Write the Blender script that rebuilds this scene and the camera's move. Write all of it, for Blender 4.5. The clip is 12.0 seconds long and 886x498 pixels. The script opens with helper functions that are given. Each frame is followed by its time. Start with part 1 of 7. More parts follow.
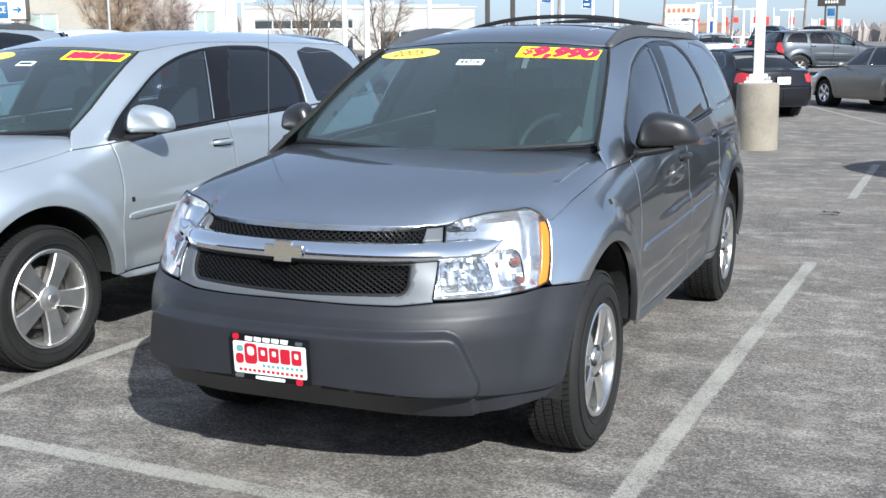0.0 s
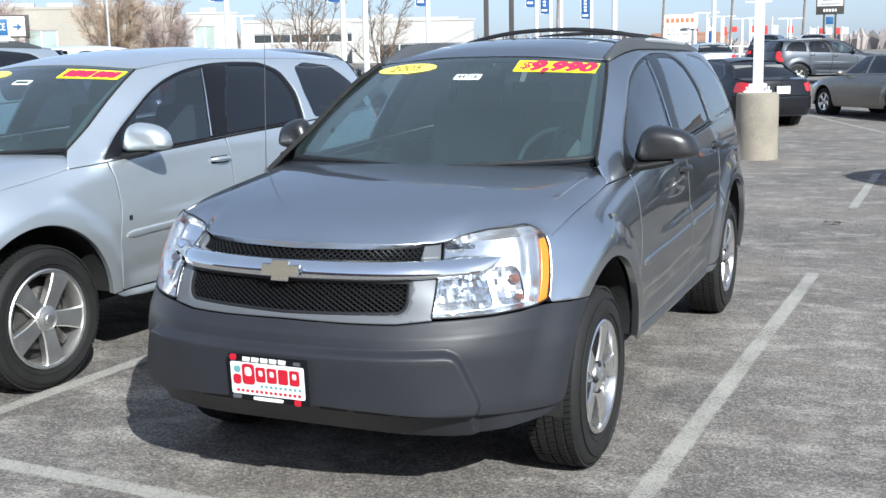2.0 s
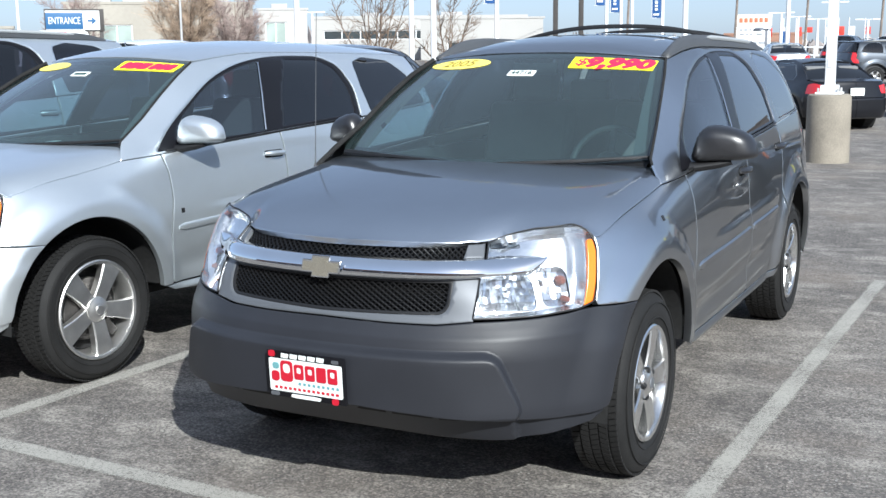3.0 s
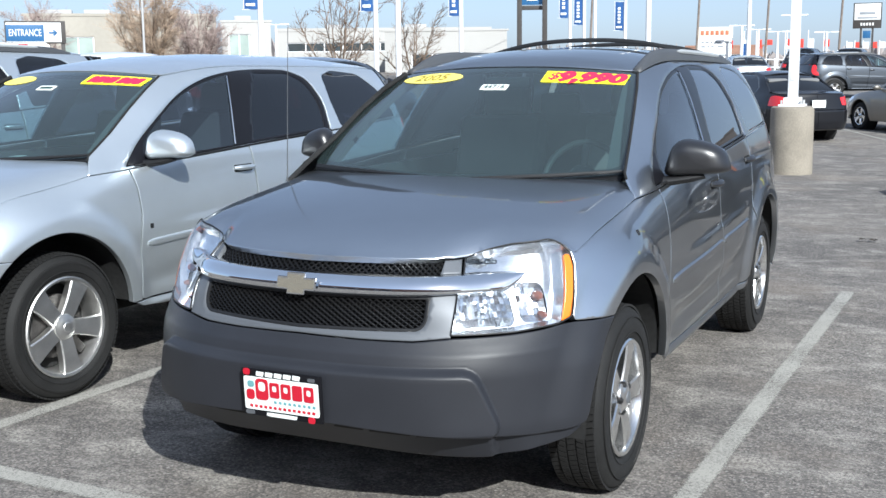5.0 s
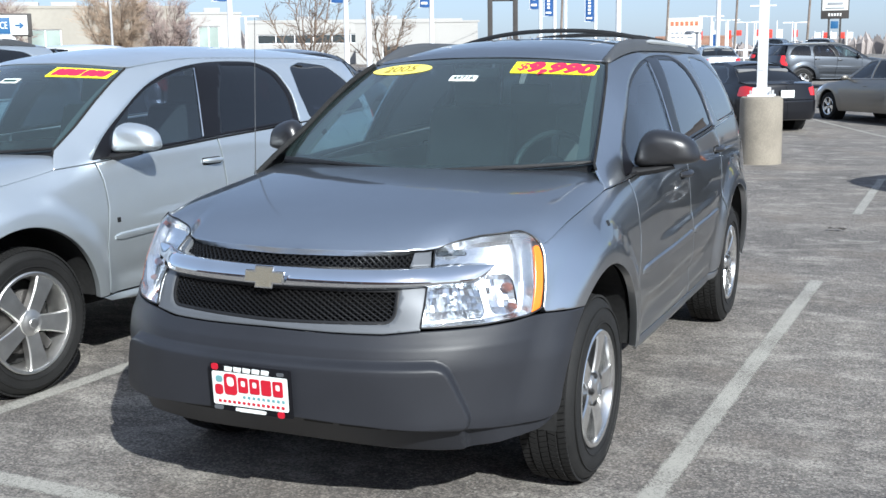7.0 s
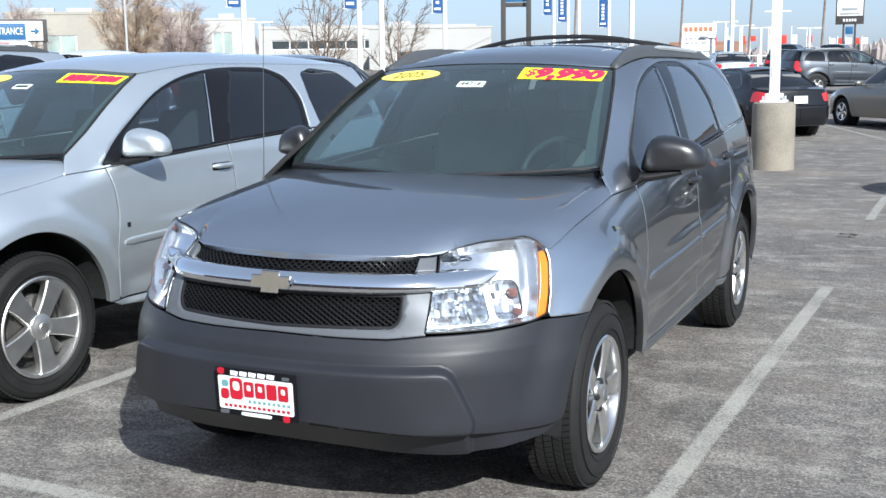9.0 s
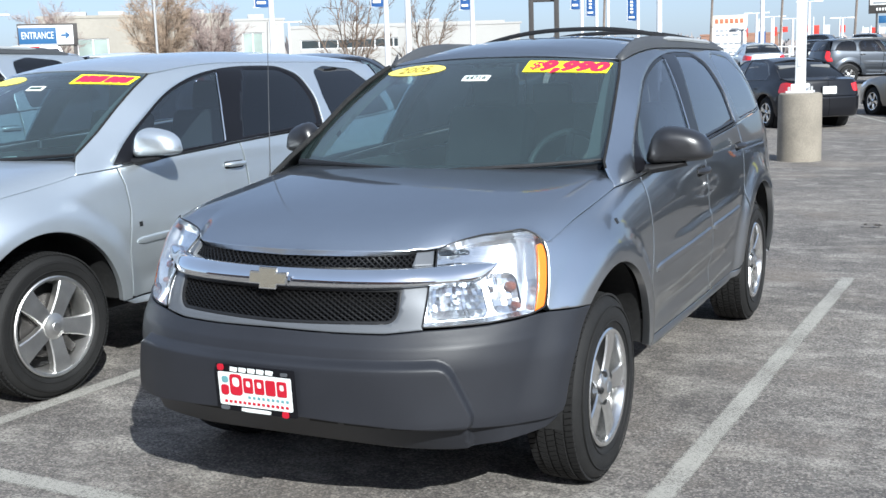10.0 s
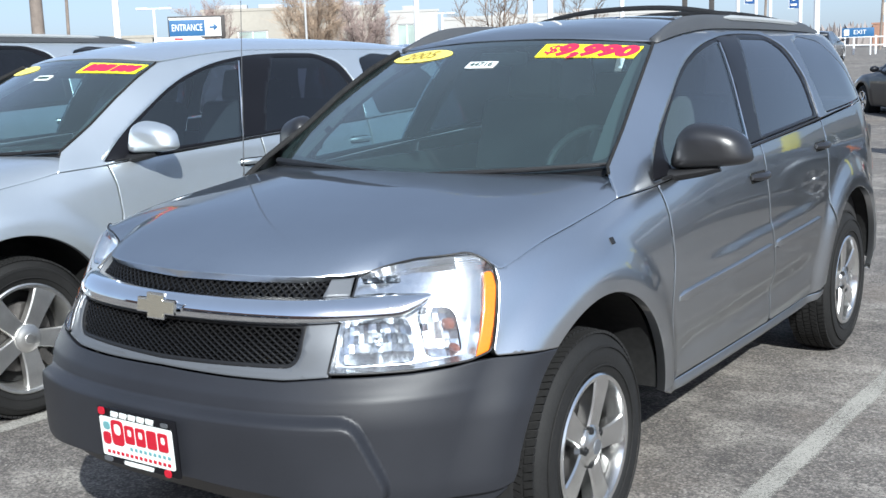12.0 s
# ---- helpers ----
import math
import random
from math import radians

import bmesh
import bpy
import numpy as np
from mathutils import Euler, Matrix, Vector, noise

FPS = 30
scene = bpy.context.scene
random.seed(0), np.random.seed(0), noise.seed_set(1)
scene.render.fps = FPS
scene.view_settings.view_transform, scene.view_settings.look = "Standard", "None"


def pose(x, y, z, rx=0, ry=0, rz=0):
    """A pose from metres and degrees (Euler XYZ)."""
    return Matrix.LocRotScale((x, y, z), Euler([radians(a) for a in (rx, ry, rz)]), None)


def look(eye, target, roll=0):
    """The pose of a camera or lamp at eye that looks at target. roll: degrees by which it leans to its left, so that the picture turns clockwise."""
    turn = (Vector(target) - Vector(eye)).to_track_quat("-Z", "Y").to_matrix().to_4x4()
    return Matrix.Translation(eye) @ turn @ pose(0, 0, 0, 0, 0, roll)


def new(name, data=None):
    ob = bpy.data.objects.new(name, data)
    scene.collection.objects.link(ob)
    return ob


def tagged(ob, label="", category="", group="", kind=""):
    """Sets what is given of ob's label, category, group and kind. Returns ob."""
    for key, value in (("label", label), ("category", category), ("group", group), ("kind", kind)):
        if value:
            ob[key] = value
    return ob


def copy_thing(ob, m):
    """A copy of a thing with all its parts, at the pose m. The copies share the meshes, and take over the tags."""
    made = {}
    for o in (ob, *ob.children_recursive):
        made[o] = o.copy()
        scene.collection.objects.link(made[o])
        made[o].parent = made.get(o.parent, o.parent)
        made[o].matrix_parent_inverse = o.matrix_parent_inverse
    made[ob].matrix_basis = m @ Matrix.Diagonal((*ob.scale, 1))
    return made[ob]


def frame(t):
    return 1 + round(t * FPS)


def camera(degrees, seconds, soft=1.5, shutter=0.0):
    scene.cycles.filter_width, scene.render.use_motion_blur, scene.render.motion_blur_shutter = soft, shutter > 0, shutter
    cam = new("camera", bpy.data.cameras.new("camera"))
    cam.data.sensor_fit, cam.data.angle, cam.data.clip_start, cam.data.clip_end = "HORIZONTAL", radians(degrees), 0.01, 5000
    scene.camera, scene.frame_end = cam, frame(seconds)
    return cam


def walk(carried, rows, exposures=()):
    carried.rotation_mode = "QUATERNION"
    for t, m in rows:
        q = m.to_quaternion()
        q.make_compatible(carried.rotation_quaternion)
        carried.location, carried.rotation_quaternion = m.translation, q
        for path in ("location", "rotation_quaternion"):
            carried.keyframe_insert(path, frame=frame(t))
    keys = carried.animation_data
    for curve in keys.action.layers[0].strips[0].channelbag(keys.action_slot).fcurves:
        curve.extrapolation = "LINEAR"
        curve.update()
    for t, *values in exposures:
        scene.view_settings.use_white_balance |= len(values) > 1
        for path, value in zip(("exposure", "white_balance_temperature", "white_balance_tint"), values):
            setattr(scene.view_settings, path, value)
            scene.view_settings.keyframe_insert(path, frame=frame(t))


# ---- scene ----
cam = camera(43.1, 12.0)
PATH = [
    (0, (0.622, -0.011, 1.602), (-0.175, 1.789, 1.243), -0.6),
    (0.5, (0.606, 0.0, 1.61), (-0.212, 1.791, 1.26), -1.1),
    (1, (0.627, 0.016, 1.618), (-0.183, 1.815, 1.288), -1.2),
    (1.5, (0.623, 0.011, 1.608), (-0.173, 1.815, 1.272), -1.4),
    (2, (0.616, 0.03, 1.615), (-0.184, 1.831, 1.277), -1.2),
    (2.5, (0.655, 0.098, 1.613), (-0.254, 1.855, 1.313), -0.4),
    (3, (0.646, 0.144, 1.602), (-0.259, 1.894, 1.262), -0.6),
    (3.2, (0.631, 0.139, 1.597), (-0.242, 1.903, 1.242), -0.8),
    (4.8, (0.597, 0.146, 1.609), (-0.249, 1.927, 1.275), -0.7),
    (5, (0.598, 0.15, 1.612), (-0.252, 1.931, 1.292), -0.6),
    (5.5, (0.596, 0.156, 1.613), (-0.249, 1.942, 1.302), -0.4),
    (6, (0.594, 0.164, 1.615), (-0.237, 1.954, 1.289), -0.6),
    (6.5, (0.593, 0.169, 1.611), (-0.222, 1.963, 1.271), -0.9),
    (7, (0.598, 0.175, 1.609), (-0.207, 1.975, 1.274), -0.8),
    (9, (0.628, 0.176, 1.61), (-0.199, 1.967, 1.285), -0.8),
    (9.5, (0.689, 0.203, 1.602), (-0.158, 1.985, 1.276), -1.3),
    (10, (0.733, 0.233, 1.596), (-0.147, 1.999, 1.267), -1.8),
    (10.5, (0.761, 0.312, 1.595), (-0.115, 2.074, 1.238), -2.3),
    (11, (0.739, 0.534, 1.581), (-0.101, 2.32, 1.256), -1.0),
    (11.5, (0.775, 0.823, 1.574), (-0.109, 2.59, 1.262), -2.5),
    (12, (0.943, 1.231, 1.548), (-0.176, 2.854, 1.213), -2.0),
]
walk(cam, [(t, look(eye, target, roll)) for t, eye, target, roll in PATH], [(0, 0.72, 6000, 10), (2, 0.72, 6000, 10), (3.2, 0.65, 5950, 10), (12, 0.64, 5950, 10)])

# ---- world and sun ----
SUN_FROM = Vector((1.12, -1.05, 1.0)).normalized()
world = bpy.data.worlds.new("sky")
scene.world = world
world.use_nodes = True
wn = world.node_tree
sky = wn.nodes.new("ShaderNodeTexSky")
sky.sky_type, sky.sun_disc = "NISHITA", False
sky.sun_elevation = math.asin(SUN_FROM.z)
sky.sun_rotation = math.atan2(SUN_FROM.x, SUN_FROM.y)
sky.air_density, sky.dust_density, sky.ozone_density = 0.7, 1.25, 1.9
# a thin even haze lies over the whole sky
haze = wn.nodes.new("ShaderNodeVectorMath")
haze.operation = "MULTIPLY_ADD"
haze.inputs[1].default_value, haze.inputs[2].default_value = (0.55, 0.55, 0.55), (1.86, 2.14, 2.50)
wn.links.new(sky.outputs[0], haze.inputs[0])
wn.links.new(haze.outputs[0], wn.nodes["Background"].inputs[0])
wn.nodes["Background"].inputs[1].default_value = 0.102
sun = new("sun", bpy.data.lights.new("sun", "SUN"))
sun.data.energy, sun.data.angle, sun.data.color = 5.0, radians(0.53), (0.97, 0.955, 0.87)
sun.matrix_world = look(SUN_FROM * 40, (0, 0, 0))


# ---- materials ----
def material(name, colour, rough=0.5, metal=0.0, coat=0.0, coat_rough=0.03, grain=0.0, grain_scale=200.0, stain=0.0, stain_scale=3.0,
             bump=0.0, bump_scale=300.0, trans=0.0, ior=1.45, emit=0.0, island=0.0, spec=0.5, edge=1.0, coat_ior=1.5):
    m = bpy.data.materials.new(name)
    m.use_nodes = True
    nt = m.node_tree
    n, link = nt.nodes, nt.links
    b = n["Principled BSDF"]
    b.inputs["Base Color"].default_value = (*colour, 1)
    b.inputs["Roughness"].default_value = rough
    b.inputs["Metallic"].default_value = metal
    b.inputs["Coat Weight"].default_value = coat
    b.inputs["Coat Roughness"].default_value = coat_rough
    b.inputs["Coat IOR"].default_value = coat_ior
    b.inputs["Transmission Weight"].default_value = trans
    b.inputs["IOR"].default_value = ior
    b.inputs["Specular IOR Level"].default_value = spec
    b.inputs["Specular Tint"].default_value = (edge, edge, edge, 1)
    if emit:
        b.inputs["Emission Color"].default_value = (*colour, 1)
        b.inputs["Emission Strength"].default_value = emit
    co = n.new("ShaderNodeTexCoord").outputs["Object"]
    shade = None
    for amount, scale, detail in ((grain, grain_scale, 2), (stain, stain_scale, 6)):
        if amount:
            t = n.new("ShaderNodeTexNoise")
            t.inputs["Scale"].default_value, t.inputs["Detail"].default_value = scale, detail
            link.new(co, t.inputs["Vector"])
            r = n.new("ShaderNodeMapRange")
            r.inputs["From Min"].default_value, r.inputs["From Max"].default_value = 0.3, 0.7
            r.inputs["To Min"].default_value, r.inputs["To Max"].default_value = 1 - amount, 1 + amount
            link.new(t.outputs["Fac"], r.inputs["Value"])
            if shade is None:
                shade = r.outputs[0]
            else:
                k = n.new("ShaderNodeMath")
                k.operation = "MULTIPLY"
                link.new(shade, k.inputs[0]), link.new(r.outputs[0], k.inputs[1])
                shade = k.outputs[0]
    if island:
        g = n.new("ShaderNodeNewGeometry")
        r = n.new("ShaderNodeMapRange")
        r.inputs["To Min"].default_value, r.inputs["To Max"].default_value = 1 - island, 1 + island
        link.new(g.outputs["Random Per Island"], r.inputs["Value"])
        if shade is None:
            shade = r.outputs[0]
        else:
            k = n.new("ShaderNodeMath")
            k.operation = "MULTIPLY"
            link.new(shade, k.inputs[0]), link.new(r.outputs[0], k.inputs[1])
            shade = k.outputs[0]
    if shade is not None:
        v = n.new("ShaderNodeVectorMath")
        v.operation = "SCALE"
        v.inputs[0].default_value = colour
        link.new(shade, v.inputs["Scale"])
        link.new(v.outputs[0], b.inputs["Base Color"])
    if bump:
        t = n.new("ShaderNodeTexNoise")
        t.inputs["Scale"].default_value, t.inputs["Detail"].default_value = bump_scale, 3
        link.new(co, t.inputs["Vector"])
        u = n.new("ShaderNodeBump")
        u.inputs["Strength"].default_value, u.inputs["Distance"].default_value = bump, 0.002
        link.new(t.outputs["Fac"], u.inputs["Height"])
        link.new(u.outputs[0], b.inputs["Normal"])
    return m


def glass(name, tint, f0=0.08, veil=0.0, rough=0.0, veil_colour=(0.62, 0.63, 0.62)):
    """A thin pane: tinted see-through, gloss that grows towards grazing, and a veil of sky glare put in as diffuse
    colour.
    """
    m = bpy.data.materials.new(name)
    m.use_nodes = True
    nt = m.node_tree
    n, link = nt.nodes, nt.links
    n.remove(n["Principled BSDF"])
    a, g, mix, f = n.new("ShaderNodeBsdfTransparent"), n.new("ShaderNodeBsdfGlossy"), n.new("ShaderNodeMixShader"), n.new("ShaderNodeLayerWeight")
    a.inputs["Color"].default_value = (*tint, 1)
    g.inputs["Roughness"].default_value = rough
    g.inputs["Color"].default_value = (1, 1, 1, 1)
    f.inputs["Blend"].default_value = 0.5
    p, q = n.new("ShaderNodeMath"), n.new("ShaderNodeMath")
    p.operation, q.operation = "POWER", "MULTIPLY_ADD"
    p.inputs[1].default_value, q.inputs[1].default_value, q.inputs[2].default_value = 4.0, 1 - f0, f0
    link.new(f.outputs["Facing"], p.inputs[0]), link.new(p.outputs[0], q.inputs[0]), link.new(q.outputs[0], mix.inputs[0])
    under = a.outputs[0]
    # sky glare on the pane, imitated by a thin uneven diffuse colour
    if veil:
        d, mx, t, r = n.new("ShaderNodeBsdfDiffuse"), n.new("ShaderNodeMixShader"), n.new("ShaderNodeTexNoise"), n.new("ShaderNodeMapRange")
        d.inputs["Color"].default_value = (*veil_colour, 1)
        t.inputs["Scale"].default_value, t.inputs["Detail"].default_value = 4.0, 8
        r.inputs["To Min"].default_value, r.inputs["To Max"].default_value = veil * .6, veil * 1.4
        link.new(n.new("ShaderNodeTexCoord").outputs["Object"], t.inputs["Vector"])
        link.new(t.outputs["Fac"], r.inputs["Value"]), link.new(r.outputs[0], mx.inputs[0])
        link.new(a.outputs[0], mx.inputs[1]), link.new(d.outputs[0], mx.inputs[2])
        under = mx.outputs[0]
    link.new(under, mix.inputs[1]), link.new(g.outputs[0], mix.inputs[2])
    link.new(mix.outputs[0], n["Material Output"].inputs["Surface"])
    return m


def asphalt_material():
    m = material("asphalt", (0.16, 0.152, 0.146), rough=0.93, spec=0.25)
    nt = m.node_tree
    n, link = nt.nodes, nt.links
    b = n["Principled BSDF"]
    co = n.new("ShaderNodeTexCoord").outputs["Object"]

    def noise_at(scale, detail=4.0, stretch=None, rough=0.6):
        t = n.new("ShaderNodeTexNoise")
        t.inputs["Scale"].default_value, t.inputs["Detail"].default_value, t.inputs["Roughness"].default_value = scale, detail, rough
        v = co
        if stretch:
            k = n.new("ShaderNodeMapping")
            k.inputs["Scale"].default_value = stretch
            link.new(co, k.inputs["Vector"])
            v = k.outputs[0]
        link.new(v, t.inputs["Vector"])
        return t.outputs["Fac"]

    def ramp(fac, stops):
        r = n.new("ShaderNodeValToRGB")
        e = r.color_ramp.elements
        for i, (p, c) in enumerate(stops):
            q = e[i] if i < 2 else e.new(p)
            q.position, q.color = p, (*c, 1)
        link.new(fac, r.inputs[0])
        return r.outputs[0]

    def mixed(a, c, fac, kind="MIX"):
        x = n.new("ShaderNodeMix")
        x.data_type, x.blend_type = "RGBA", kind
        link.new(a, x.inputs["A"]), link.new(c, x.inputs["B"])
        if isinstance(fac, float):
            x.inputs["Factor"].default_value = fac
        else:
            link.new(fac, x.inputs["Factor"])
        return x.outputs["Result"]

    def chips(scale):
        """Stones of the surface: how far from each one's middle, and its own random colour."""
        t = n.new("ShaderNodeTexVoronoi")
        t.inputs["Scale"].default_value = scale
        link.new(co, t.inputs["Vector"])
        q = n.new("ShaderNodeSeparateColor")
        link.new(t.outputs["Color"], q.inputs[0])
        return t.outputs["Distance"], q.outputs[0], q.outputs[1]

    def flat(c):
        x = n.new("ShaderNodeRGB")
        x.outputs[0].default_value = (*c, 1)
        return x.outputs[0]

    grey = lambda v: (v, v, v)
    base = ramp(noise_at(0.55, 6, rough=0.65), [(0.32, (0.150, 0.139, 0.131)), (0.5, (0.192, 0.177, 0.165)), (0.68, (0.245, 0.224, 0.203))])
    col = mixed(base, ramp(noise_at(9, 6, (1.0, 1.4, 1), 0.75), [(0.34, grey(0.76)), (0.66, grey(1.26))]), 0.85, "MULTIPLY")
    # every stone has its own grey
    d1, r1, _ = chips(105)
    d2, r2, g2 = chips(64)
    col = mixed(col, ramp(r1, [(0.0, grey(0.55)), (0.55, grey(0.95)), (1.0, (1.75, 1.70, 1.62))]), 0.8, "MULTIPLY")
    col = mixed(col, ramp(d1, [(0.35, grey(1.0)), (0.62, grey(0.45))]), 0.55, "MULTIPLY")
    # scattered larger pale stones, thicker in some patches
    zone = ramp(noise_at(1.1, 6, (1.0, 1.3, 1), 0.7), [(0.42, grey(0.10)), (0.60, grey(1.0))])
    pick = ramp(r2, [(0.84, grey(0)), (0.90, grey(1))])
    dot = ramp(d2, [(0.28, grey(1)), (0.40, grey(0))])
    col = mixed(col, flat((0.36, 0.345, 0.32)), mixed(mixed(pick, dot, 1.0, "MULTIPLY"), zone, 1.0, "MULTIPLY"))
    pit = mixed(ramp(g2, [(0.88, grey(0)), (0.91, grey(1))]), ramp(d2, [(0.2, grey(0.9)), (0.36, grey(0))]), 1.0, "MULTIPLY")
    col = mixed(col, flat((0.03, 0.029, 0.028)), pit)
    # pale scuffed places, broken up by the stones
    w1 = ramp(noise_at(2.1, 9, (1.0, 1.6, 1), 0.74), [(0.50, grey(0)), (0.62, grey(0.9))])
    w2 = ramp(noise_at(62, 4, None, 0.8), [(0.44, grey(0)), (0.56, grey(1))])
    col = mixed(col, flat((0.40, 0.375, 0.335)), mixed(w1, w2, 1.0, "MULTIPLY"))
    # brown dust and dark tar stains
    col = mixed(col, flat((0.20, 0.165, 0.135)), ramp(noise_at(0.8, 7, None, 0.6), [(0.53, grey(0)), (0.72, grey(0.5))]))
    col = mixed(col, flat((0.045, 0.045, 0.047)), ramp(noise_at(1.5, 8, (0.85, 1.2, 1), 0.68), [(0.59, grey(0)), (0.72, grey(0.6))]))
    link.new(col, b.inputs["Base Color"])
    u = n.new("ShaderNodeBump")
    u.inputs["Strength"].default_value, u.inputs["Distance"].default_value = 0.6, 0.005
    link.new(noise_at(210, 4, rough=0.7), u.inputs["Height"])
    link.new(u.outputs[0], b.inputs["Normal"])
    return m


def worn_paint(name, colour, bare, keep):
    """Road paint worn through to the asphalt in flecks."""
    m = material(name, colour, rough=0.85)
    nt = m.node_tree
    n, link = nt.nodes, nt.links
    co = n.new("ShaderNodeTexCoord").outputs["Object"]
    t, t2 = n.new("ShaderNodeTexNoise"), n.new("ShaderNodeTexNoise")
    t.inputs["Scale"].default_value, t.inputs["Detail"].default_value, t.inputs["Roughness"].default_value = 120, 5, 0.85
    t2.inputs["Scale"].default_value, t2.inputs["Detail"].default_value = 3.0, 4
    link.new(co, t.inputs["Vector"]), link.new(co, t2.inputs["Vector"])
    s = n.new("ShaderNodeMath")
    s.operation = "MULTIPLY_ADD"
    s.inputs[1].default_value = 0.2
    link.new(t2.outputs["Fac"], s.inputs[0]), link.new(t.outputs["Fac"], s.inputs[2])
    r = n.new("ShaderNodeValToRGB")
    r.color_ramp.elements[0].position, r.color_ramp.elements[0].color = keep - 0.07, (*bare, 1)
    r.color_ramp.elements[1].position, r.color_ramp.elements[1].color = keep + 0.05, (*colour, 1)
    link.new(s.outputs[0], r.inputs[0])
    link.new(r.outputs[0], n["Principled BSDF"].inputs["Base Color"])
    # the paint thins out towards the line's edges
    at = n.new("ShaderNodeAttribute")
    at.attribute_name = "across"
    e, f, g = n.new("ShaderNodeMapRange"), n.new("ShaderNodeMath"), n.new("ShaderNodeMapRange")
    e.inputs["From Min"].default_value, e.inputs["From Max"].default_value = 0.62, 1.0
    e.inputs["To Min"].default_value, e.inputs["To Max"].default_value = 0.0, 0.20
    link.new(at.outputs["Fac"], e.inputs["Value"])
    f.operation = "SUBTRACT"
    link.new(s.outputs[0], f.inputs[0]), link.new(e.outputs[0], f.inputs[1])
    g.inputs["From Min"].default_value, g.inputs["From Max"].default_value = keep - 0.10, keep - 0.02
    link.new(f.outputs[0], g.inputs["Value"])
    clear, mix = n.new("ShaderNodeBsdfTransparent"), n.new("ShaderNodeMixShader")
    link.new(g.outputs[0], mix.inputs[0]), link.new(clear.outputs[0], mix.inputs[1])
    link.new(n["Principled BSDF"].outputs[0], mix.inputs[2])
    link.new(mix.outputs[0], n["Material Output"].inputs["Surface"])
    return m


PAINT_GREY = material("grey_metallic_paint", (0.68, 0.707, 0.736), rough=0.30, metal=1.0, coat=0.9, coat_rough=0.03, coat_ior=1.65, edge=0.04, grain=0.10, grain_scale=900, stain=0.03, stain_scale=4)
PAINT_SILVER = material("silver_metallic_paint", (0.67, 0.715, 0.74), rough=0.38, metal=0.84, coat=1.0, coat_rough=0.06, grain=0.06, grain_scale=900, stain=0.03, stain_scale=4)
PAINT_BLACK = material("black_paint", (0.006, 0.0065, 0.009), rough=0.4, metal=0.0, spec=0.2, coat=0.7, grain=0.1, grain_scale=600)
PAINT_GOLD = material("beige_metallic_paint", (0.23, 0.215, 0.19), rough=0.42, metal=0.7, coat=1.0, grain=0.08, grain_scale=900)
PAINT_BLUEGREY = material("blue_grey_metallic_paint", (0.05, 0.058, 0.07), rough=0.42, metal=0.7, coat=1.0, grain=0.08, grain_scale=900)
PAINT_WHITE = material("white_car_paint", (0.78, 0.79, 0.8), rough=0.4, coat=1.0, stain=0.03)
PLASTIC_GREY = material("charcoal_bumper_plastic", (0.0205, 0.0218, 0.0268), rough=0.46, grain=0.12, grain_scale=500, stain=0.10, stain_scale=5, bump=0.12, bump_scale=900)
PLASTIC_BLACK = material("black_plastic", (0.011, 0.011, 0.012), rough=0.5, grain=0.15, stain=0.1, stain_scale=8, bump=0.1, bump_scale=800)
GLOSS_BLACK = material("gloss_black_trim", (0.008, 0.008, 0.010), rough=0.3, spec=0.25, grain=0.08, stain=0.08, stain_scale=6)
MIRROR_BLACK = material("satin_black_mirror_shell", (0.013, 0.013, 0.015), rough=0.34, spec=1.0, grain=0.1, grain_scale=600, stain=0.1)
DARK = material("dark_underbody", (0.012, 0.012, 0.012), rough=0.9, grain=0.3, grain_scale=40, stain=0.3, stain_scale=6)
GRILLE_BLACK = material("gloss_black_mesh", (0.006, 0.006, 0.0065), rough=0.35, grain=0.1)
VALANCE = material("black_valance_plastic", (0.006, 0.0062, 0.007), rough=0.75, spec=0.12, grain=0.2, stain=0.1)
CHROME = material("chrome", (0.83, 0.85, 0.87), rough=0.06, metal=1.0, stain=0.03, stain_scale=12)
SATIN = material("satin_silver_plastic", (0.125, 0.133, 0.145), rough=0.5, metal=0.3, coat=0.3, grain=0.05, grain_scale=700, stain=0.03)
ALLOY = material("cast_alloy", (0.80, 0.80, 0.79), rough=0.24, metal=1.0, grain=0.05, grain_scale=300, stain=0.08, stain_scale=14)
ALLOY_BRIGHT = material("polished_alloy", (0.80, 0.79, 0.77), rough=0.42, metal=1.0, grain=0.04, grain_scale=300, stain=0.10, stain_scale=14)
DISC = material("brake_iron", (0.07, 0.066, 0.063), rough=0.5, metal=0.5, grain=0.15, grain_scale=80)
RUBBER = material("tyre_rubber", (0.009, 0.0088, 0.0087), rough=0.75, grain=0.25, grain_scale=150, stain=0.25, stain_scale=9, bump=0.25, bump_scale=260)
AMBER = material("amber_lens", (0.90, 0.21, 0.008), rough=0.16, coat=1.0, grain=0.10, grain_scale=220, bump=0.2, bump_scale=240)
RED_LENS = material("red_lens", (0.62, 0.02, 0.025), rough=0.15, coat=1.0, grain=0.12, grain_scale=160)
BULB = material("smoked_bulb", (0.20, 0.075, 0.05), rough=0.35, coat=0.5, grain=0.1)
REFLECTOR = material("lamp_reflector", (0.90, 0.91, 0.92), rough=0.26, metal=1.0, grain=0.06, grain_scale=70, bump=0.25, bump_scale=60)
BOWL = material("faceted_lamp_bowl", (0.80, 0.83, 0.86), rough=0.27, metal=1.0, grain=0.15, grain_scale=60, bump=0.25, bump_scale=60)
LENS = glass("lamp_lens", (0.95, 0.965, 0.98), .07)
# the fourth value sets how much sky glare is painted into the pane
WINDSCREEN = glass("windscreen_glass", (0.50, 0.68, 0.69), .10, .042, 0.0, (0.42, 0.62, 0.62))
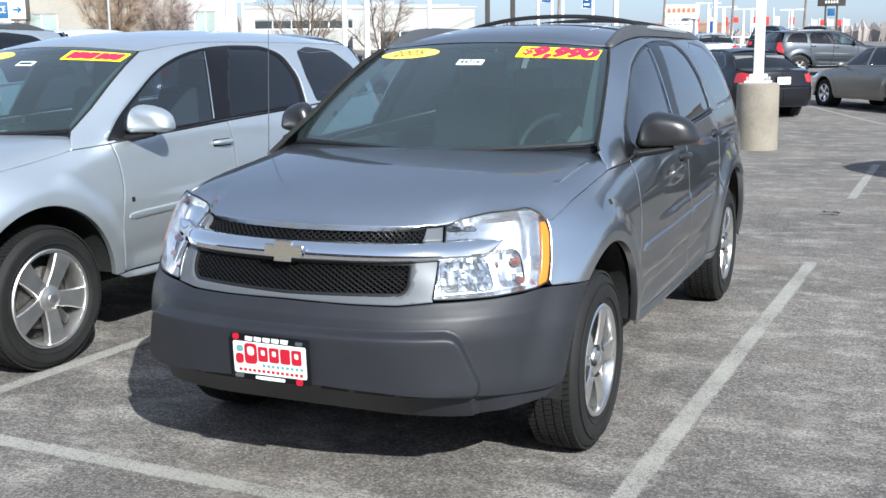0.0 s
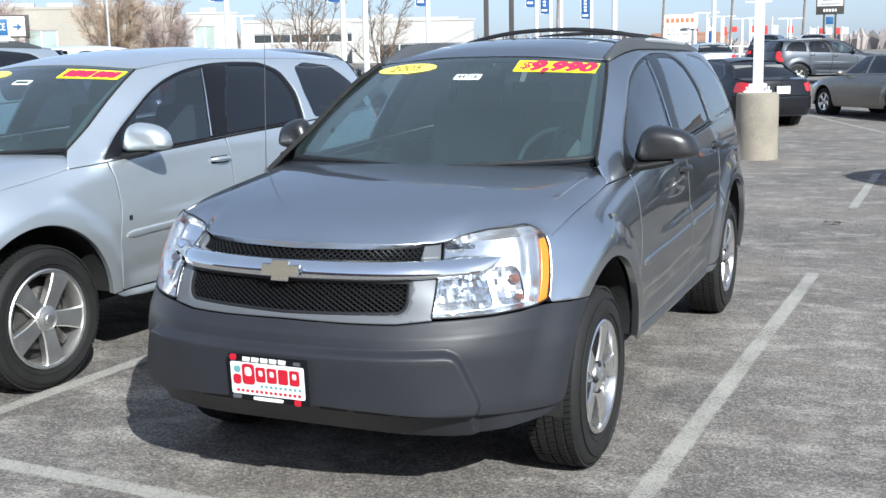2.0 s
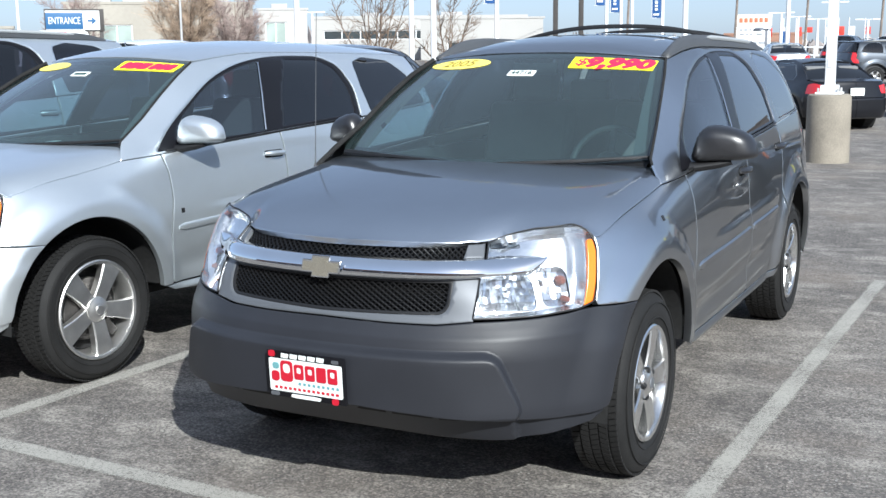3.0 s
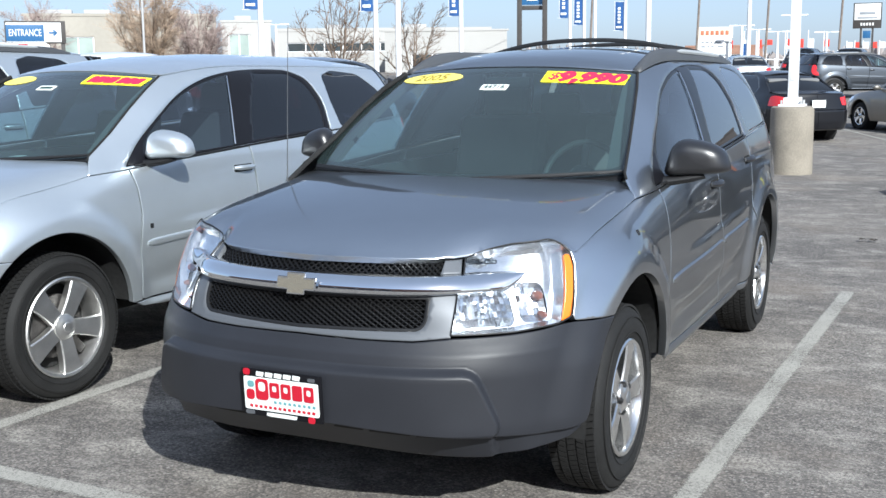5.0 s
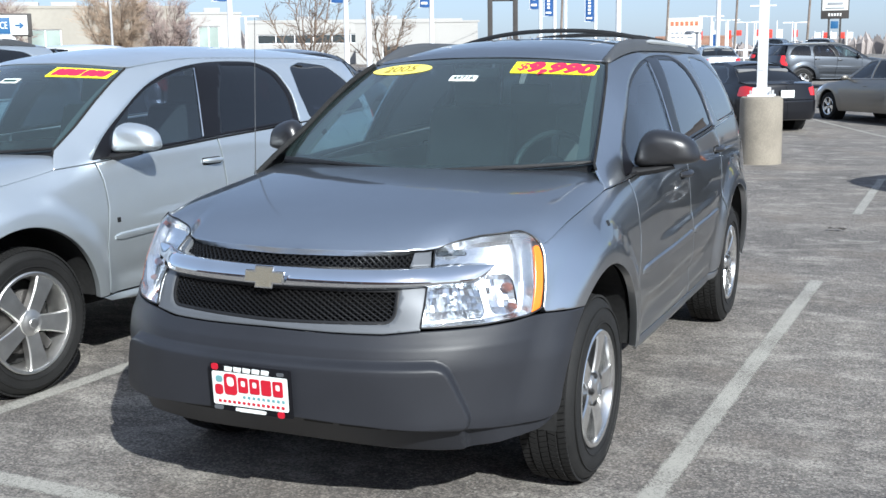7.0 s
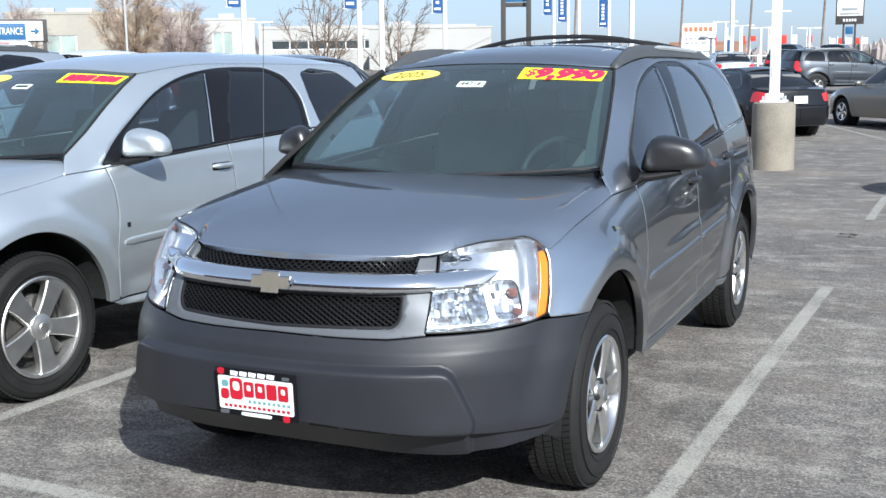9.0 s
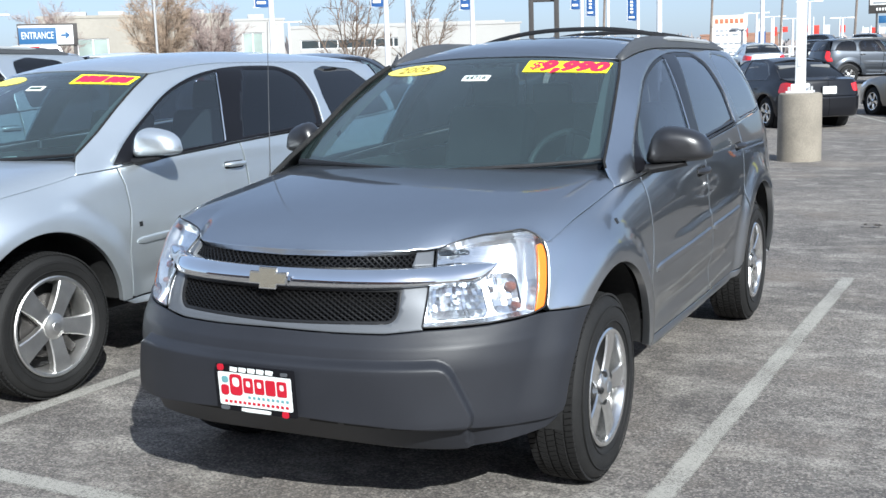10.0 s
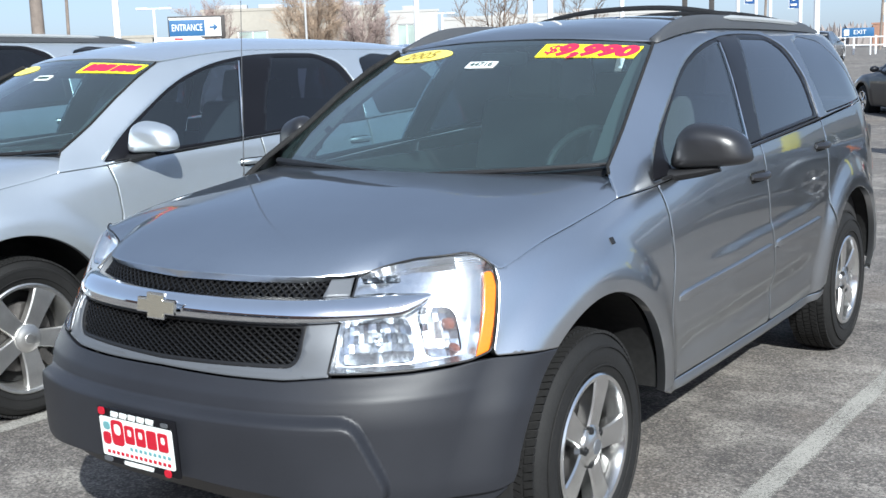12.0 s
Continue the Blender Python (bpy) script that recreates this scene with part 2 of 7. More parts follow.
SIDE_GLASS = glass("side_glass", (0.50, 0.60, 0.63), .10, .014, 0.0, (0.46, 0.58, 0.62))
PRIVACY = glass("privacy_glass", (0.05, 0.054, 0.075), .07, .003)
CLOTH = material("grey_seat_cloth", (0.17, 0.168, 0.162), rough=0.95, grain=0.15, grain_scale=300, stain=0.08, bump=0.4, bump_scale=400)
CLOTH_DARK = material("charcoal_seat_cloth", (0.045, 0.048, 0.055), rough=0.95, grain=0.2, grain_scale=300, stain=0.1)
TRIM_IN = material("grey_cabin_plastic", (0.17, 0.17, 0.17), rough=0.7, grain=0.1, stain=0.08)
TRIM_DARK = material("charcoal_cabin_plastic", (0.04, 0.04, 0.042), rough=0.6, grain=0.1, stain=0.08)
PILLAR_TRIM = material("dark_pillar_trim", (0.075, 0.075, 0.078), rough=0.8, grain=0.1, stain=0.08)
HEADLINER = material("pale_headliner", (0.60, 0.58, 0.54), rough=0.95, grain=0.08, grain_scale=300)
GOLD = material("gold_badge", (0.74, 0.70, 0.58), rough=0.25, metal=0.9, grain=0.06, grain_scale=150)
YELLOW = material("yellow_sticker", (0.95, 0.86, 0.02), rough=0.55, grain=0.03, stain=0.03)
OVAL_YELLOW = material("pale_yellow_sticker", (0.95, 0.80, 0.17), rough=0.55, grain=0.03, stain=0.05)
STICK_RED = material("red_sticker_ink", (0.80, 0.02, 0.07), rough=0.55, grain=0.05, stain=0.05)
STICK_DARK = material("grey_sticker_ink", (0.30, 0.22, 0.03), rough=0.55, grain=0.05, stain=0.05)
TAG_WHITE = material("white_tag", (0.80, 0.84, 0.82), rough=0.5, grain=0.03, stain=0.04)
TAG_INK = material("green_black_ink", (0.03, 0.07, 0.06), rough=0.5, grain=0.05)
PLATE_RED = material("red_plate_print", (0.50, 0.012, 0.03), rough=0.4, grain=0.05, stain=0.05)
PLATE_TEAL = material("teal_plate_print", (0.15, 0.34, 0.36), rough=0.4, grain=0.05)
ASPHALT = asphalt_material()
LINE_PAINT = worn_paint("worn_white_line_paint", (0.345, 0.332, 0.298), (0.22, 0.21, 0.19), 0.575)


# ---- mesh tools ----
def obj(name, me, mat, parent=None, label=""):
    if mat is not None and not me.materials:
        me.materials.append(mat)
    o = new(name, me)
    if parent is not None:
        o.parent = parent
    if label:
        o["label"] = label
    return o


def mesh_from(name, verts, faces, smooth_faces=True):
    me = bpy.data.meshes.new(name)
    me.from_pydata([tuple(map(float, v)) for v in verts], [], [tuple(map(int, f)) for f in faces])
    me.update()
    if smooth_faces:
        me.shade_smooth()
    return me


def part(name, bm, mat, parent=None, label="", smooth_angle=35):
    me = bpy.data.meshes.new(name)
    bmesh.ops.recalc_face_normals(bm, faces=bm.faces)
    bm.to_mesh(me)
    bm.free()
    me.shade_smooth()
    me.set_sharp_from_angle(angle=radians(smooth_angle))
    return obj(name, me, mat, parent, label)


def add_box(bm, size, at=(0, 0, 0), bevel=0.0, turn=None, segments=2):
    m = Matrix.Translation(at) @ (turn or Matrix()) @ Matrix.Diagonal((*size, 1))
    r = bmesh.ops.create_cube(bm, size=1.0, matrix=m)
    vs = r["verts"]
    if bevel:
        es = list({e for v in vs for e in v.link_edges})
        bmesh.ops.bevel(bm, geom=es, offset=bevel, segments=segments, affect="EDGES", profile=0.6)
    return vs


def box(name, size, at, mat, parent=None, label="", bevel=0.01, turn=None):
    bm = bmesh.new()
    add_box(bm, size, at, bevel, turn)
    return part(name, bm, mat, parent, label)


def add_tube(bm, points, radius, sides=10, caps=True):
    """A round bar through the points; radius may be a list."""
    pts = [Vector(p) for p in points]
    rad = radius if isinstance(radius, (list, tuple)) else [radius] * len(pts)
    rings = []
    up = Vector((0, 0, 1))
    for i, p in enumerate(pts):
        d = (pts[min(i + 1, len(pts) - 1)] - pts[max(i - 1, 0)]).normalized()
        a = d.cross(up if abs(d.z) < 0.95 else Vector((0, 1, 0))).normalized()
        c = a.cross(d).normalized()
        rings.append([bm.verts.new(p + rad[i] * (math.cos(t) * a + math.sin(t) * c)) for t in (2 * math.pi * k / sides for k in range(sides))])
    for r0, r1 in zip(rings, rings[1:]):
        for k in range(sides):
            bm.faces.new((r0[k], r0[(k + 1) % sides], r1[(k + 1) % sides], r1[k]))
    if caps:
        bm.faces.new(rings[0][::-1]), bm.faces.new(rings[-1])


def tube(name, points, radius, mat, parent=None, label="", sides=10):
    bm = bmesh.new()
    add_tube(bm, points, radius, sides)
    return part(name, bm, mat, parent, label)


def add_lathe(bm, profile, axis_m, steps=48, close=False):
    """Turns (radius, along) points round the axis of axis_m's z."""
    rings = []
    for k in range(steps):
        a = 2 * math.pi * k / steps
        rings.append([bm.verts.new(axis_m @ Vector((r * math.cos(a), r * math.sin(a), h))) for r, h in profile])
    n = len(profile)
    for k in range(steps):
        r0, r1 = rings[k], rings[(k + 1) % steps]
        for i in range(n - 1 if not close else n):
            j = (i + 1) % n
            bm.faces.new((r0[i], r1[i], r1[j], r0[j]))


def words(name, text, size, mat, m, parent=None, depth=0.0008, label="", shear=0.0, squeeze=1.0, bold=0.0):
    """Lettering in the built-in font as a mesh, centred on the pose m."""
    c = bpy.data.curves.new(name, "FONT")
    c.body, c.size, c.extrude, c.align_x, c.align_y, c.shear, c.offset = text, size, depth, "CENTER", "CENTER", shear, bold
    c.resolution_u = 3
    o = bpy.data.objects.new(name, c)
    scene.collection.objects.link(o)
    dg = bpy.context.evaluated_depsgraph_get()
    dg.update()
    me = bpy.data.meshes.new_from_object(o.evaluated_get(dg))
    bpy.data.objects.remove(o)
    me.transform(m @ Matrix.Diagonal((squeeze, 1, 1, 1)))
    me.materials.clear()
    return obj(name, me, mat, parent, label)


def thing(name, label, category, m=None, group="", kind=""):
    e = new(name)
    e.empty_display_size = 0.2
    if m is not None:
        e.matrix_world = m
    return tagged(e, label, category, group, kind)


# ---- car shells ----
def spline(px, py):
    """Natural cubic spline, for arrays."""
    px, py = np.array(px, float), np.array(py, float)
    n = len(px)
    h = np.diff(px)
    a, b = np.eye(n), np.zeros(n)
    for i in range(1, n - 1):
        a[i, i - 1:i + 2] = h[i - 1], 2 * (h[i - 1] + h[i]), h[i]
        b[i] = 6 * ((py[i + 1] - py[i]) / h[i] - (py[i] - py[i - 1]) / h[i - 1])
    m = np.linalg.solve(a, b)

    def f(x):
        x = np.asarray(x, float)
        i = np.clip(np.searchsorted(px, x) - 1, 0, n - 2)
        u, v, g = px[i + 1] - x, x - px[i], h[i]
        return (m[i] * u ** 3 + m[i + 1] * v ** 3) / (6 * g) + (py[i] / g - m[i] * g / 6) * u + (py[i + 1] / g - m[i + 1] * g / 6) * v
    return f


def pchip(px, py):
    """Monotone cubic, for arrays; straight on past its ends."""
    px, py = np.array(px, float), np.array(py, float)
    h = np.diff(px)
    s = np.diff(py) / h
    d = np.zeros(len(px))
    d[0], d[-1] = s[0], s[-1]
    for i in range(1, len(px) - 1):
        if s[i - 1] * s[i] > 0:
            w1, w2 = 2 * h[i] + h[i - 1], h[i] + 2 * h[i - 1]
            d[i] = (w1 + w2) / (w1 / s[i - 1] + w2 / s[i])

    def f(x):
        x = np.asarray(x, float)
        i = np.clip(np.searchsorted(px, x) - 1, 0, len(h) - 1)
        t = (x - px[i]) / h[i]
        y = (1 + 2 * t) * (1 - t) ** 2 * py[i] + t * (1 - t) ** 2 * h[i] * d[i] + t * t * (3 - 2 * t) * py[i + 1] + t * t * (t - 1) * h[i] * d[i + 1]
        y = np.where(x < px[0], py[0] + d[0] * (x - px[0]), y)
        return np.where(x > px[-1], py[-1] + d[-1] * (x - px[-1]), y)
    return f


def ease(a, b, x):
    t = np.clip((np.asarray(x, float) - a) / (b - a), 0, 1)
    return t * t * (3 - 2 * t)


class Shell:
    """The outside of a car: a plan curve from nose to tail, set in by a depth that changes with height. s < 0 is the other side."""

    def __init__(self, plan, stations, wheels, radius, flare, top=1.75):
        plan = np.array(plan, float)
        plan = np.concatenate([plan[3:0:-1] * (-1, 1), plan, plan[-2:-5:-1] * (-1, 1)])
        run = np.concatenate([[0], np.cumsum(np.hypot(*np.diff(plan, axis=0).T))])
        fx, fy = spline(run, plan[:, 0]), spline(run, plan[:, 1])
        q = np.linspace(run[3], run[-4], 1500)
        self.x, self.y = fx(q), fy(q)
        self.s = np.concatenate([[0], np.cumsum(np.hypot(np.diff(self.x), np.diff(self.y)))])
        self.end = self.s[-1]
        tx, ty = np.gradient(self.x, self.s), np.gradient(self.y, self.s)
        l = np.hypot(tx, ty)
        self.nx, self.ny = ty / l, -tx / l
        keys = sorted((self.at(*p), i) for i, (p, _) in enumerate(stations))
        ks = [k for k, _ in keys]
        self.z0, self.dz, self.ds = 0.1, 0.006, 0.006
        zz = np.arange(self.z0, top, self.dz)
        rows = np.array([pchip(*zip(*stations[i][1]))(zz) for _, i in keys])
        sg = np.arange(0, self.end + self.ds, self.ds)
        self.table = np.array([pchip(ks, rows[:, j])(np.clip(sg, ks[0], ks[-1])) for j in range(len(zz))]).T
        # soften the run from station to station
        k = np.hanning(25)
        k /= k.sum()
        pad = np.pad(self.table, ((12, 12), (0, 0)), mode="edge")
        self.table = sum(k[i] * pad[i:i + len(sg)] for i in range(25))
        self.wheels, self.radius, self.flare = wheels, radius, flare

    def swell(self, f):
        """Pushes the shell out by f(s, z)."""
        S, Z = np.meshgrid(np.arange(self.table.shape[0]) * self.ds, self.z0 + np.arange(self.table.shape[1]) * self.dz, indexing="ij")
        self.table = self.table - f(S, Z)

    def at(self, x, y):
        return float(self.s[np.argmin((self.x - x) ** 2 + (self.y - y) ** 2)])

    def inset(self, s, z):
        u = np.clip(s / self.ds, 1, self.table.shape[0] - 3)
        v = np.clip((z - self.z0) / self.dz, 1, self.table.shape[1] - 3)
        i, j = u.astype(int), v.astype(int)
        a, b = u - i, v - j

        def w(t):
            return (-0.5 * t + t * t - 0.5 * t ** 3, 1 - 2.5 * t * t + 1.5 * t ** 3, 0.5 * t + 2 * t * t - 1.5 * t ** 3, -0.5 * t * t + 0.5 * t ** 3)
        wa, wb = w(a), w(b)
        return sum(wa[p] * wb[q] * self.table[i + p - 1, j + q - 1] for p in range(4) for q in range(4))

    def points(self, s, z, deep=0.0):
        s, z = np.asarray(s, float), np.asarray(z, float)
        side = np.where(s < 0, -1.0, 1.0)
        s = np.abs(s)
        x, y = np.interp(s, self.s, self.x), np.interp(s, self.s, self.y)
        nx, ny = np.interp(s, self.s, self.nx), np.interp(s, self.s, self.ny)
        d = self.inset(s, z) + deep
        for wy, wz in self.wheels:
            r = np.hypot(y - wy, z - wz)
            d = d - self.flare * ease(self.radius + 0.19, self.radius + 0.05, r) * ease(0.5, 0.75, x)
        return np.stack([side * (x - nx * d), y - ny * d, z + 0 * s], -1)


def inside(poly, p):
    """Even-odd test of many points."""
    poly, p = np.asarray(poly), np.asarray(p)
    hit = np.zeros(len(p), bool)
    a = poly
    b = np.roll(poly, -1, 0)
    for (x0, y0), (x1, y1) in zip(a, b):
        c = (y0 > p[:, 1]) != (y1 > p[:, 1])
        with np.errstate(divide="ignore", invalid="ignore"):
            hit ^= c & (p[:, 0] < (x1 - x0) * (p[:, 1] - y0) / (y1 - y0) + x0)
    return hit


def to_line(poly, p):
    """Distance of many points from a closed polygon's edge."""
    poly, p = np.asarray(poly), np.asarray(p)
    best = np.full(len(p), 9.0)
    for a, b in zip(poly, np.roll(poly, -1, 0)):
        d = b - a
        t = np.clip(((p - a) @ d) / max(d @ d, 1e-12), 0, 1)
        best = np.minimum(best, np.linalg.norm(p - a - t[:, None] * d, axis=1))
    return best


def rounded(points, h, r=0.0, gap=0.0):
    """A closed outline resampled about every h, its corners rounded by r (or each its own third number), and drawn in by gap."""
    pts = [np.array(p[:2], float) for p in points]
    rad = [p[2] if len(p) > 2 else r for p in points]
    out = []
    n = len(pts)
    for i in range(n):
        a, b, c = pts[i - 1], pts[i], pts[(i + 1) % n]
        la, lc = np.linalg.norm(a - b), np.linalg.norm(c - b)
        k = min(rad[i], 0.45 * la, 0.45 * lc)
        if k > 1e-4:
            p0, p2 = b + (a - b) / la * k, b + (c - b) / lc * k
            m = max(2, int(2 * k / h) + 2)
            for t in np.linspace(0, 1, m + 1):
                out.append((1 - t) ** 2 * p0 + 2 * t * (1 - t) * b + t * t * p2)
        else:
            out.append(b)
    out = np.array(out)
    fine = []
    for a, b in zip(out, np.roll(out, -1, 0)):
        m = max(1, int(round(np.linalg.norm(b - a) / h)))
        for k in range(m):
            fine.append(a + (b - a) * k / m)
    fine = np.array(fine)
    keep = np.linalg.norm(fine - np.roll(fine, 1, 0), axis=1) > 0.15 * h
    fine = fine[keep]
    area = np.sum(fine[:, 0] * np.roll(fine[:, 1], -1) - np.roll(fine[:, 0], -1) * fine[:, 1])
    if area < 0:
        fine = fine[::-1]
    if gap:
        t = np.roll(fine, -1, 0) - np.roll(fine, 1, 0)
        t /= np.linalg.norm(t, axis=1)[:, None] + 1e-9
        fine = fine + gap * np.stack([-t[:, 1], t[:, 0]], 1)
    return fine


def skin(name, f, outline, mat, parent, label="", h=0.02, r=0.0, gap=0.002, depth=0.018, holes=(), flip=False, lip=0.0025):
    """A curved panel: the outline (and holes) in the plane of f's two parameters, filled, laid on f, with a rolled edge turned in by depth."""
    from mathutils.geometry import delaunay_2d_cdt
    loops = [rounded(outline, h, r, gap)] + [rounded(q, h, r, -gap) for q in holes]
    lo, hi = loops[0].min(0), loops[0].max(0)
    gx, gy = np.meshgrid(np.arange(lo[0], hi[0], h), np.arange(lo[1], hi[1], h * 0.87))
    gx = gx + (np.arange(gx.shape[0]) % 2)[:, None] * h / 2
    grid = np.stack([gx.ravel(), gy.ravel()], 1)
    ok = inside(loops[0], grid)
    for q in loops[1:]:
        ok &= ~inside(q, grid)
    grid = grid[ok]
    if len(grid):
        near = np.min([to_line(q, grid) for q in loops], axis=0)
        grid = grid[near > 0.55 * h]
    extra = []
    if lip and depth:
        # a second row of points just inside the rim, for its turned edge
        q = rounded(outline, h, r, gap + .0045)
        extra = [q[inside(loops[0], q) & (np.min([to_line(p, q) for p in loops], axis=0) > .003)]]
    pts = np.concatenate(loops + [grid] + extra)
    edges, k = [], 0
    for q in loops:
        edges += [(k + i, k + (i + 1) % len(q)) for i in range(len(q))]
        k += len(q)
    v2, _, tri, _, _, _ = delaunay_2d_cdt([Vector(p) for p in pts], edges, [], 0, 1e-6)
    v2 = np.array([(v.x, v.y) for v in v2])
    tri = np.array([t for t in tri if len(t) == 3])
    mid = v2[tri].mean(1)
    ok = inside(loops[0], mid)
    for q in loops[1:]:
        ok &= ~inside(q, mid)
    tri = tri[ok]
    P = f(v2[:, 0], v2[:, 1])
    e = 1e-3
    nrm = np.cross(f(v2[:, 0] + e, v2[:, 1]) - f(v2[:, 0] - e, v2[:, 1]), f(v2[:, 0], v2[:, 1] + e) - f(v2[:, 0], v2[:, 1] - e))
    nrm /= np.linalg.norm(nrm, axis=1)[:, None] + 1e-12
    if flip:
        nrm = -nrm
    if lip:
        # roll the rim in a little
        dist = np.min([to_line(q, v2) for q in loops], axis=0)
        P = P - nrm * (lip * (1 - ease(0, 0.007, dist)))[:, None]
    verts, faces, norms = list(P), [], list(nrm)
    a, b, c = P[tri[:, 0]], P[tri[:, 1]], P[tri[:, 2]]
    turn = np.einsum("ij,ij->i", np.cross(b - a, c - a), nrm[tri[:, 0]]) < 0
    for t, w in zip(tri, turn):
        faces.append(tuple(t[::-1]) if w else tuple(t))
    if depth:
        count = {}
        for fc in faces:
            for i in range(3):
                key = (fc[i], fc[(i + 1) % 3])
                count[key] = 1
        rim = [(i, j) for (i, j) in count if (j, i) not in count]
        ring = {}
        mids = {}
        for i, j in rim:
            d = P[j] - P[i]
            o = np.cross(d, nrm[i])
            for q in (i, j):
                mids[q] = mids.get(q, 0) + o
        for q, o in mids.items():
            o = o / (np.linalg.norm(o) + 1e-9)
            if lip:
                n = nrm[q] + .7 * o
                norms[q] = n / np.linalg.norm(n)
            ring[q] = len(verts)
            verts += [P[q], P[q] - nrm[q] * depth]
            norms += [o, o]
        for i, j in rim:
            faces.append((ring[j], ring[i], ring[i] + 1, ring[j] + 1))
    me = mesh_from(name, verts, faces)
    me.normals_split_custom_set_from_vertices([tuple(x) for x in norms])
    return obj(name, me, mat, parent, label)


def both(fn):
    """Runs fn for the car's left side and for its right."""
    for side in (1, -1):
        fn(side)


def sided(points, side):
    return [(side * p[0], *p[1:]) for p in points]


# ---- the sport utility car ----
SUV_PLAN = [(0, -.955), (.30, -.935), (.55, -.86), (.74, -.71), (.86, -.50), (.905, -.25), (.91, .1), (.912, 1.2), (.91, 2.4), (.90, 3.1), (.86, 3.5), (.72, 3.74), (.4, 3.83), (0, 3.85)]
LOW = [(.2, .06), (.3, .04), (.45, .018), (.6, .006), (.75, 0)]
SUV_STATIONS = [
    ((0, -.955), [(.2, .16), (.3, .07), (.36, .02), (.45, .004), (.6, 0), (.68, .018), (.74, .04), (.82, .055), (.9, .08), (.98, .13)]),
    ((.5, -.88), [(.2, .16), (.3, .07), (.36, .02), (.45, .003), (.6, 0), (.68, .018), (.74, .05), (.82, .075), (.9, .12), (.98, .19)]),
    ((.68, -.77), [(.2, .14), (.3, .06), (.36, .02), (.45, .003), (.6, 0), (.68, .012), (.74, .045), (.82, .09), (.9, .15), (.98, .23)]),
    ((.86, -.50), [(.2, .10), (.3, .05), (.36, .02), (.45, .003), (.6, 0), (.68, .01), (.74, .018), (.82, .03), (.9, .055), (.977, .09), (1.05, .16)]),
    ((.91, 0), [(.2, .05), (.3, .04), (.45, .015), (.6, .003), (.75, 0), (.9, .012), (.98, .04), (1.05, .10), (1.1, .17)]),
    ((.911, .4), LOW + [(.9, .01), (1.0, .028), (1.08, .06), (1.163, .127), (1.25, .2)]),
    ((.912, 1.06), LOW + [(.9, .006), (1.0, .014), (1.1, .03), (1.16, .05), (1.3, .115), (1.45, .20), (1.58, .31), (1.64, .40)]),
    ((.912, 1.7), LOW + [(.9, .005), (1.0, .012), (1.1, .025), (1.16, .042), (1.3, .095), (1.45, .16), (1.58, .24), (1.65, .33)]),
    ((.90, 3.1), LOW + [(.9, .004), (1.0, .01), (1.1, .025), (1.16, .04), (1.3, .09), (1.45, .16), (1.58, .25), (1.65, .34)]),
    ((.72, 3.74), [(.2, .06), (.3, .03), (.45, 0), (.6, 0), (.68, .02), (.9, .025), (1.0, .04), (1.16, .08), (1.3, .13), (1.45, .2), (1.58, .28), (1.65, .36)]),
    ((0, 3.85), [(.2, .06), (.3, .03), (.45, 0), (.6, 0), (.68, .02), (.9, .025), (1.0, .04), (1.16, .08), (1.3, .14), (1.45, .22), (1.58, .30), (1.65, .38)]),
]
SUV_WHEELS = [(0.0, .355), (2.857, .355)]
suv = Shell(SUV_PLAN, SUV_STATIONS, SUV_WHEELS, .47, .031)
ARCH_R = .475
S0 = suv.at(.911, .5) - .5      # s of the front axle on the side


def arc(y, z, r, a0, a1, n=14):
    """Points of a wheel arch as (s, z), a in degrees from the rear, over the top."""
    return [(S0 + y + r * math.cos(radians(a)), z + r * math.sin(radians(a))) for a in np.linspace(a0, a1, n)]


def soft(points, rounds=2):
    """Cuts the corners of a closed outline; a point with a third number keeps its place."""
    pts = [tuple(p) for p in points]
    for _ in range(rounds):
        out = []
        for i, p in enumerate(pts):
            if len(p) > 2:
                out.append(p)
                continue
            a, b = pts[i - 1], pts[(i + 1) % len(pts)]
            out += [(.75 * p[0] + .25 * a[0], .75 * p[1] + .25 * a[1]), (.75 * p[0] + .25 * b[0], .75 * p[1] + .25 * b[1])]
        pts = out
    return pts


RAIL_PALE = material("pale_rail_insert", (0.34, 0.355, 0.36), rough=0.45, grain=0.06, stain=0.05)
RAIL_GREY = material("grey_rail_plastic", (0.06, 0.063, 0.068), rough=0.5, grain=0.1, grain_scale=500, stain=0.08)
# the raised centre of the bumper, with its slanted ends
PAD = rounded([(-.64, .642), (.64, .642), (.735, .43), (.60, .30), (-.60, .30), (-.735, .43)], .03, .05)


def pad(s, z):
    p = np.stack([np.ravel(s), np.ravel(z)], 1)
    d = to_line(PAD, p) * np.where(inside(PAD, p), 1, -1)
    return (0.031 * ease(-.006, .020, d) * ease(.385, .425, p[:, 1])).reshape(np.shape(s))


def ledge(s, z):
    """The soft shelf along the bumper's upper half."""
    return 0.003 * ease(.70, .675, z) * ease(1.05, .9, s) * ease(.3, .4, z)


def character(s, z):
    """The lower door's scoop above the sill."""
    return -0.014 * np.exp(-((z - .50 - .035 * (s - 2.2)) / .055) ** 2) * ease(2.05, 2.35, s) * ease(3.9, 3.6, s)


def shoulder(s, z):
    """The step of the doors just above the side mouldings."""
    top = .742 + .036 * (s - 2.17) / .95
    return 0.009 * ease(top + .062, top + .022, z) * ease(.42, .66, z) * ease(2.3, 2.75, s) * ease(4.0, 3.5, s)


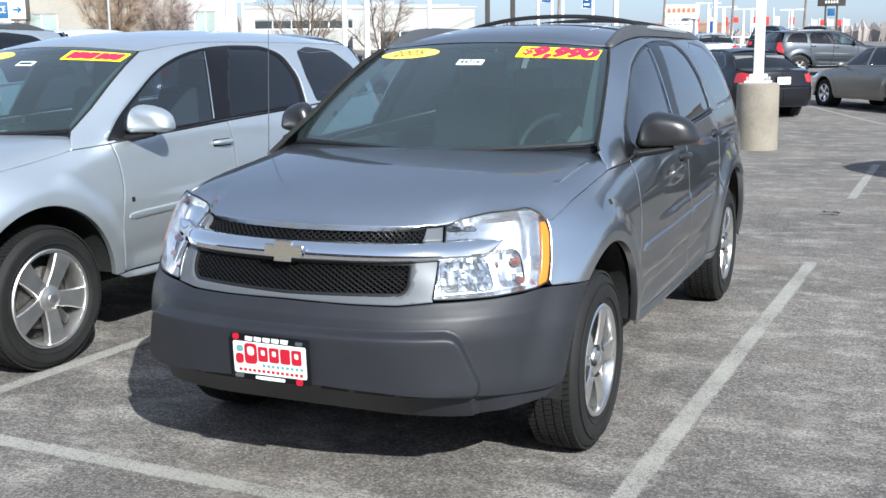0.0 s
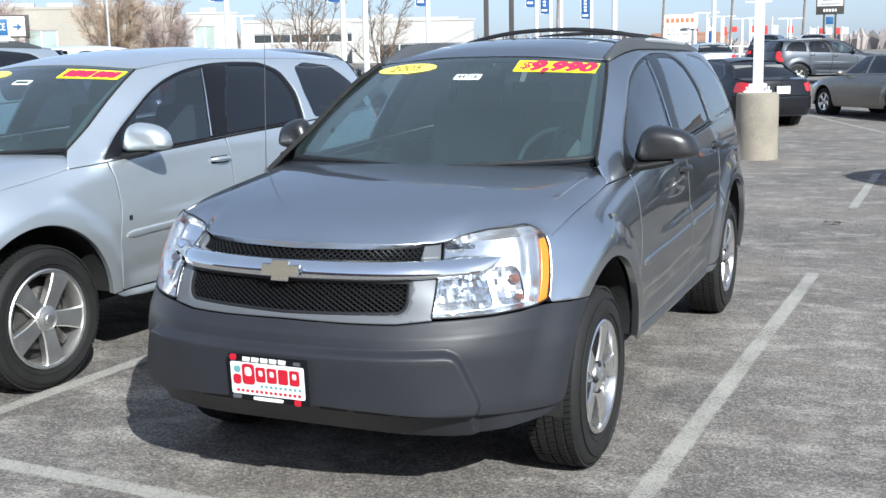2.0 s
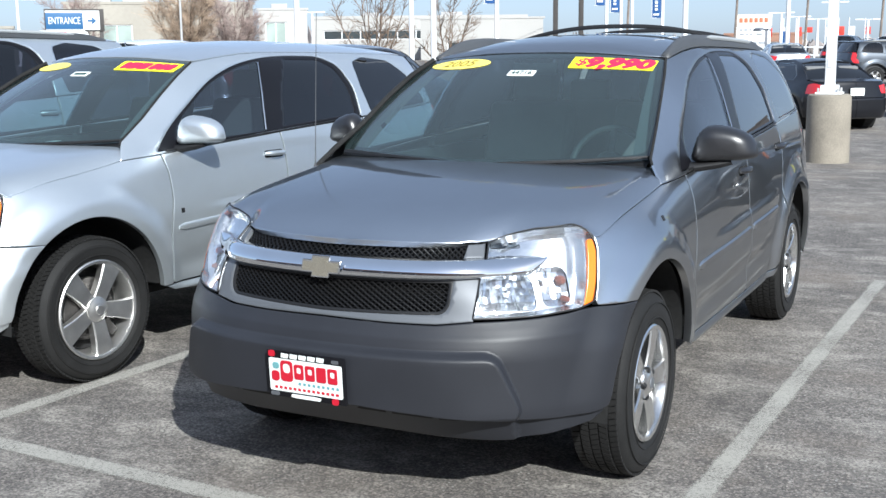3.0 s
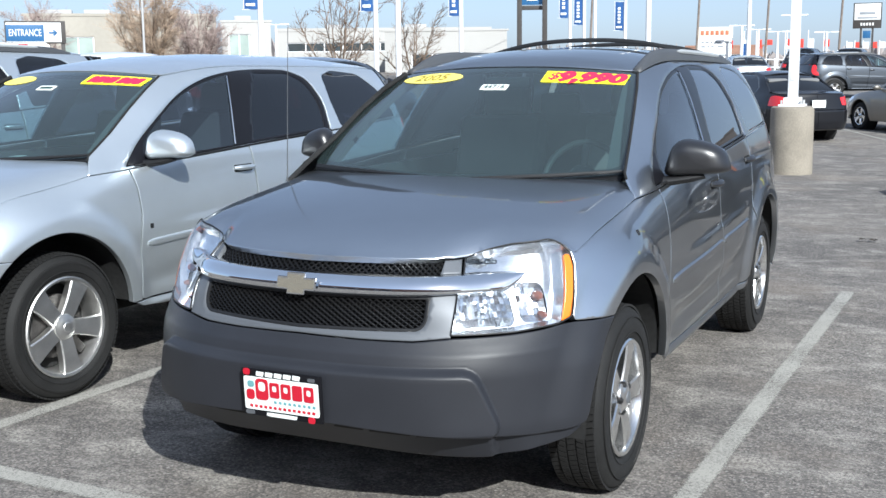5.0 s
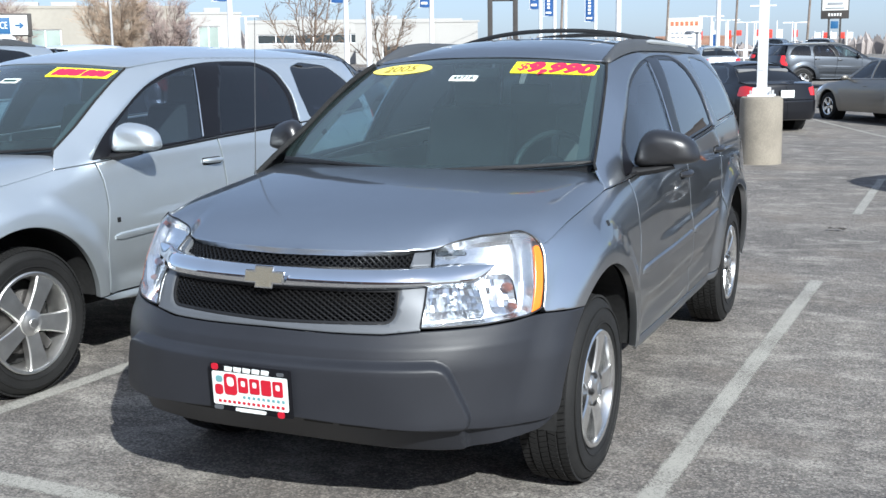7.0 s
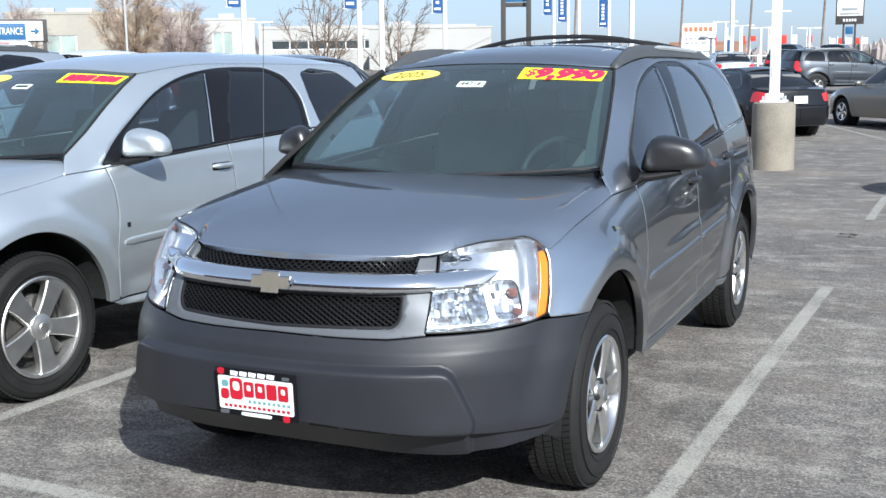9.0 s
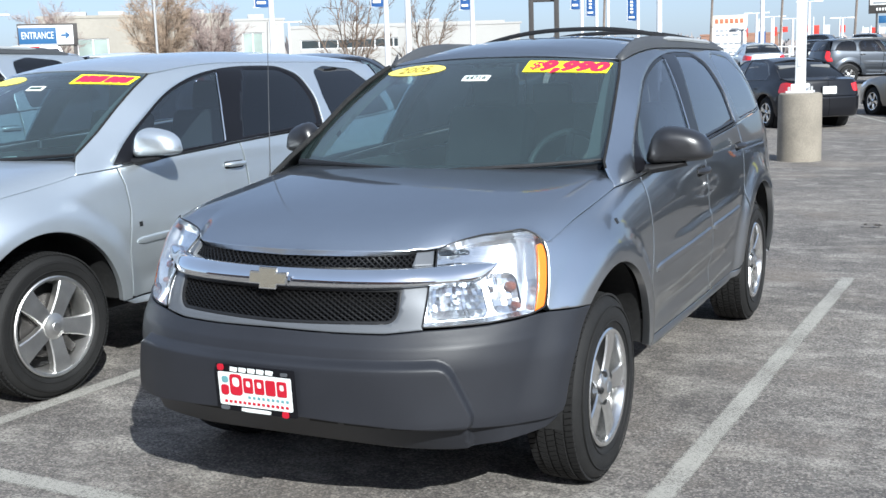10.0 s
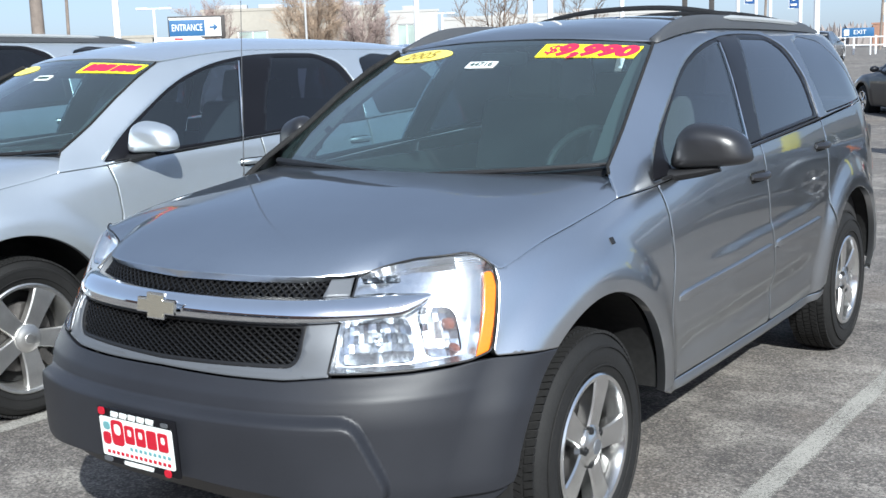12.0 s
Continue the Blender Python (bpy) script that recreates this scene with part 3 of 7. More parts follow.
for push in (pad, ledge, character, shoulder):
    suv.swell(push)
HOOD_LINE = suv.points([0, .14, .27, .40, .53, .65, .78, .90, .99, 1.065, 1.112, 1.138], [.984, .983, .981, .979, .977, .975, .993, 1.010, 1.018, 1.019, .998, .979])
HOOD_EDGE_Y = pchip(HOOD_LINE[:, 0], HOOD_LINE[:, 1])
HOOD_EDGE_Z = pchip(HOOD_LINE[:, 0], HOOD_LINE[:, 2])
HOOD_SIDE = float(HOOD_LINE[-1, 0])
HOOD_MID = pchip([-.9, -.8, -.6, -.4, -.2, 0, .2, .4, .6], [.965, 1.0, 1.045, 1.080, 1.108, 1.133, 1.155, 1.175, 1.192])
FENDER_S = pchip([1.10, 1.142, 1.338, 1.592, 1.848, 1.95], [.965, .976, 1.016, 1.046, 1.085, 1.11])
FENDER_LINE = suv.points(np.linspace(1.10, 1.95, 30), FENDER_S(np.linspace(1.10, 1.95, 30)))
FENDER_TOP = pchip(FENDER_LINE[:, 1], FENDER_LINE[:, 2])
FENDER_X = pchip(FENDER_LINE[:, 1], FENDER_LINE[:, 0])


def hood_f(x, y):
    x, y = np.asarray(x, float), np.asarray(y, float)
    a = np.abs(x)
    z = HOOD_MID(y) - .030 * (a / .8) ** 2
    z = z + .0015 * ease(.62, .40, a + .22 * (y + .8)) * ease(-.80, -.45, y)
    side = np.exp(-np.maximum(FENDER_X(y) - a, 0) / .055)
    z = z * (1 - side) + side * FENDER_TOP(y)
    w = np.exp(-np.maximum(y - HOOD_EDGE_Y(a), 0) / .055)
    z = z * (1 - w) + w * HOOD_EDGE_Z(a)
    return np.stack([x, y, z], -1)


def base_curve(x):
    q = (np.abs(x) / .765) ** 2
    return .215 + .215 * q, 1.128 + .034 * q


def top_curve(x):
    q = (np.abs(x) / .60) ** 2
    return 1.01 + .105 * q, 1.612 - .032 * q


def screen_f(x, v):
    """The windscreen: x across at its middle height, v from 0 at its base to 1."""
    x, v = np.asarray(x, float), np.asarray(v, float)
    half = .765 + (.600 - .765) * v
    X = x * half / .68
    y0, z0 = base_curve(x * .765 / .68)
    y1, z1 = top_curve(x * .600 / .68)
    b = .028 * 4 * v * (1 - v)
    return np.stack([X, y0 + (y1 - y0) * v - b * .6, z0 + (z1 - z0) * v + b * .8], -1)


ROOF_MID = pchip([.8, 1.01, 1.25, 1.6, 2.1, 2.6, 3.1, 3.45, 3.6], [1.545, 1.612, 1.664, 1.699, 1.714, 1.706, 1.680, 1.640, 1.60])
ROOF_X = .605


def side_height(y, x):
    """The height at which the side reaches in to x, at y."""
    zz = np.linspace(1.3, 1.72, 211)
    out = []
    for q in np.atleast_1d(y):
        p = suv.points(np.full(211, S0 + q), zz)
        out.append(np.interp(-x, -p[:, 0], zz))
    return np.array(out)


ROOF_YS = np.linspace(.9, 3.5, 27)
ROOF_SIDE = pchip(ROOF_YS, side_height(ROOF_YS, ROOF_X))


def roof_f(x, y):
    x, y = np.asarray(x, float), np.asarray(y, float)
    q = np.clip(np.abs(x) / ROOF_X, 0, 1.1)
    e = np.where(y < 1.115, 1.580 + (y - 1.115) * .6, ROOF_SIDE(y))
    return np.stack([x, y, e + (ROOF_MID(y) - e) * (1 - q ** 2.6)], -1)


def spoke_face(bm, m, inner, outer, w0, w1, thick, dish):
    """One spoke, a tapered beam with a crowned front, lying along +x of m."""
    rows = []
    for t in np.linspace(0, 1, 7):
        x = inner + (outer - inner) * t
        w = w0 + (w1 - w0) * t + .006 * math.sin(math.pi * t) * -1
        hgt = dish * math.sin(t * math.pi * .55)
        rows.append([bm.verts.new(m @ Vector((x, a, b))) for a, b in
                     ((-w * .86, hgt - thick), (-w, hgt - .007), (-w * .90, hgt), (0, hgt + .001), (w * .90, hgt), (w, hgt - .007), (w * .86, hgt - thick))])
    for r0, r1 in zip(rows, rows[1:]):
        for k in range(6):
            bm.faces.new((r0[k], r0[k + 1], r1[k + 1], r1[k]))
    bm.faces.new(rows[0]), bm.faces.new(rows[-1][::-1])


def tread(radius, width, out):
    """Tread blocks in five ribs and two raised rings on the sidewall, as plain boxes."""
    verts, faces = [], []
    pitch = (width - .09) / 4
    for ring in range(5):
        h0 = -.045 - ring * pitch
        for k in range(92):
            a = 2 * math.pi * (k + .5 * (ring % 2)) / 92
            da, r1 = math.pi / 92 * .80, radius + (.003 if ring in (0, 4) else .0065)
            o = len(verts)
            for r in (radius - .006, r1):
                for sa, sh in ((-1, -1), (1, -1), (1, 1), (-1, 1)):
                    t = a + sa * da + sh * .012 * (1 if ring % 2 else -1)
                    verts.append(out @ Vector((r * math.cos(t), r * math.sin(t), h0 + sh * pitch * .41)))
            faces += [(o + 4, o + 5, o + 6, o + 7)] + [(o + i, o + (i + 1) % 4, o + 4 + (i + 1) % 4, o + 4 + i) for i in range(4)]
    return verts, faces


def wheel(style, radius=.355, rim=.218, width=.235):
    """A wheel with its outer face at x = 0 and its axis along x, looking to +x. style: 'cast' or 'polished'."""
    out = Matrix.Rotation(radians(90), 4, "Y")
    w = thing("wheel", "", "")
    bm = bmesh.new()
    b = rim + .006
    tyre = [(b, -.03), (b + .012, -.014), (b + .035, -.004), (b + .075, -.004), (radius - .035, -.012), (radius - .014, -.026), (radius - .004, -.045), (radius, -.075),
            (radius, -width + .075), (radius - .004, -width + .045), (radius - .03, -width + .012), (b + .05, -width), (b, -width + .02)]
    add_lathe(bm, tyre, out, 72)
    for r in (b + .03, radius - .045):
        add_lathe(bm, [(r - .003, -.006), (r - .002, -.0015), (r + .002, -.0015), (r + .003, -.006)], out, 72)
    tyre_ob = part("tyre", bm, RUBBER, w)
    tv, tf = tread(radius, width, out)
    obj("tread", mesh_from("tread", tv, tf, False), RUBBER, tyre_ob)
    bm = bmesh.new()
    mat = ALLOY if style == "cast" else ALLOY_BRIGHT
    add_lathe(bm, [(rim + .010, -.020), (rim + .010, -.012), (rim + .004, -.007), (rim - .008, -.010), (rim - .014, -.030), (rim - .024, -.10), (rim - .03, -width + .03), (rim + .004, -width + .02)], out, 64)
    for k in range(5):
        m = out @ Matrix.Rotation(2 * math.pi * k / 5, 4, "Z") @ Matrix.Translation((0, 0, -.028))
        if style == "cast":
            spoke_face(bm, m, .045, rim - .006, .034, .050, .05, .010)
        else:
            spoke_face(bm, m, .040, rim - .006, .040, .062, .05, .012)
    add_lathe(bm, [(.0005, -.006), (.034, -.008), (.046, -.014), (.064, -.020), (.070, -.05)], out, 40)
    if style == "cast":
        for k in range(5):
            a = 2 * math.pi * (k + .5) / 5
            nut = bmesh.new()
            add_lathe(nut, [(.0003, -.012), (.008, -.012), (.009, -.016), (.015, -.0165), (.016, -.03)], out @ Matrix.Translation((.053 * math.cos(a), .053 * math.sin(a), 0)), 12)
            part("wheel_nut", nut, PLASTIC_BLACK, w, "dark wheel nut")
    part("rim", bm, mat, w, "five-spoke alloy rim", 28)
    bm = bmesh.new()
    add_lathe(bm, [(.0005, -.085), (.155, -.085), (.16, -.09), (.16, -.105), (.0005, -.11)], out, 40)
    add_box(bm, (.10, .05, .07), turn=out @ Matrix.Translation((.12, .08, -.08)) @ Matrix.Rotation(radians(34), 4, "Z"), bevel=.01)
    part("brake_disc", bm, DISC, w)
    bm = bmesh.new()
    add_lathe(bm, [(.0005, -.13), (rim - .03, -.13)], out, 32)
    part("backing_plate", bm, DARK, w)
    bm = bmesh.new()
    add_lathe(bm, [(.0005, -.003), (.022, -.004), (.026, -.009)], out, 24)
    part("centre_cap", bm, SATIN if style == "cast" else mat, w)
    return w


def fit_wheels(car, template, x, radius, axles, turns=(17, 48)):
    """Four wheels of one kind under a car."""
    k = 0
    for y, turn in zip(axles, turns):
        for side in (1, -1):
            m = pose(side * x, y, radius, 0, 0, 0 if side > 0 else 180) @ Matrix.Rotation(radians(turn + 25 * (side < 0)), 4, "X")
            w = template if k == 0 else copy_thing(template, m)
            w.parent = car
            w.matrix_basis = m
            k += 1


def grille_mesh(name, s0, s1, zlo, zhi, deep, parent, cell=.027):
    """A diamond mesh laid on the shell between two heights that follow s."""
    verts, faces = [], []
    w = .0027

    def strip(path):
        sl = np.array([p[0] for p in path])
        zl = np.array([p[1] for p in path])
        k = len(verts)
        a, b = suv.points(sl, zl - w, deep), suv.points(sl, zl + w, deep)
        c = suv.points(sl, zl, deep + .010)
        f = suv.points(sl, zl, deep - .002)
        for i in range(len(sl)):
            verts.extend([a[i], f[i], b[i], c[i]])
        for i in range(len(sl) - 1):
            for j in range(4):
                faces.append((k + 4 * i + j, k + 4 * i + (j + 1) % 4, k + 4 * i + 4 + (j + 1) % 4, k + 4 * i + 4 + j))
    slope = .62
    for sign in (1, -1):
        for c in np.arange(s0 - .6, s1 + .6, cell):
            pts = []
            for u in np.linspace(-1, 1, 61):
                s = c + u * .20
                z = .5 * (zlo(0.0) + zhi(0.0)) + sign * slope * u * .20
                if s0 <= s <= s1 and zlo(s) <= z <= zhi(s):
                    pts.append((s, z))
            if len(pts) > 1:
                strip(pts)
    return obj(name, mesh_from(name, verts, faces, False), GRILLE_BLACK, parent, "black diamond mesh")


def build_suv(m, paint, bumper_paint, wheel_style, rails=True, label="", rail_mat=None, mirror_mat=None, handle_mat=None, wheel_r=.355, rim_r=.218, fine=True):
    car = thing("sport_utility_car", label, "car", m, "parked sport utility cars")
    P = suv.points
    hh = .018 if fine else .03

    # bumper in three dark parts: cover, lower lip, slots
    front = [(s, z) for s, z in arc(0, .36, ARCH_R, 127, 171, 8)]
    top = [(0, .728), (.25, .724), (.43, .724), (.573, .736), (.80, .7405), (.92, .745), (.975, .7505), (1.056, .7525)]
    half = top + front + [(1.075, .405), (1.04, .396), (.88, .392), (.71, .405), (.53, .420), (.38, .434), (.18, .446), (0, .448)]
    outline = half + [(-s, z) for s, z in half[-2:0:-1]]
    skin("bumper", P, outline, bumper_paint, car, "smooth charcoal plastic front bumper" if bumper_paint is PLASTIC_GREY else "", h=.008 if fine else .03, depth=.03,
         gap=.001)
    lipz = [(0, .47), (.5, .45), (.75, .43), (.90, .412), (1.062, .412), (1.064, .388), (1.00, .352), (.93, .338), (.80, .327), (.6, .312), (.4, .303), (0, .298)]

    def low_f(s, z, lift=0.0):
        """The lower lip: the bumper's plan drawn in, most of all at its middle."""
        s, z = np.asarray(s, float), np.asarray(z, float)
        p = P(s, 0 * s + .50)
        q = np.clip(np.abs(s) / .84, 0, 1) ** 2
        d = .016 + .060 * (1 - q) + 1.1 * np.maximum(.43 - z, 0) * (1 - .85 * q)
        return np.stack([p[..., 0] * (.985 - .02 * (1 - q) - .02 * np.maximum(.42 - z, 0) / .1), p[..., 1] + d - lift, z], -1)
    skin("lower_valance", lambda s, z: low_f(s, z), lipz + [(-s, z) for s, z in lipz[-2:0:-1]], bumper_paint if bumper_paint is PLASTIC_GREY else VALANCE, car, "dark lower bumper lip", h=.02, depth=.05)
    slots = [[(.12, .436), (.245, .431), (.235, .398), (.12, .400)], [(.26, .430), (.425, .420), (.405, .394), (.25, .397)], [(.44, .419), (.565, .408), (.49, .393), (.42, .393)]]
    for sg in (1, -1):
        for slot in slots:
            skin("intake_slot", lambda s, z: low_f(s, z, .004), sided(slot, sg), DARK, car, h=.02, r=.004, depth=.0)

    # grille surround, meshes, bar
    body_in = lambda s, z: P(s, z, .006)
    sur = [(0, .7285), (.25, .7245), (.43, .7245), (.565, .7345), (.585, .80), (.597, .872), (0, .872)]
    skin("grille_surround", body_in, sur + [(-s, z) for s, z in sur[-2:0:-1]], SATIN, car, "satin silver grille surround", h=.016, depth=.03, holes=[[(-.472, .757, .05), (0, .748), (.472, .757, .05), (.488, .862, .006), (-.488, .862, .006)]])
    grille = thing("grille", "", "")
    grille.parent = car
    grille_mesh("lower_mesh", -.478, .478, lambda s: .752 + .008 * (abs(s) / .47) ** 2, lambda s: .864, .018, grille)
    grille_mesh("upper_mesh", -.545, .545, lambda s: .914, lambda s: .976 - .004 * (abs(s) / .5), .030, grille)
    back = [(-.50, .745), (.50, .745), (.60, .87), (.55, .985), (-.55, .985), (-.60, .87)]
    skin("grille_backing", lambda s, z: P(s, z, .055), back, DARK, grille, h=.05, depth=0)
    rim = [(-.476, .753, .05), (0, .744), (.476, .753, .05), (.492, .866, .012), (-.492, .866, .012)]
    opening = [(-.462, .764, .045), (0, .757), (.462, .764, .045), (.474, .856, .012), (-.474, .856, .012)]
    skin("mesh_frame", lambda s, z: P(s, z, .010), rim, PLASTIC_BLACK, grille, "black rim of the lower mesh", h=.014, depth=.012, gap=0, holes=[opening])

    def filler(side):
        skin("filler", body_in, sided([(.525, .930), (.548, .972), (.642, .972), (.625, .928)], side), SATIN, car, h=.02, depth=.02)
    both(filler)

    # chrome bar, a swelling profile along the nose
    n = 81
    ss = np.linspace(-.905, .905, n)
    verts, faces = [], []
    prof = [(-1.0, -.035), (-1.0, .002), (-.90, .011), (-.72, .016), (.10, .021), (.74, .014), (.92, .006), (1.0, -.006), (1.0, -.035)]
    for s in ss:
        q = abs(s) / .905
        zt = .924 + .006 * (1 - q) + .003 * q ** 4
        zb = .867 + .006 * q ** 2 + .048 * max(0, (q - .86) / .14) ** 1.6
        for k, (u, out) in enumerate(prof):
            z = .5 * (zt + zb) + .5 * (zt - zb) * u
            p = P(np.array([s]), np.array([.897]), -.006 - out * (1 - .75 * q ** 7) + .02 * q ** 5 + .0 * k)[0]
            lean = P(np.array([s]), np.array([z]), 0)[0] - P(np.array([s]), np.array([.897]), 0)[0]
            verts.append((p[0] + lean[0] * .75, p[1] + lean[1] * .75, z))
    k = len(prof)
    for i in range(n - 1):
        for j in range(k):
            faces.append((i * k + j, (i + 1) * k + j, (i + 1) * k + (j + 1) % k, i * k + (j + 1) % k))
    faces += [tuple(range(k)), tuple(range((n - 1) * k, n * k))[::-1]]
    me = mesh_from("chrome_bar", verts, faces)
    me.set_sharp_from_angle(angle=radians(50))
    bar = obj("chrome_bar", me, CHROME, car, "bright chrome grille bar")

    # badge: a plain gold cross with a chrome rim
    for nm, grow, mat, y in (("badge", 0.0, GOLD, -.909), ("badge_rim", .005, CHROME, -.906)):
        bm = bmesh.new()
        pts = [(-.074, -.016), (-.030, -.016), (-.034, -.032), (.026, -.032), (.030, -.016), (.066, -.016), (.074, .016), (.030, .016), (.034, .032), (-.026, .032), (-.030, .016), (-.066, .016)]
        vs = [bm.verts.new((px + math.copysign(grow, px), 0, pz + math.copysign(grow, pz))) for px, pz in pts]
        f = bm.faces.new(vs)
        e = bmesh.ops.extrude_face_region(bm, geom=[f])
        bmesh.ops.translate(bm, vec=(0, -.008, 0), verts=[v for v in e["geom"] if isinstance(v, bmesh.types.BMVert)])
        bmesh.ops.transform(bm, matrix=pose(0, y, .898, 0, 0, 0), verts=bm.verts)
        part(nm, bm, mat, car)

    # headlamps
    LAMP = [(.560, .7415), (.80, .7425), (.975, .753, .01), (1.047, .769, .02), (1.114, .943, .03), (1.118, 1.000, .03), (1.065, 1.029, .03), (.90, 1.017), (.652, .975, .008), (.630, .925), (.592, .869)]

    # bowl: across from and to, up from and to, corner radius, depth, facets across and up
    BOWLS = [("main_bowl", .588, .832, .750, .860, .030, .055, 15, 5), ("turn_bowl", .862, .978, .758, .884, .030, .030, 6, 6), ("high_bowl", .672, .830, .952, .986, .014, .030, 7, 2)]

    def lamp(side):
        unit = thing("headlamp", "clear headlamp with bright reflectors and an amber edge", "")
        unit.parent = car
        L = sided(LAMP, side)
        skin("lens", lambda s, z: P(s, z, .002), L, LENS, unit, h=.02, r=.012, depth=.012)
        bowl_f = lambda s, z, d=0.0: P(s, z - .045 * ease(.93, 1.03, z) + .005 * ease(.80, .745, z), .050 + d)
        skin("bucket", bowl_f, L, REFLECTOR, unit, h=.012, r=.012, depth=0, gap=.003, lip=0,
             holes=[sided([(s0, z0, r), (s1, z0, r), (s1, z1, r), (s0, z1, r)], side) for _, s0, s1, z0, z1, r, *_ in BOWLS])
        ring = rounded(L, .02, .012, .003)
        a, b = P(ring[:, 0], ring[:, 1], .004), bowl_f(ring[:, 0], ring[:, 1])
        k = len(ring)
        obj("housing", mesh_from("housing", list(a) + list(b), [(i, (i + 1) % k, k + (i + 1) % k, k + i) for i in range(k)]), REFLECTOR, unit)
        g = P(ring[:, 0], ring[:, 1], .001)
        tube("gasket", [tuple(p) for p in np.concatenate([g, g[:1]])], .0032, PLASTIC_BLACK, unit, sides=6)
        amber = sided([(.990, .760), (1.037, .772), (1.104, .935), (1.108, .978, .015), (1.076, .976, .01)], side)
        skin("side_marker", lambda s, z: P(s, z, -.0015), amber, AMBER, unit, "amber side marker lens", h=.012, r=.006, depth=.02)
        # inner wall beside the amber marker
        u = np.linspace(0, 1, 12)
        ws, wz = side * (.992 + .080 * u), .758 + .225 * u
        obj("divider", mesh_from("divider", list(P(ws, wz, .004)) + list(bowl_f(ws, wz)), [(i, i + 1, 13 + i, 12 + i) for i in range(11)]), REFLECTOR, unit)
        # reflector bowls of flat facets, sunk behind the bucket
        rng = random.Random(7)
        for nm, s0, s1, z0, z1, _, deep, nu, nv in BOWLS:
            us, vs = np.linspace(-1.04, 1.04, nu + 1), np.linspace(-1.04, 1.04, nv + 1)
            verts, faces = [], []
            # each facet is a small flat mirror, a little askew, stepped at its edges
            for j in range(nv):
                for i in range(nu):
                    tu, tv = rng.uniform(-.003, .003), rng.uniform(-.003, .003)
                    for u, v, e, g in ((us[i], vs[j], -1, -1), (us[i + 1], vs[j], 1, -1), (us[i + 1], vs[j + 1], 1, 1), (us[i], vs[j + 1], -1, 1)):
                        p, q = u * math.sqrt(1 - .18 * v * v), v * math.sqrt(1 - .18 * u * u)
                        d = .003 + deep * max(0.0, 1 - .5 * (p ** 4 + q ** 4) - .4 * (p * p + q * q) * .5) + e * tu + g * tv
                        verts.append(bowl_f(np.array([side * (.5 * (s0 + s1) + .52 * (s1 - s0) * p)]), np.array([.5 * (z0 + z1) + .53 * (z1 - z0) * q]), max(d, .002))[0])
                    o = len(verts) - 4
                    faces.append((o, o + 1, o + 2, o + 3) if side > 0 else (o + 3, o + 2, o + 1, o))
            bowl = obj(nm, mesh_from(nm, verts, faces, False), BOWL, unit)
            for bs, bz, br in ([(.955, .842, .017), (.962, .778, .012)] if nm == "turn_bowl" else [(.5 * (s0 + s1) + .01, .5 * (z0 + z1), .013)]):
                c = bowl_f(np.array([side * bs]), np.array([bz]), deep * .7)[0]
                q = P(np.array([side * bs]), np.array([bz]), .0)[0]
                mt = Matrix.Translation(Vector(c)) @ Vector(q - c).to_track_quat("Z", "Y").to_matrix().to_4x4()
                bm = bmesh.new()
                add_lathe(bm, [(.0004, .036), (br * .55, .034), (br * .9, .026), (br, .014), (br * .8, .0)], mt, 16)
                part("bulb", bm, BULB if nm == "turn_bowl" else BOWL, bowl, "reddish bulb" if nm == "turn_bowl" else "")
        # fine ribs of the outer lens
        verts, faces = [], []
        for k in range(30):
            z = .868 + k * .0051
            a, b = .972 + (z - .865) * .25, 1.056 + (z - .865) * .26
            sl = np.linspace(a, b, 6) * side
            for zz2, dd in ((z - .0016, .010), (z, .006), (z + .0016, .010)):
                verts.extend(P(sl, np.full(6, zz2), dd))
            o = len(verts) - 18
            for r in range(2):
                for i in range(5):
                    faces.append((o + r * 6 + i, o + r * 6 + i + 1, o + r * 6 + 6 + i + 1, o + r * 6 + 6 + i))
        obj("lens_ribs", mesh_from("lens_ribs", verts, faces), REFLECTOR, unit)
    both(lamp)

    # fenders
    def fender(side):
        o = [(1.058, .7545), (1.15, .7495)] + arc(0, .36, ARCH_R, 127, 5, 26) + [(2.06, .402), (2.104, .404), (2.108, .55), (2.112, .67), (2.140, .86), (2.132, 1.0), (2.112, 1.098)]
        o += [(s, float(FENDER_S(s)) + .0008) for s in np.linspace(1.848, 1.142, 15)] + [(1.122, .985), (1.1165, .945), (1.0505, .771)]
        skin("fender", P, sided(o, side), paint, car, h=hh, r=.006, depth=.03)
        skin("fender_badge", lambda a, b: P(a, b, -.003), sided([(1.686, .963), (1.714, .963), (1.714, .987), (1.686, .987)], side), PLASTIC_BLACK, car, "small dark badge", h=.02, r=.004, depth=.004, lip=0)
    both(fender)

    def door(side):
        d = thing("front_door", "", "")
        d.parent = car
        skin("door_panel", P, sided([(2.108, .405, .03), (3.185, .400, .03), (3.175, .62), (3.128, .80), (3.114, .984), (3.098, 1.158), (2.93, 1.148), (2.3, 1.112), (2.118, 1.100), (2.138, 1.0), (2.146, .86), (2.118, .67), (2.112, .5)], side), paint, d, h=hh, depth=.025)
        e = thing("rear_door", "", "")
        e.parent = car
        ra = arc(2.857, .36, ARCH_R + .012, 172, 140, 8)
        skin("door_panel", P, sided([(3.192, .400, .03), (S0 + 2.28, .402, .03)] + ra + [(3.985, .80), (4.005, 1.0), (4.0, 1.198), (3.105, 1.160), (3.121, .984), (3.135, .80), (3.182, .62)], side), paint, e, h=hh, depth=.025)
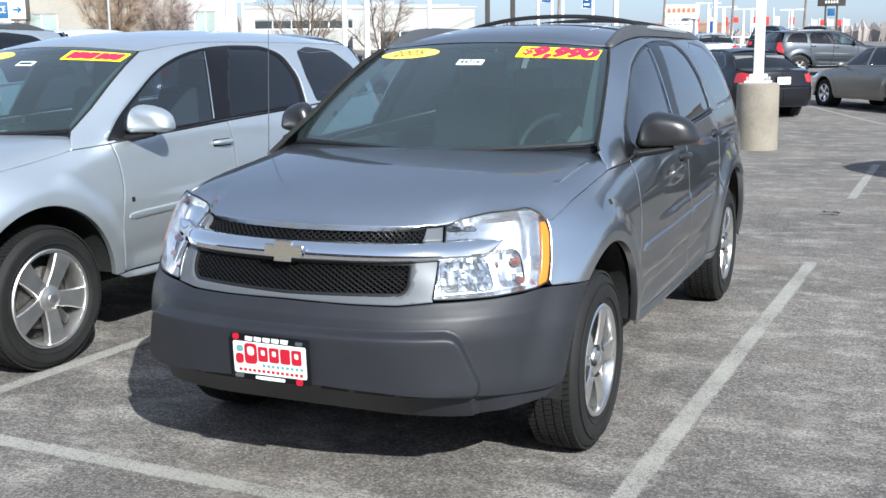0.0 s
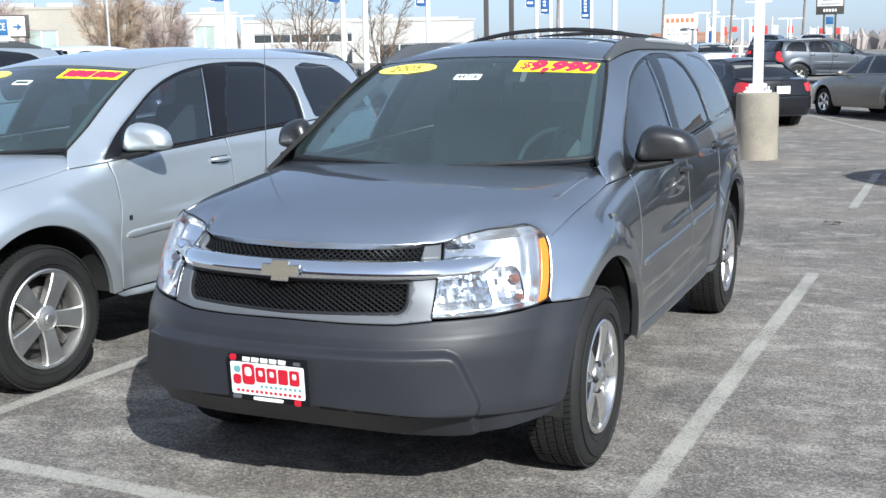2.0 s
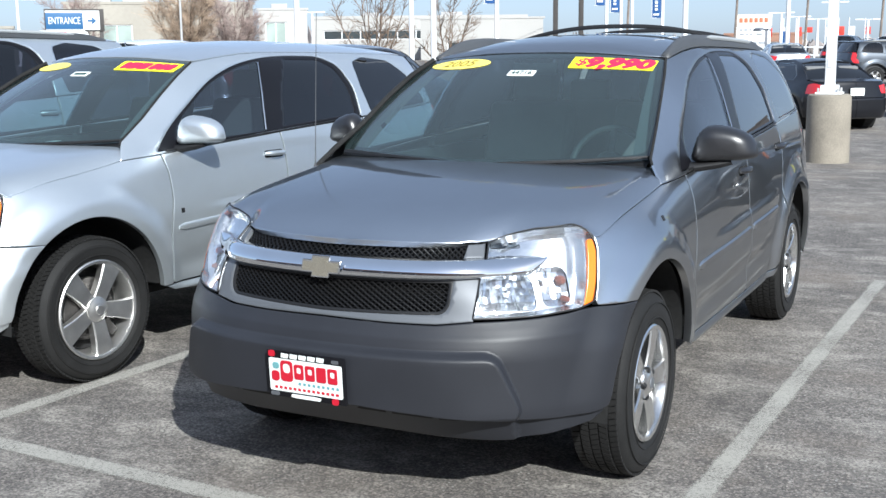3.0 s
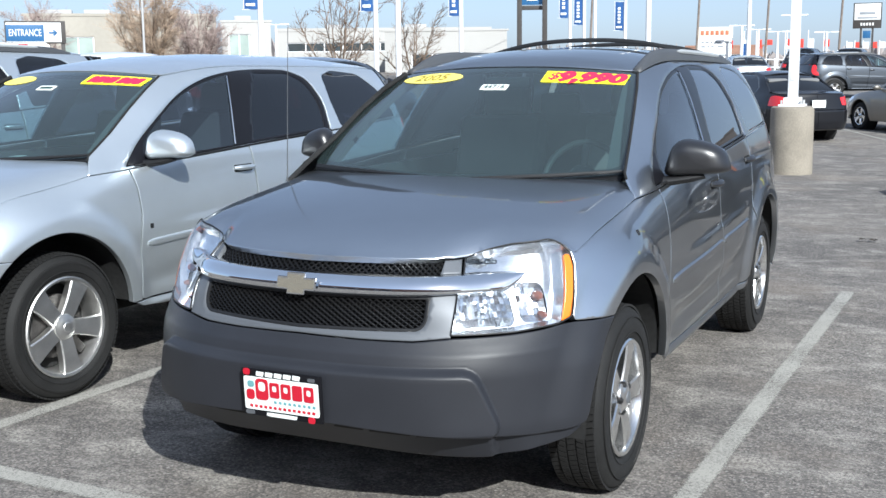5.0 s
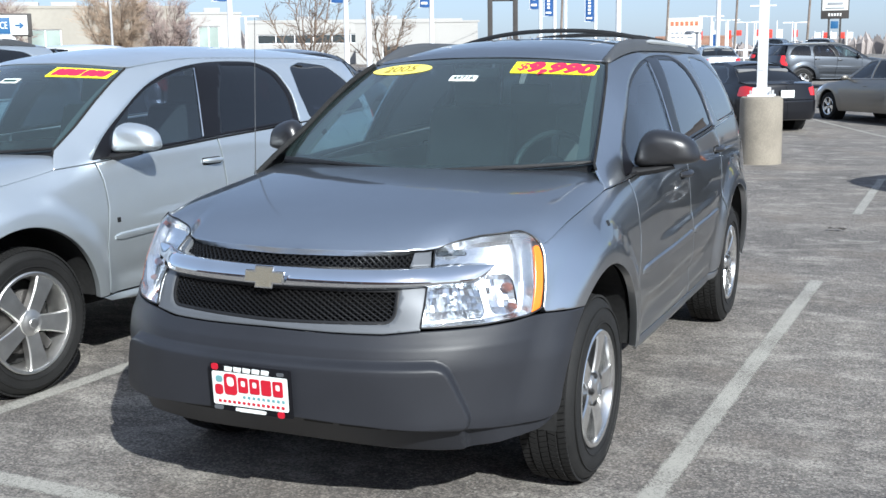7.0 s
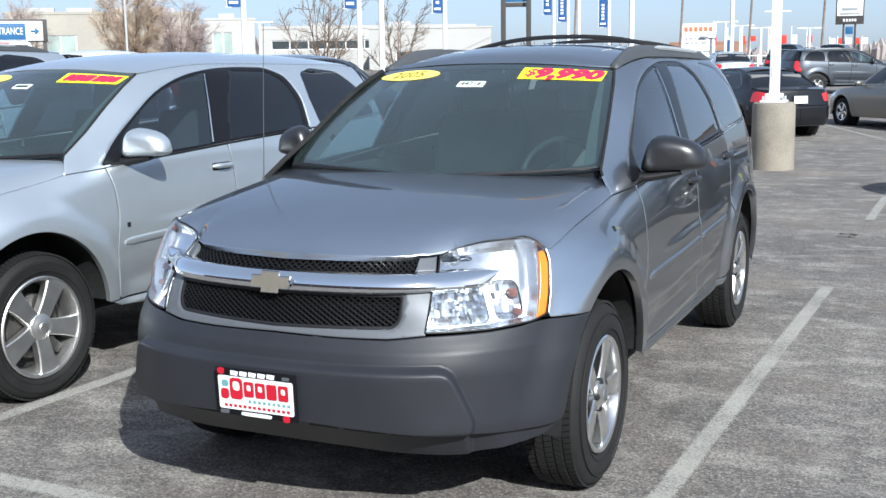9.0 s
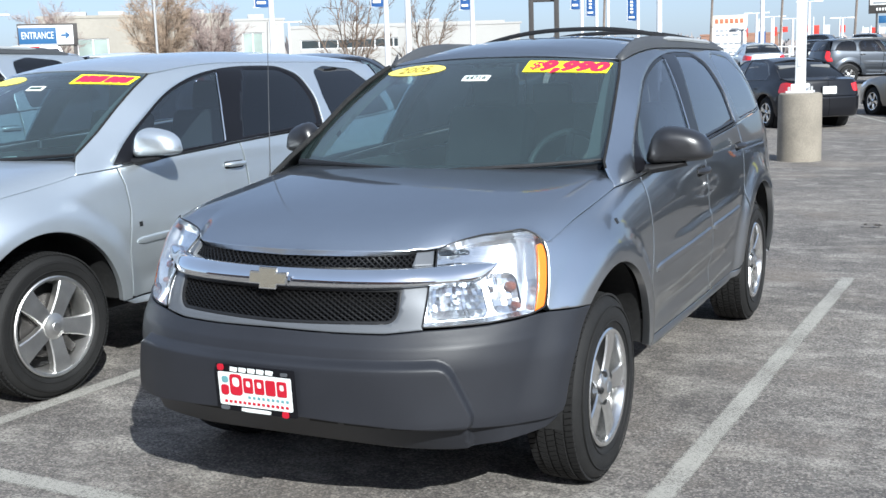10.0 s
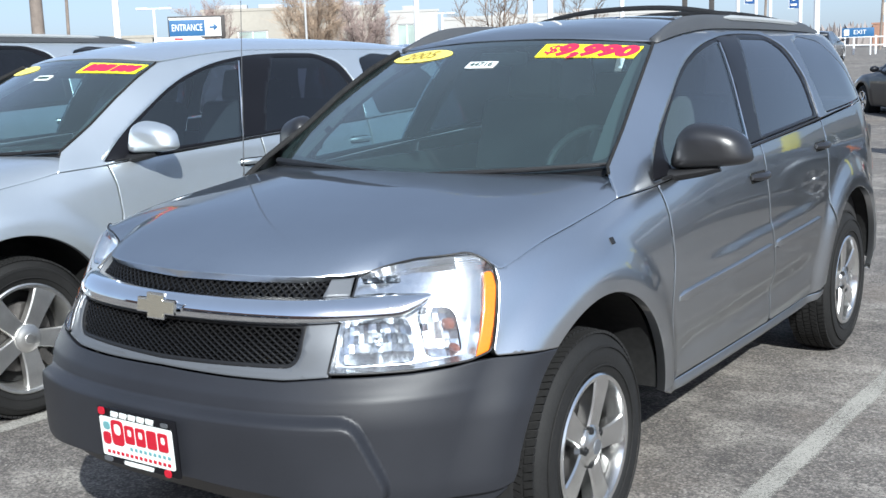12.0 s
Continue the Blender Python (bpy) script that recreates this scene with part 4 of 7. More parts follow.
        # side mouldings, with a pale upper edge
        for dd, a, b, za, zb in ((d, 2.17, 3.12, .700, .735), (e, 3.16, 3.83, .737, .752)):
            for nm, off, hz, mt in (("moulding", .012, .020, paint),):
                sl = np.linspace(a, b, 24) * side
                zc = np.linspace(za, zb, 24)
                verts, faces = [], []
                for i in range(24):
                    en = .5 if i in (0, 23) else 1
                    for u, out in ((-1, -.002), (-.8, .010), (0, .013), (.7, .011), (1, .002), (1, -.004)):
                        verts.append(P(np.array([sl[i]]), np.array([zc[i] + u * hz * en]), -out * en)[0])
                for i in range(23):
                    for j in range(5):
                        faces.append((6 * i + j, 6 * i + j + 1, 6 * i + 7 + j, 6 * i + 6 + j))
                faces += [(0, 1, 2, 3, 4, 5), tuple(6 * 23 + q for q in (5, 4, 3, 2, 1, 0))]
                me = mesh_from(nm, verts, faces)
                me.set_sharp_from_angle(angle=radians(40))
                obj(nm, me, mt, dd)
        # handles with their cups
        for dd, s, z in ((d, 3.010, 1.035), (e, 3.90, 1.085)):
            cup = rounded([(s - .095, z - .026), (s + .085, z - .026), (s + .085, z + .026), (s - .095, z + .026)], .02, .02)
            skin("handle_cup", lambda a, b: P(a, b, -.001), [(side * p[0], p[1]) for p in cup], DARK if paint is PAINT_GREY else paint, dd, h=.02, depth=.004, gap=0)
            pts = [tuple(P(np.array([side * (s - .09 + .18 * t)]), np.array([z + .004]), -.004 - .026 * math.sin(math.pi * t))[0]) for t in np.linspace(0, 1, 11)]
            tube("door_handle", pts, [.010, .013] + [.0155] * 7 + [.013, .010], handle_mat or paint, dd, sides=10)
            c = P(np.array([side * (s + .10)]), np.array([z - .002]), 0)[0]
            bm = bmesh.new()
            add_lathe(bm, [(.0003, .004), (.011, .004), (.014, .0), (.014, -.01)], Matrix.Translation(Vector(c)) @ Matrix.Rotation(radians(90 * side), 4, "Y"), 16)
            if dd is d:
                part("lock", bm, SATIN, dd)
            else:
                bm.free()
    both(door)

    def quarter(side):
        o = [(4.012, 1.200), (4.012, 1.0), (3.99, .81)] + arc(2.857, .36, ARCH_R, 139, -4, 22) + [(S0 + 2.857 + .49, .42), (5.10, .42), (5.20, .62), (5.18, 1.0), (5.10, 1.26), (4.6, 1.232)]
        skin("quarter_panel", P, sided(o, side), paint, car, h=hh * 1.3, depth=.03)
        # sill: leans out as it drops, then turns under
        o = [(S0 + .70, .352), (S0 + .575, .366), (S0 + .500, .398), (2.11, .3965), (3.2, .393), (S0 + 2.385, .398), (S0 + 2.378, .372), (S0 + 2.30, .358), (3.0, .344), (2.3, .342)]

        def sill_f(q, z):
            out = .012 * ease(.398, .362, z) - .03 * ease(.360, .335, z)
            return P(q, z, .008 - out * ease(S0 + .47, S0 + .72, np.abs(q)) * ease(S0 + 2.36, S0 + 2.10, np.abs(q)))
        skin("sill", sill_f, sided(o, side), paint, car, h=.014 if fine else .03, depth=.015)
        # greenhouse: pillars and roof side, with the window openings cut through
        roofline = [(S0 + y, float(z) - .001) for y, z in zip(ROOF_YS[2:-1:2], ROOF_SIDE(ROOF_YS[2:-1:2]))]
        o = [(1.852, 1.0870), (1.925, 1.178), (2.124, 1.287), (2.318, 1.413), (2.485, 1.508), (2.640, 1.578)] + roofline[1:] + [(S0 + 3.42, 1.60), (S0 + 3.50, 1.40), (S0 + 3.56, 1.262), (4.6, 1.236), (4.0, 1.204), (3.1, 1.164), (2.3, 1.117), (2.08, 1.0965)]
        DLO = [(2.105, 1.114, .01), (2.245, 1.225), (2.395, 1.318), (2.648, 1.466), (2.925, 1.561), (3.20, 1.603), (3.50, 1.614), (3.80, 1.606, .06), (3.96, 1.545, .06), (4.025, 1.40, .05), (4.0, 1.214, .02), (3.1, 1.172), (2.3, 1.125)]
        DLO = soft(DLO)
        QUA = [(4.135, 1.226, .03), (4.115, 1.40), (4.15, 1.565, .04), (4.32, 1.598, .04), (4.62, 1.57, .05), (4.82, 1.43, .06), (4.93, 1.264, .03), (4.6, 1.245)]
        skin("cab_side", P, sided(o, side), paint, car, h=hh, depth=.008, holes=[sided(DLO, side), sided(QUA, side)], gap=.0015)
        FG = [(2.275, 1.146, .02), (2.295, 1.225), (2.425, 1.320), (2.672, 1.460), (2.945, 1.546), (3.17, 1.582, .015), (3.06, 1.38), (2.985, 1.172, .01)]
        FG = soft(FG)
        RG = [(3.17, 1.190, .015), (3.26, 1.40), (3.43, 1.587, .02), (3.78, 1.580, .05), (3.91, 1.52, .06), (3.965, 1.39, .05), (3.945, 1.228, .02)]
        RG = soft(RG)
        skin("window_frame", lambda s, z: P(s, z, .007), sided(DLO, side), GLOSS_BLACK, car, "gloss black window frame", h=.022, depth=.02, holes=[sided(FG, side), sided(RG, side)], gap=.001)
        skin("front_window", lambda s, z: P(s, z, .011), sided(FG, side), SIDE_GLASS, car, h=.05, depth=0, gap=-.003, lip=0)
        # bright strip down the rear edge of the front window
        ws = np.linspace(0, 1, 9)
        tube("window_strip", [tuple(p) for p in P(side * (3.155 - .17 * ws ** .8), 1.572 - .395 * ws, .004)], .0045, CHROME, car, "bright window strip", sides=6)
        skin("rear_window", lambda s, z: P(s, z, .011), sided(RG, side), PRIVACY, car, h=.05, depth=0, gap=-.003, lip=0)
        skin("quarter_window", lambda s, z: P(s, z, .004), sided(QUA, side), PRIVACY, car, h=.05, depth=.006, gap=.001)
        # seal along the windscreen's edge
        edge_s, edge_z = np.array([1.905, 1.925, 2.124, 2.318, 2.485, 2.640]), np.array([1.158, 1.179, 1.288, 1.414, 1.509, 1.579])
        if side < 0:
            edge_s, edge_z = np.append((1.853, 1.875), edge_s), np.append((1.096, 1.124), edge_z)
        tube("screen_seal", [tuple(p) for p in P(edge_s * side, edge_z, .001)], .006 if side > 0 else .012, DARK, car, sides=8)
        # belt seal
        sl = np.linspace(2.16, 3.99, 30)
        zl = 1.108 + (sl - 2.16) * (1.203 - 1.108) / 1.83
        tube("belt_seal", [tuple(p) for p in P(sl * side, zl + .006, -.001)], .006, PLASTIC_BLACK, car, sides=6)
        # tail lamp
        skin("tail_lamp", lambda s, z: P(s, z, -.003), sided([(5.02, .86), (5.22, .86), (5.34, 1.02), (5.30, 1.24), (5.14, 1.24)], side), RED_LENS, car, h=.03, r=.02, depth=.03)
    both(quarter)

    # hood, windscreen, roof
    xs = np.linspace(0, HOOD_SIDE, 18)
    edge = [(x, float(HOOD_EDGE_Y(x))) for x in xs]
    hs = [(float(FENDER_X(y)), y) for y in np.linspace(-.36, .2, 9)] + [(float(FENDER_X(.30)) - .001, .30, .004)] + [(.808, .438, .012), (.7, .392), (.6, .345), (.4, .275), (.2, .232), (0, .218)]
    o = edge + hs
    skin("hood", hood_f, o + [(-p[0], *p[1:]) for p in o[-2:0:-1]], paint, car, "hood", h=hh, depth=.02, gap=.0006)
    sc = [(-.68, .02, .05), (.68, .02, .05), (.68, .985, .06), (-.68, .985, .06)]
    skin("windscreen", screen_f, sc, WINDSCREEN, car, "", h=.06, depth=.0, gap=0, lip=0)
    inner = [(-.650, .070, .05), (.650, .070, .05), (.650, .955, .06), (-.650, .955, .06)]
    skin("screen_border", lambda x, v: screen_f(x, v) + np.array([0, .004, -.005]), sc, GLOSS_BLACK, car, h=.03, depth=.01, gap=-.002, lip=0, holes=[inner])
    for side in (1, -1):
        skin("pillar_trim", lambda x, v: screen_f(x, v) + np.array([0, .022, -.018]), sided([(.592, .02), (.676, .02), (.676, .97), (.612, .97)], side), PILLAR_TRIM, car, "dark pillar trim", h=.04, depth=.02, gap=0, lip=0)
    fx = [(x, float(top_curve(x)[0]) + .006) for x in np.linspace(-.595, .595, 15)]
    o = fx + [(ROOF_X - .004, y) for y in (1.22, 1.6, 2.2, 2.8, 3.2)] + [(.55, 3.42, .06), (0, 3.47), (-.55, 3.42, .06)] + [(-(ROOF_X - .004), y) for y in (3.2, 2.8, 2.2, 1.6, 1.22)]
    skin("roof", roof_f, o, paint, car, h=.04 if not fine else .03, depth=.02)
    # tailgate and its glass, closing the back
    E = suv.end
    for side in (1, -1):
        skin("tailgate", P, sided([(5.21, .62), (E - .001, .62), (E - .001, 1.24), (5.32, 1.24)], side), paint, car, h=.05, depth=.02)
        skin("back_glass", lambda s, z: P(s, z, .004), sided([(5.13, 1.26), (E - .001, 1.26), (E - .001, 1.60), (5.10, 1.60)], side), PRIVACY, car, h=.06, depth=.01)
        skin("rear_bumper", lambda s, z: P(s, z, -.012), sided([(5.07, .36), (E - .001, .36), (E - .001, .615), (5.07, .615)], side), bumper_paint, car, h=.05, depth=.03)

    # cowl tray and wipers
    verts, faces = [], []
    for i, x in enumerate(np.linspace(-.735, .735, 33)):
        yb, zb = base_curve(np.array(x * .95))
        verts += [(x, float(yb) - .055, float(zb) - .035), (x, float(yb) + .0, float(zb) - .012), (x, float(yb) + .05, float(zb) + .012)]
    for i in range(32):
        for j in range(2):
            faces.append((3 * i + j, 3 * i + j + 1, 3 * i + 4 + j, 3 * i + 3 + j))
    obj("cowl", mesh_from("cowl", verts, faces), PLASTIC_BLACK, car)
    for x0, x1 in ((-.62, -.05), (.02, .66)):
        arm = [Vector(screen_f(np.array([x]), np.array([v]))[0]) + Vector((0, -.010, .014)) for x, v in ((x0, -.01), (x0 + .15, .012), (x0 + .40, .022), (x1, .018))]
        tube("wiper", [tuple(p) for p in arm], [.015, .011, .008, .005], PLASTIC_BLACK, car, sides=6)
        bl = [Vector(screen_f(np.array([x]), np.array([.016 + .008 * math.sin(3 * (x - x0))]))[0]) + Vector((0, -.004, .006)) for x in np.linspace(x0 + .08, x1, 12)]
        tube("wiper_blade", [tuple(p) for p in bl], .0035, PLASTIC_BLACK, car, sides=6)

    # mirrors
    def mirror(side):
        mm = mirror_mat or MIRROR_BLACK
        unit = thing("door_mirror", "satin black door mirror on a short arm" if mm is MIRROR_BLACK else "silver door mirror on a black arm", "")
        unit.parent = car
        verts, faces = [], []
        nu, nv = 28, 17
        cx, cy, cz = (.972, .735, 1.205) if side > 0 else (.925, .745, 1.228)
        for j in range(nv):
            t = math.pi * j / (nv - 1)
            for i in range(nu):
                a = 2 * math.pi * i / nu
                # superellipse in the picture plane, blunt front, flat back
                ca, sa = math.cos(a), math.sin(a)
                ex = math.copysign(abs(ca) ** (.58 if sa > 0 else .42), ca) * math.sin(t) ** .52
                ez = math.copysign(abs(sa) ** (.62 if sa > 0 else .45), sa) * math.sin(t) ** .52
                ey = -math.cos(t)
                w = (.128 if side > 0 else .104) - .020 * ez
                x = cx + ex * w + .006 * ez
                z = cz + ez * (.088 if ez > 0 else .062) * (1 - (.20 * ex + .12 * ex * ex if ez > 0 else .28 * ex)) - .004 * ex
                y = cy + (ey * .085 if ey < 0 else ey * .045) + .05 * (ex * .5 + .5)
                verts.append((side * x, y, z))
        for j in range(nv - 1):
            for i in range(nu):
                q = (j * nu + i, j * nu + (i + 1) % nu, (j + 1) * nu + (i + 1) % nu, (j + 1) * nu + i)
                faces.append(q if side > 0 else q[::-1])
        obj("shell", mesh_from("shell", verts, faces), mm, unit)
        bm = bmesh.new()
        add_tube(bm, [(side * .80, .70, 1.105), (side * .87, .715, 1.118), (side * .94, .73, 1.136), (side * 1.00, .745, 1.156)], [.040, .034, .030, .022], 12)
        for v in bm.verts:
            v.co.z = 1.125 + (v.co.z - 1.125) * .62
        part("arm", bm, PLASTIC_BLACK, unit)
        g = [(cx - .10, cz - .06), (cx + .10, cz - .055), (cx + .11, cz + .055), (cx - .09, cz + .065)]
        skin("mirror_glass", lambda a, b: np.stack([a, 0 * a + cy + .062, b], -1), sided(g, side), CHROME, unit, h=.03, r=.03, depth=.01, flip=True)
    both(mirror)

    # wheels and their dark wells
    fit_wheels(car, wheel(wheel_style, wheel_r, rim_r), .902, wheel_r, (0, 2.857))
    for y in (0, 2.857):
        for side in (1, -1):
            bm = bmesh.new()
            pts = [(ARCH_R + .012) * np.array((math.cos(a), math.sin(a))) for a in np.linspace(.11, math.pi + .05, 28)]
            rows = [[bm.verts.new((side * x, y + p[0], .36 + p[1])) for p in pts] for x in (.90 if y else .885, .60)]
            for i in range(27):
                bm.faces.new((rows[0][i], rows[0][i + 1], rows[1][i + 1], rows[1][i]))
            c = bm.verts.new((side * .60, y, .30))
            for i in range(27):
                bm.faces.new((rows[1][i], rows[1][i + 1], c))
            part("wheel_well", bm, DARK, car)
    # underside
    for nm, sz, at in (("underbody", (1.10, 4.0, .10), (0, 1.68, .33)), ("floor_pan", (1.52, 1.72, .08), (0, 1.43, .42)), ("spare_wheel_tray", (1.5, .50, .12), (0, 3.55, .42)), ("front_undertray", (1.0, .34, .08), (0, -.48, .41))):
        box(nm, sz, at, DARK, car, bevel=.02)

    # cabin
    bm = bmesh.new()
    rows = []
    for x in np.linspace(-.74, .74, 25):
        q = abs(x) / .74
        hood = .035 * math.exp(-((x - .37) / .16) ** 2)
        pr = [(.30 + .16 * q * q, 1.115), (.48 + .10 * q * q, 1.120), (.66, 1.105 + hood), (.80, 1.06 + hood), (.84, .98), (.82, .80), (.70, .60)]
        rows.append([bm.verts.new((x, a, b)) for a, b in pr])
    for r0, r1 in zip(rows, rows[1:]):
        for k in range(6):
            bm.faces.new((r0[k], r0[k + 1], r1[k + 1], r1[k]))
    part("dashboard", bm, TRIM_DARK, car)
    bm = bmesh.new()
    add_box(bm, (1.60, 2.95, .05), (0, 2.0, .42))
    for side in (1, -1):
        add_box(bm, (.05, 2.9, .62), (side * .80, 2.1, .80), .02)
    add_box(bm, (.26, 1.0, .30), (0, 1.15, .62), .04)
    part("cabin_floor", bm, TRIM_DARK, car)
    skin("headliner", lambda x, y: roof_f(x, y) - np.array([0, 0, .03]), [(-.56, 1.06), (.56, 1.06), (.56, 3.3), (-.56, 3.3)], HEADLINER, car, h=.12, depth=0)
    for sx in (.37, -.37):
        seat = thing("front_seat", "", "")
        seat.parent = car
        bm = bmesh.new()
        add_box(bm, (.50, .50, .16), (sx, 1.42, .70), .06, segments=3)
        part("seat", bm, CLOTH, seat)
        bm = bmesh.new()
        add_box(bm, (.50, .15, .64), (sx, 1.76, 1.03), .065, Matrix.Rotation(radians(-17), 4, "X"), 3)
        part("backrest", bm, CLOTH, seat)
        bm = bmesh.new()
        add_box(bm, (.26, .10, .19), (sx, 1.885, 1.43), .045, Matrix.Rotation(radians(-14), 4, "X"), 3)
        part("headrest", bm, CLOTH, seat)
        for dx in (-.05, .05):
            tube("headrest_post", [(sx + dx, 1.85, 1.30), (sx + dx, 1.88, 1.38)], .006, CHROME, seat, sides=6)
    bm = bmesh.new()
    add_box(bm, (1.3, .48, .18), (0, 2.45, .72), .05)
    add_box(bm, (1.3, .15, .60), (0, 2.80, 1.02), .05, Matrix.Rotation(radians(-18), 4, "X"))
    for x in (-.42, .42):
        add_box(bm, (.26, .09, .16), (x, 2.92, 1.36), .035)
    part("rear_bench", bm, CLOTH, car)
    # steering wheel
    sw = thing("steering_wheel", "", "")
    sw.parent = car
    mt = Matrix.Translation((.37, .99, 1.085)) @ Matrix.Rotation(radians(64), 4, "X")
    bm = bmesh.new()
    add_lathe(bm, [(.186 + .015 * math.cos(a), .015 * math.sin(a)) for a in np.linspace(0, 2 * math.pi, 11)[:-1]], mt, 40, close=True)
    part("wheel_rim", bm, TRIM_DARK, sw)
    bm = bmesh.new()
    add_lathe(bm, [(.0005, .02), (.06, .016), (.075, 0), (.07, -.04)], mt, 24)
    for a in (0, 120, 240):
        add_box(bm, (.12, .035, .015), turn=mt @ Matrix.Rotation(radians(a + 90), 4, "Z") @ Matrix.Translation((.12, 0, 0)), bevel=.005)
    part("hub", bm, TRIM_DARK, sw)
    # inside mirror
    box("inside_mirror", (.22, .022, .055), (0, .985, 1.535), PLASTIC_BLACK, car, bevel=.012)

    # roof rails and cross bars
    if rails:
        rm = rail_mat or RAIL_GREY
        for side in (1, -1):
            rail = thing("roof_rail", "", "")
            rail.parent = car
            ys = np.linspace(1.12, 3.22, 43)
            verts, faces = [], []
            for y in ys:
                t = (y - 1.12) / 2.10
                e = min(1, t / .16, (1 - t) / .13)
                e = math.sin(max(e, 0) * math.pi / 2)
                x = .590 + .012 * (1 - e) - .02 * abs(t - .5)
                z = float(roof_f(np.array(x - .02), np.array(y))[2])
                hgt = .004 + .048 * e * (1 - .35 * t)
                for dx, hz in ((-.022, -.012), (-.018, hgt * .70), (-.008, hgt), (.006, hgt), (.016, hgt * .62), (.021, -.012)):
                    verts.append((side * (x + dx), y, z + hz))
            for i in range(42):
                for j in range(5):
                    q = (6 * i + j, 6 * i + j + 1, 6 * i + 7 + j, 6 * i + 6 + j)
                    faces.append(q if side < 0 else q[::-1])
            faces += [(5, 4, 3, 2, 1, 0) if side < 0 else (0, 1, 2, 3, 4, 5)]
            me = mesh_from("rail", verts, faces)
            obj("rail", me, rm, rail)
            # pale insert along the middle of the rail's outer face
            pts = []
            for y in np.linspace(1.85, 2.90, 14):
                x = .590 - .02 * abs((y - 1.12) / 2.10 - .5)
                z = float(roof_f(np.array(x - .02), np.array(y))[2])
                pts.append((side * (x + .012), y, z + .040 - .015 * (y - 1.12) / 2.10))
            tube("rail_insert", pts, [.004] + [.013] * 12 + [.004], RAIL_PALE, rail, "pale grey insert", sides=8)
        for y in (2.15, 2.80):
            zc = float(roof_f(np.array(0.0), np.array(y))[2]) + .040
            pts = [(x, y, zc - .072 * (abs(x) / .56) ** 2.4) for x in np.linspace(-.56, .56, 21)]
            bm = bmesh.new()
            add_tube(bm, pts, .0125, 10)
            part("cross_bar", bm, PLASTIC_BLACK, car)
    return car


# ---- ground ----

def ground_z(x, y):
    """The lot is level near the cars and climbs a little behind them."""
    v = np.maximum(-.55 * np.asarray(x, float) + .35 * np.asarray(y, float) - 8, 0)
    r = .055 * v * v / (v + 6)
    return 1.3 * np.tanh(r / 1.3)


def ground():
    xs = np.concatenate([-np.geomspace(40, 2500, 14)[::-1], np.linspace(-38, 20, 59), np.geomspace(22, 2500, 14)])
    ys = np.concatenate([-np.geomspace(15, 2500, 12)[::-1], np.linspace(-14, 60, 75), np.geomspace(62, 2500, 14)])
    X, Y = np.meshgrid(xs, ys)
    Z = ground_z(X, Y)
    n, k = X.shape
    verts = np.stack([X.ravel(), Y.ravel(), Z.ravel()], 1)
    faces = [(i * k + j, i * k + j + 1, (i + 1) * k + j + 1, (i + 1) * k + j) for i in range(n - 1) for j in range(k - 1)]
    tagged(obj("ground", mesh_from("ground", verts, faces), ASPHALT), "weathered grey asphalt of a car lot", "ground", kind="structure")


ground()


def lane_line(name, a, b, width, label="worn white parking line on grey asphalt"):
    """A painted line between two places, a thin slab with ragged edges, on the ground."""
    a, b = np.array(a, float), np.array(b, float)
    d = b - a
    l = np.hypot(*d)
    d /= l
    s = np.array((-d[1], d[0]))
    n = max(2, int(l / .05))
    rng = np.random.default_rng(int(l * 1000) % 977)
    verts, faces, across = [], [], []
    k = 7
    for i in range(n + 1):
        c = a + d * l * i / n
        for j in range(k):
            u = 2 * j / (k - 1) - 1
            p = c + s * u * (width * .50 + rng.uniform(-.002, .002))
            verts.append((p[0], p[1], float(ground_z(p[0], p[1])) + .004))
            across.append(abs(u))
    faces = [(i * k + j, i * k + j + 1, (i + 1) * k + j + 1, (i + 1) * k + j)[::-1] for i in range(n) for j in range(k - 1)]
    me = mesh_from(name, verts, faces, False)
    me.attributes.new("across", "FLOAT", "POINT").data.foreach_set("value", across)
    o = obj(name, me, LINE_PAINT)
    return tagged(o, label, "marking", "parking lines", "structure")


lane_line("parking_line", (-.175, 8.46), (-.345, 3.2), .115)
lane_line("parking_line", (-3.12, 8.55), (-3.42, 3.55), .125)
lane_line("parking_line", (-6.0, 8.6), (-6.3, 3.5), .125)
lane_line("parking_line", (-8.0, 3.49), (-.6, 3.23), .125)
lane_line("parking_line", (-.10, 15.6), (-.16, 12.1), .12)
lane_line("parking_line", (-2.25, 28.2), (-.2, 22.8), .12)

lane_line("parking_line", (-.18, 10.34), (.14, 10.40), .05, "worn scrap of white paint on grey asphalt")


def leaf_litter(x, y, seed):
    """A small heap of dry curled leaves."""
    rng = random.Random(seed)
    bm = bmesh.new()
    for k in range(9):
        c = Vector((rng.uniform(-.07, .07), rng.uniform(-.03, .03), .012 + .02 * rng.random()))
        m = Matrix.Translation(c) @ Matrix.Rotation(rng.uniform(0, 6.3), 4, "Z") @ Matrix.Rotation(rng.uniform(-.5, .5), 4, "X")
        row = [[bm.verts.new(m @ Vector((.035 * a, .018 * b * (1 - abs(a)) + .001 * b, .010 * a * a))) for b in (-1, 0, 1)] for a in (-1, -.5, 0, .5, 1)]
        for r0, r1 in zip(row, row[1:]):
            for j in range(2):
                bm.faces.new((r0[j], r1[j], r1[j + 1], r0[j + 1]))
    for v in bm.verts:
        v.co.z = max(v.co.z, .001)
    o = part("leaf_litter", bm, LEAF, None)
    o.matrix_world = pose(x, y, float(ground_z(x, y)))
    return tagged(o, "small heap of dry dark leaves on asphalt", "leaves", kind="")


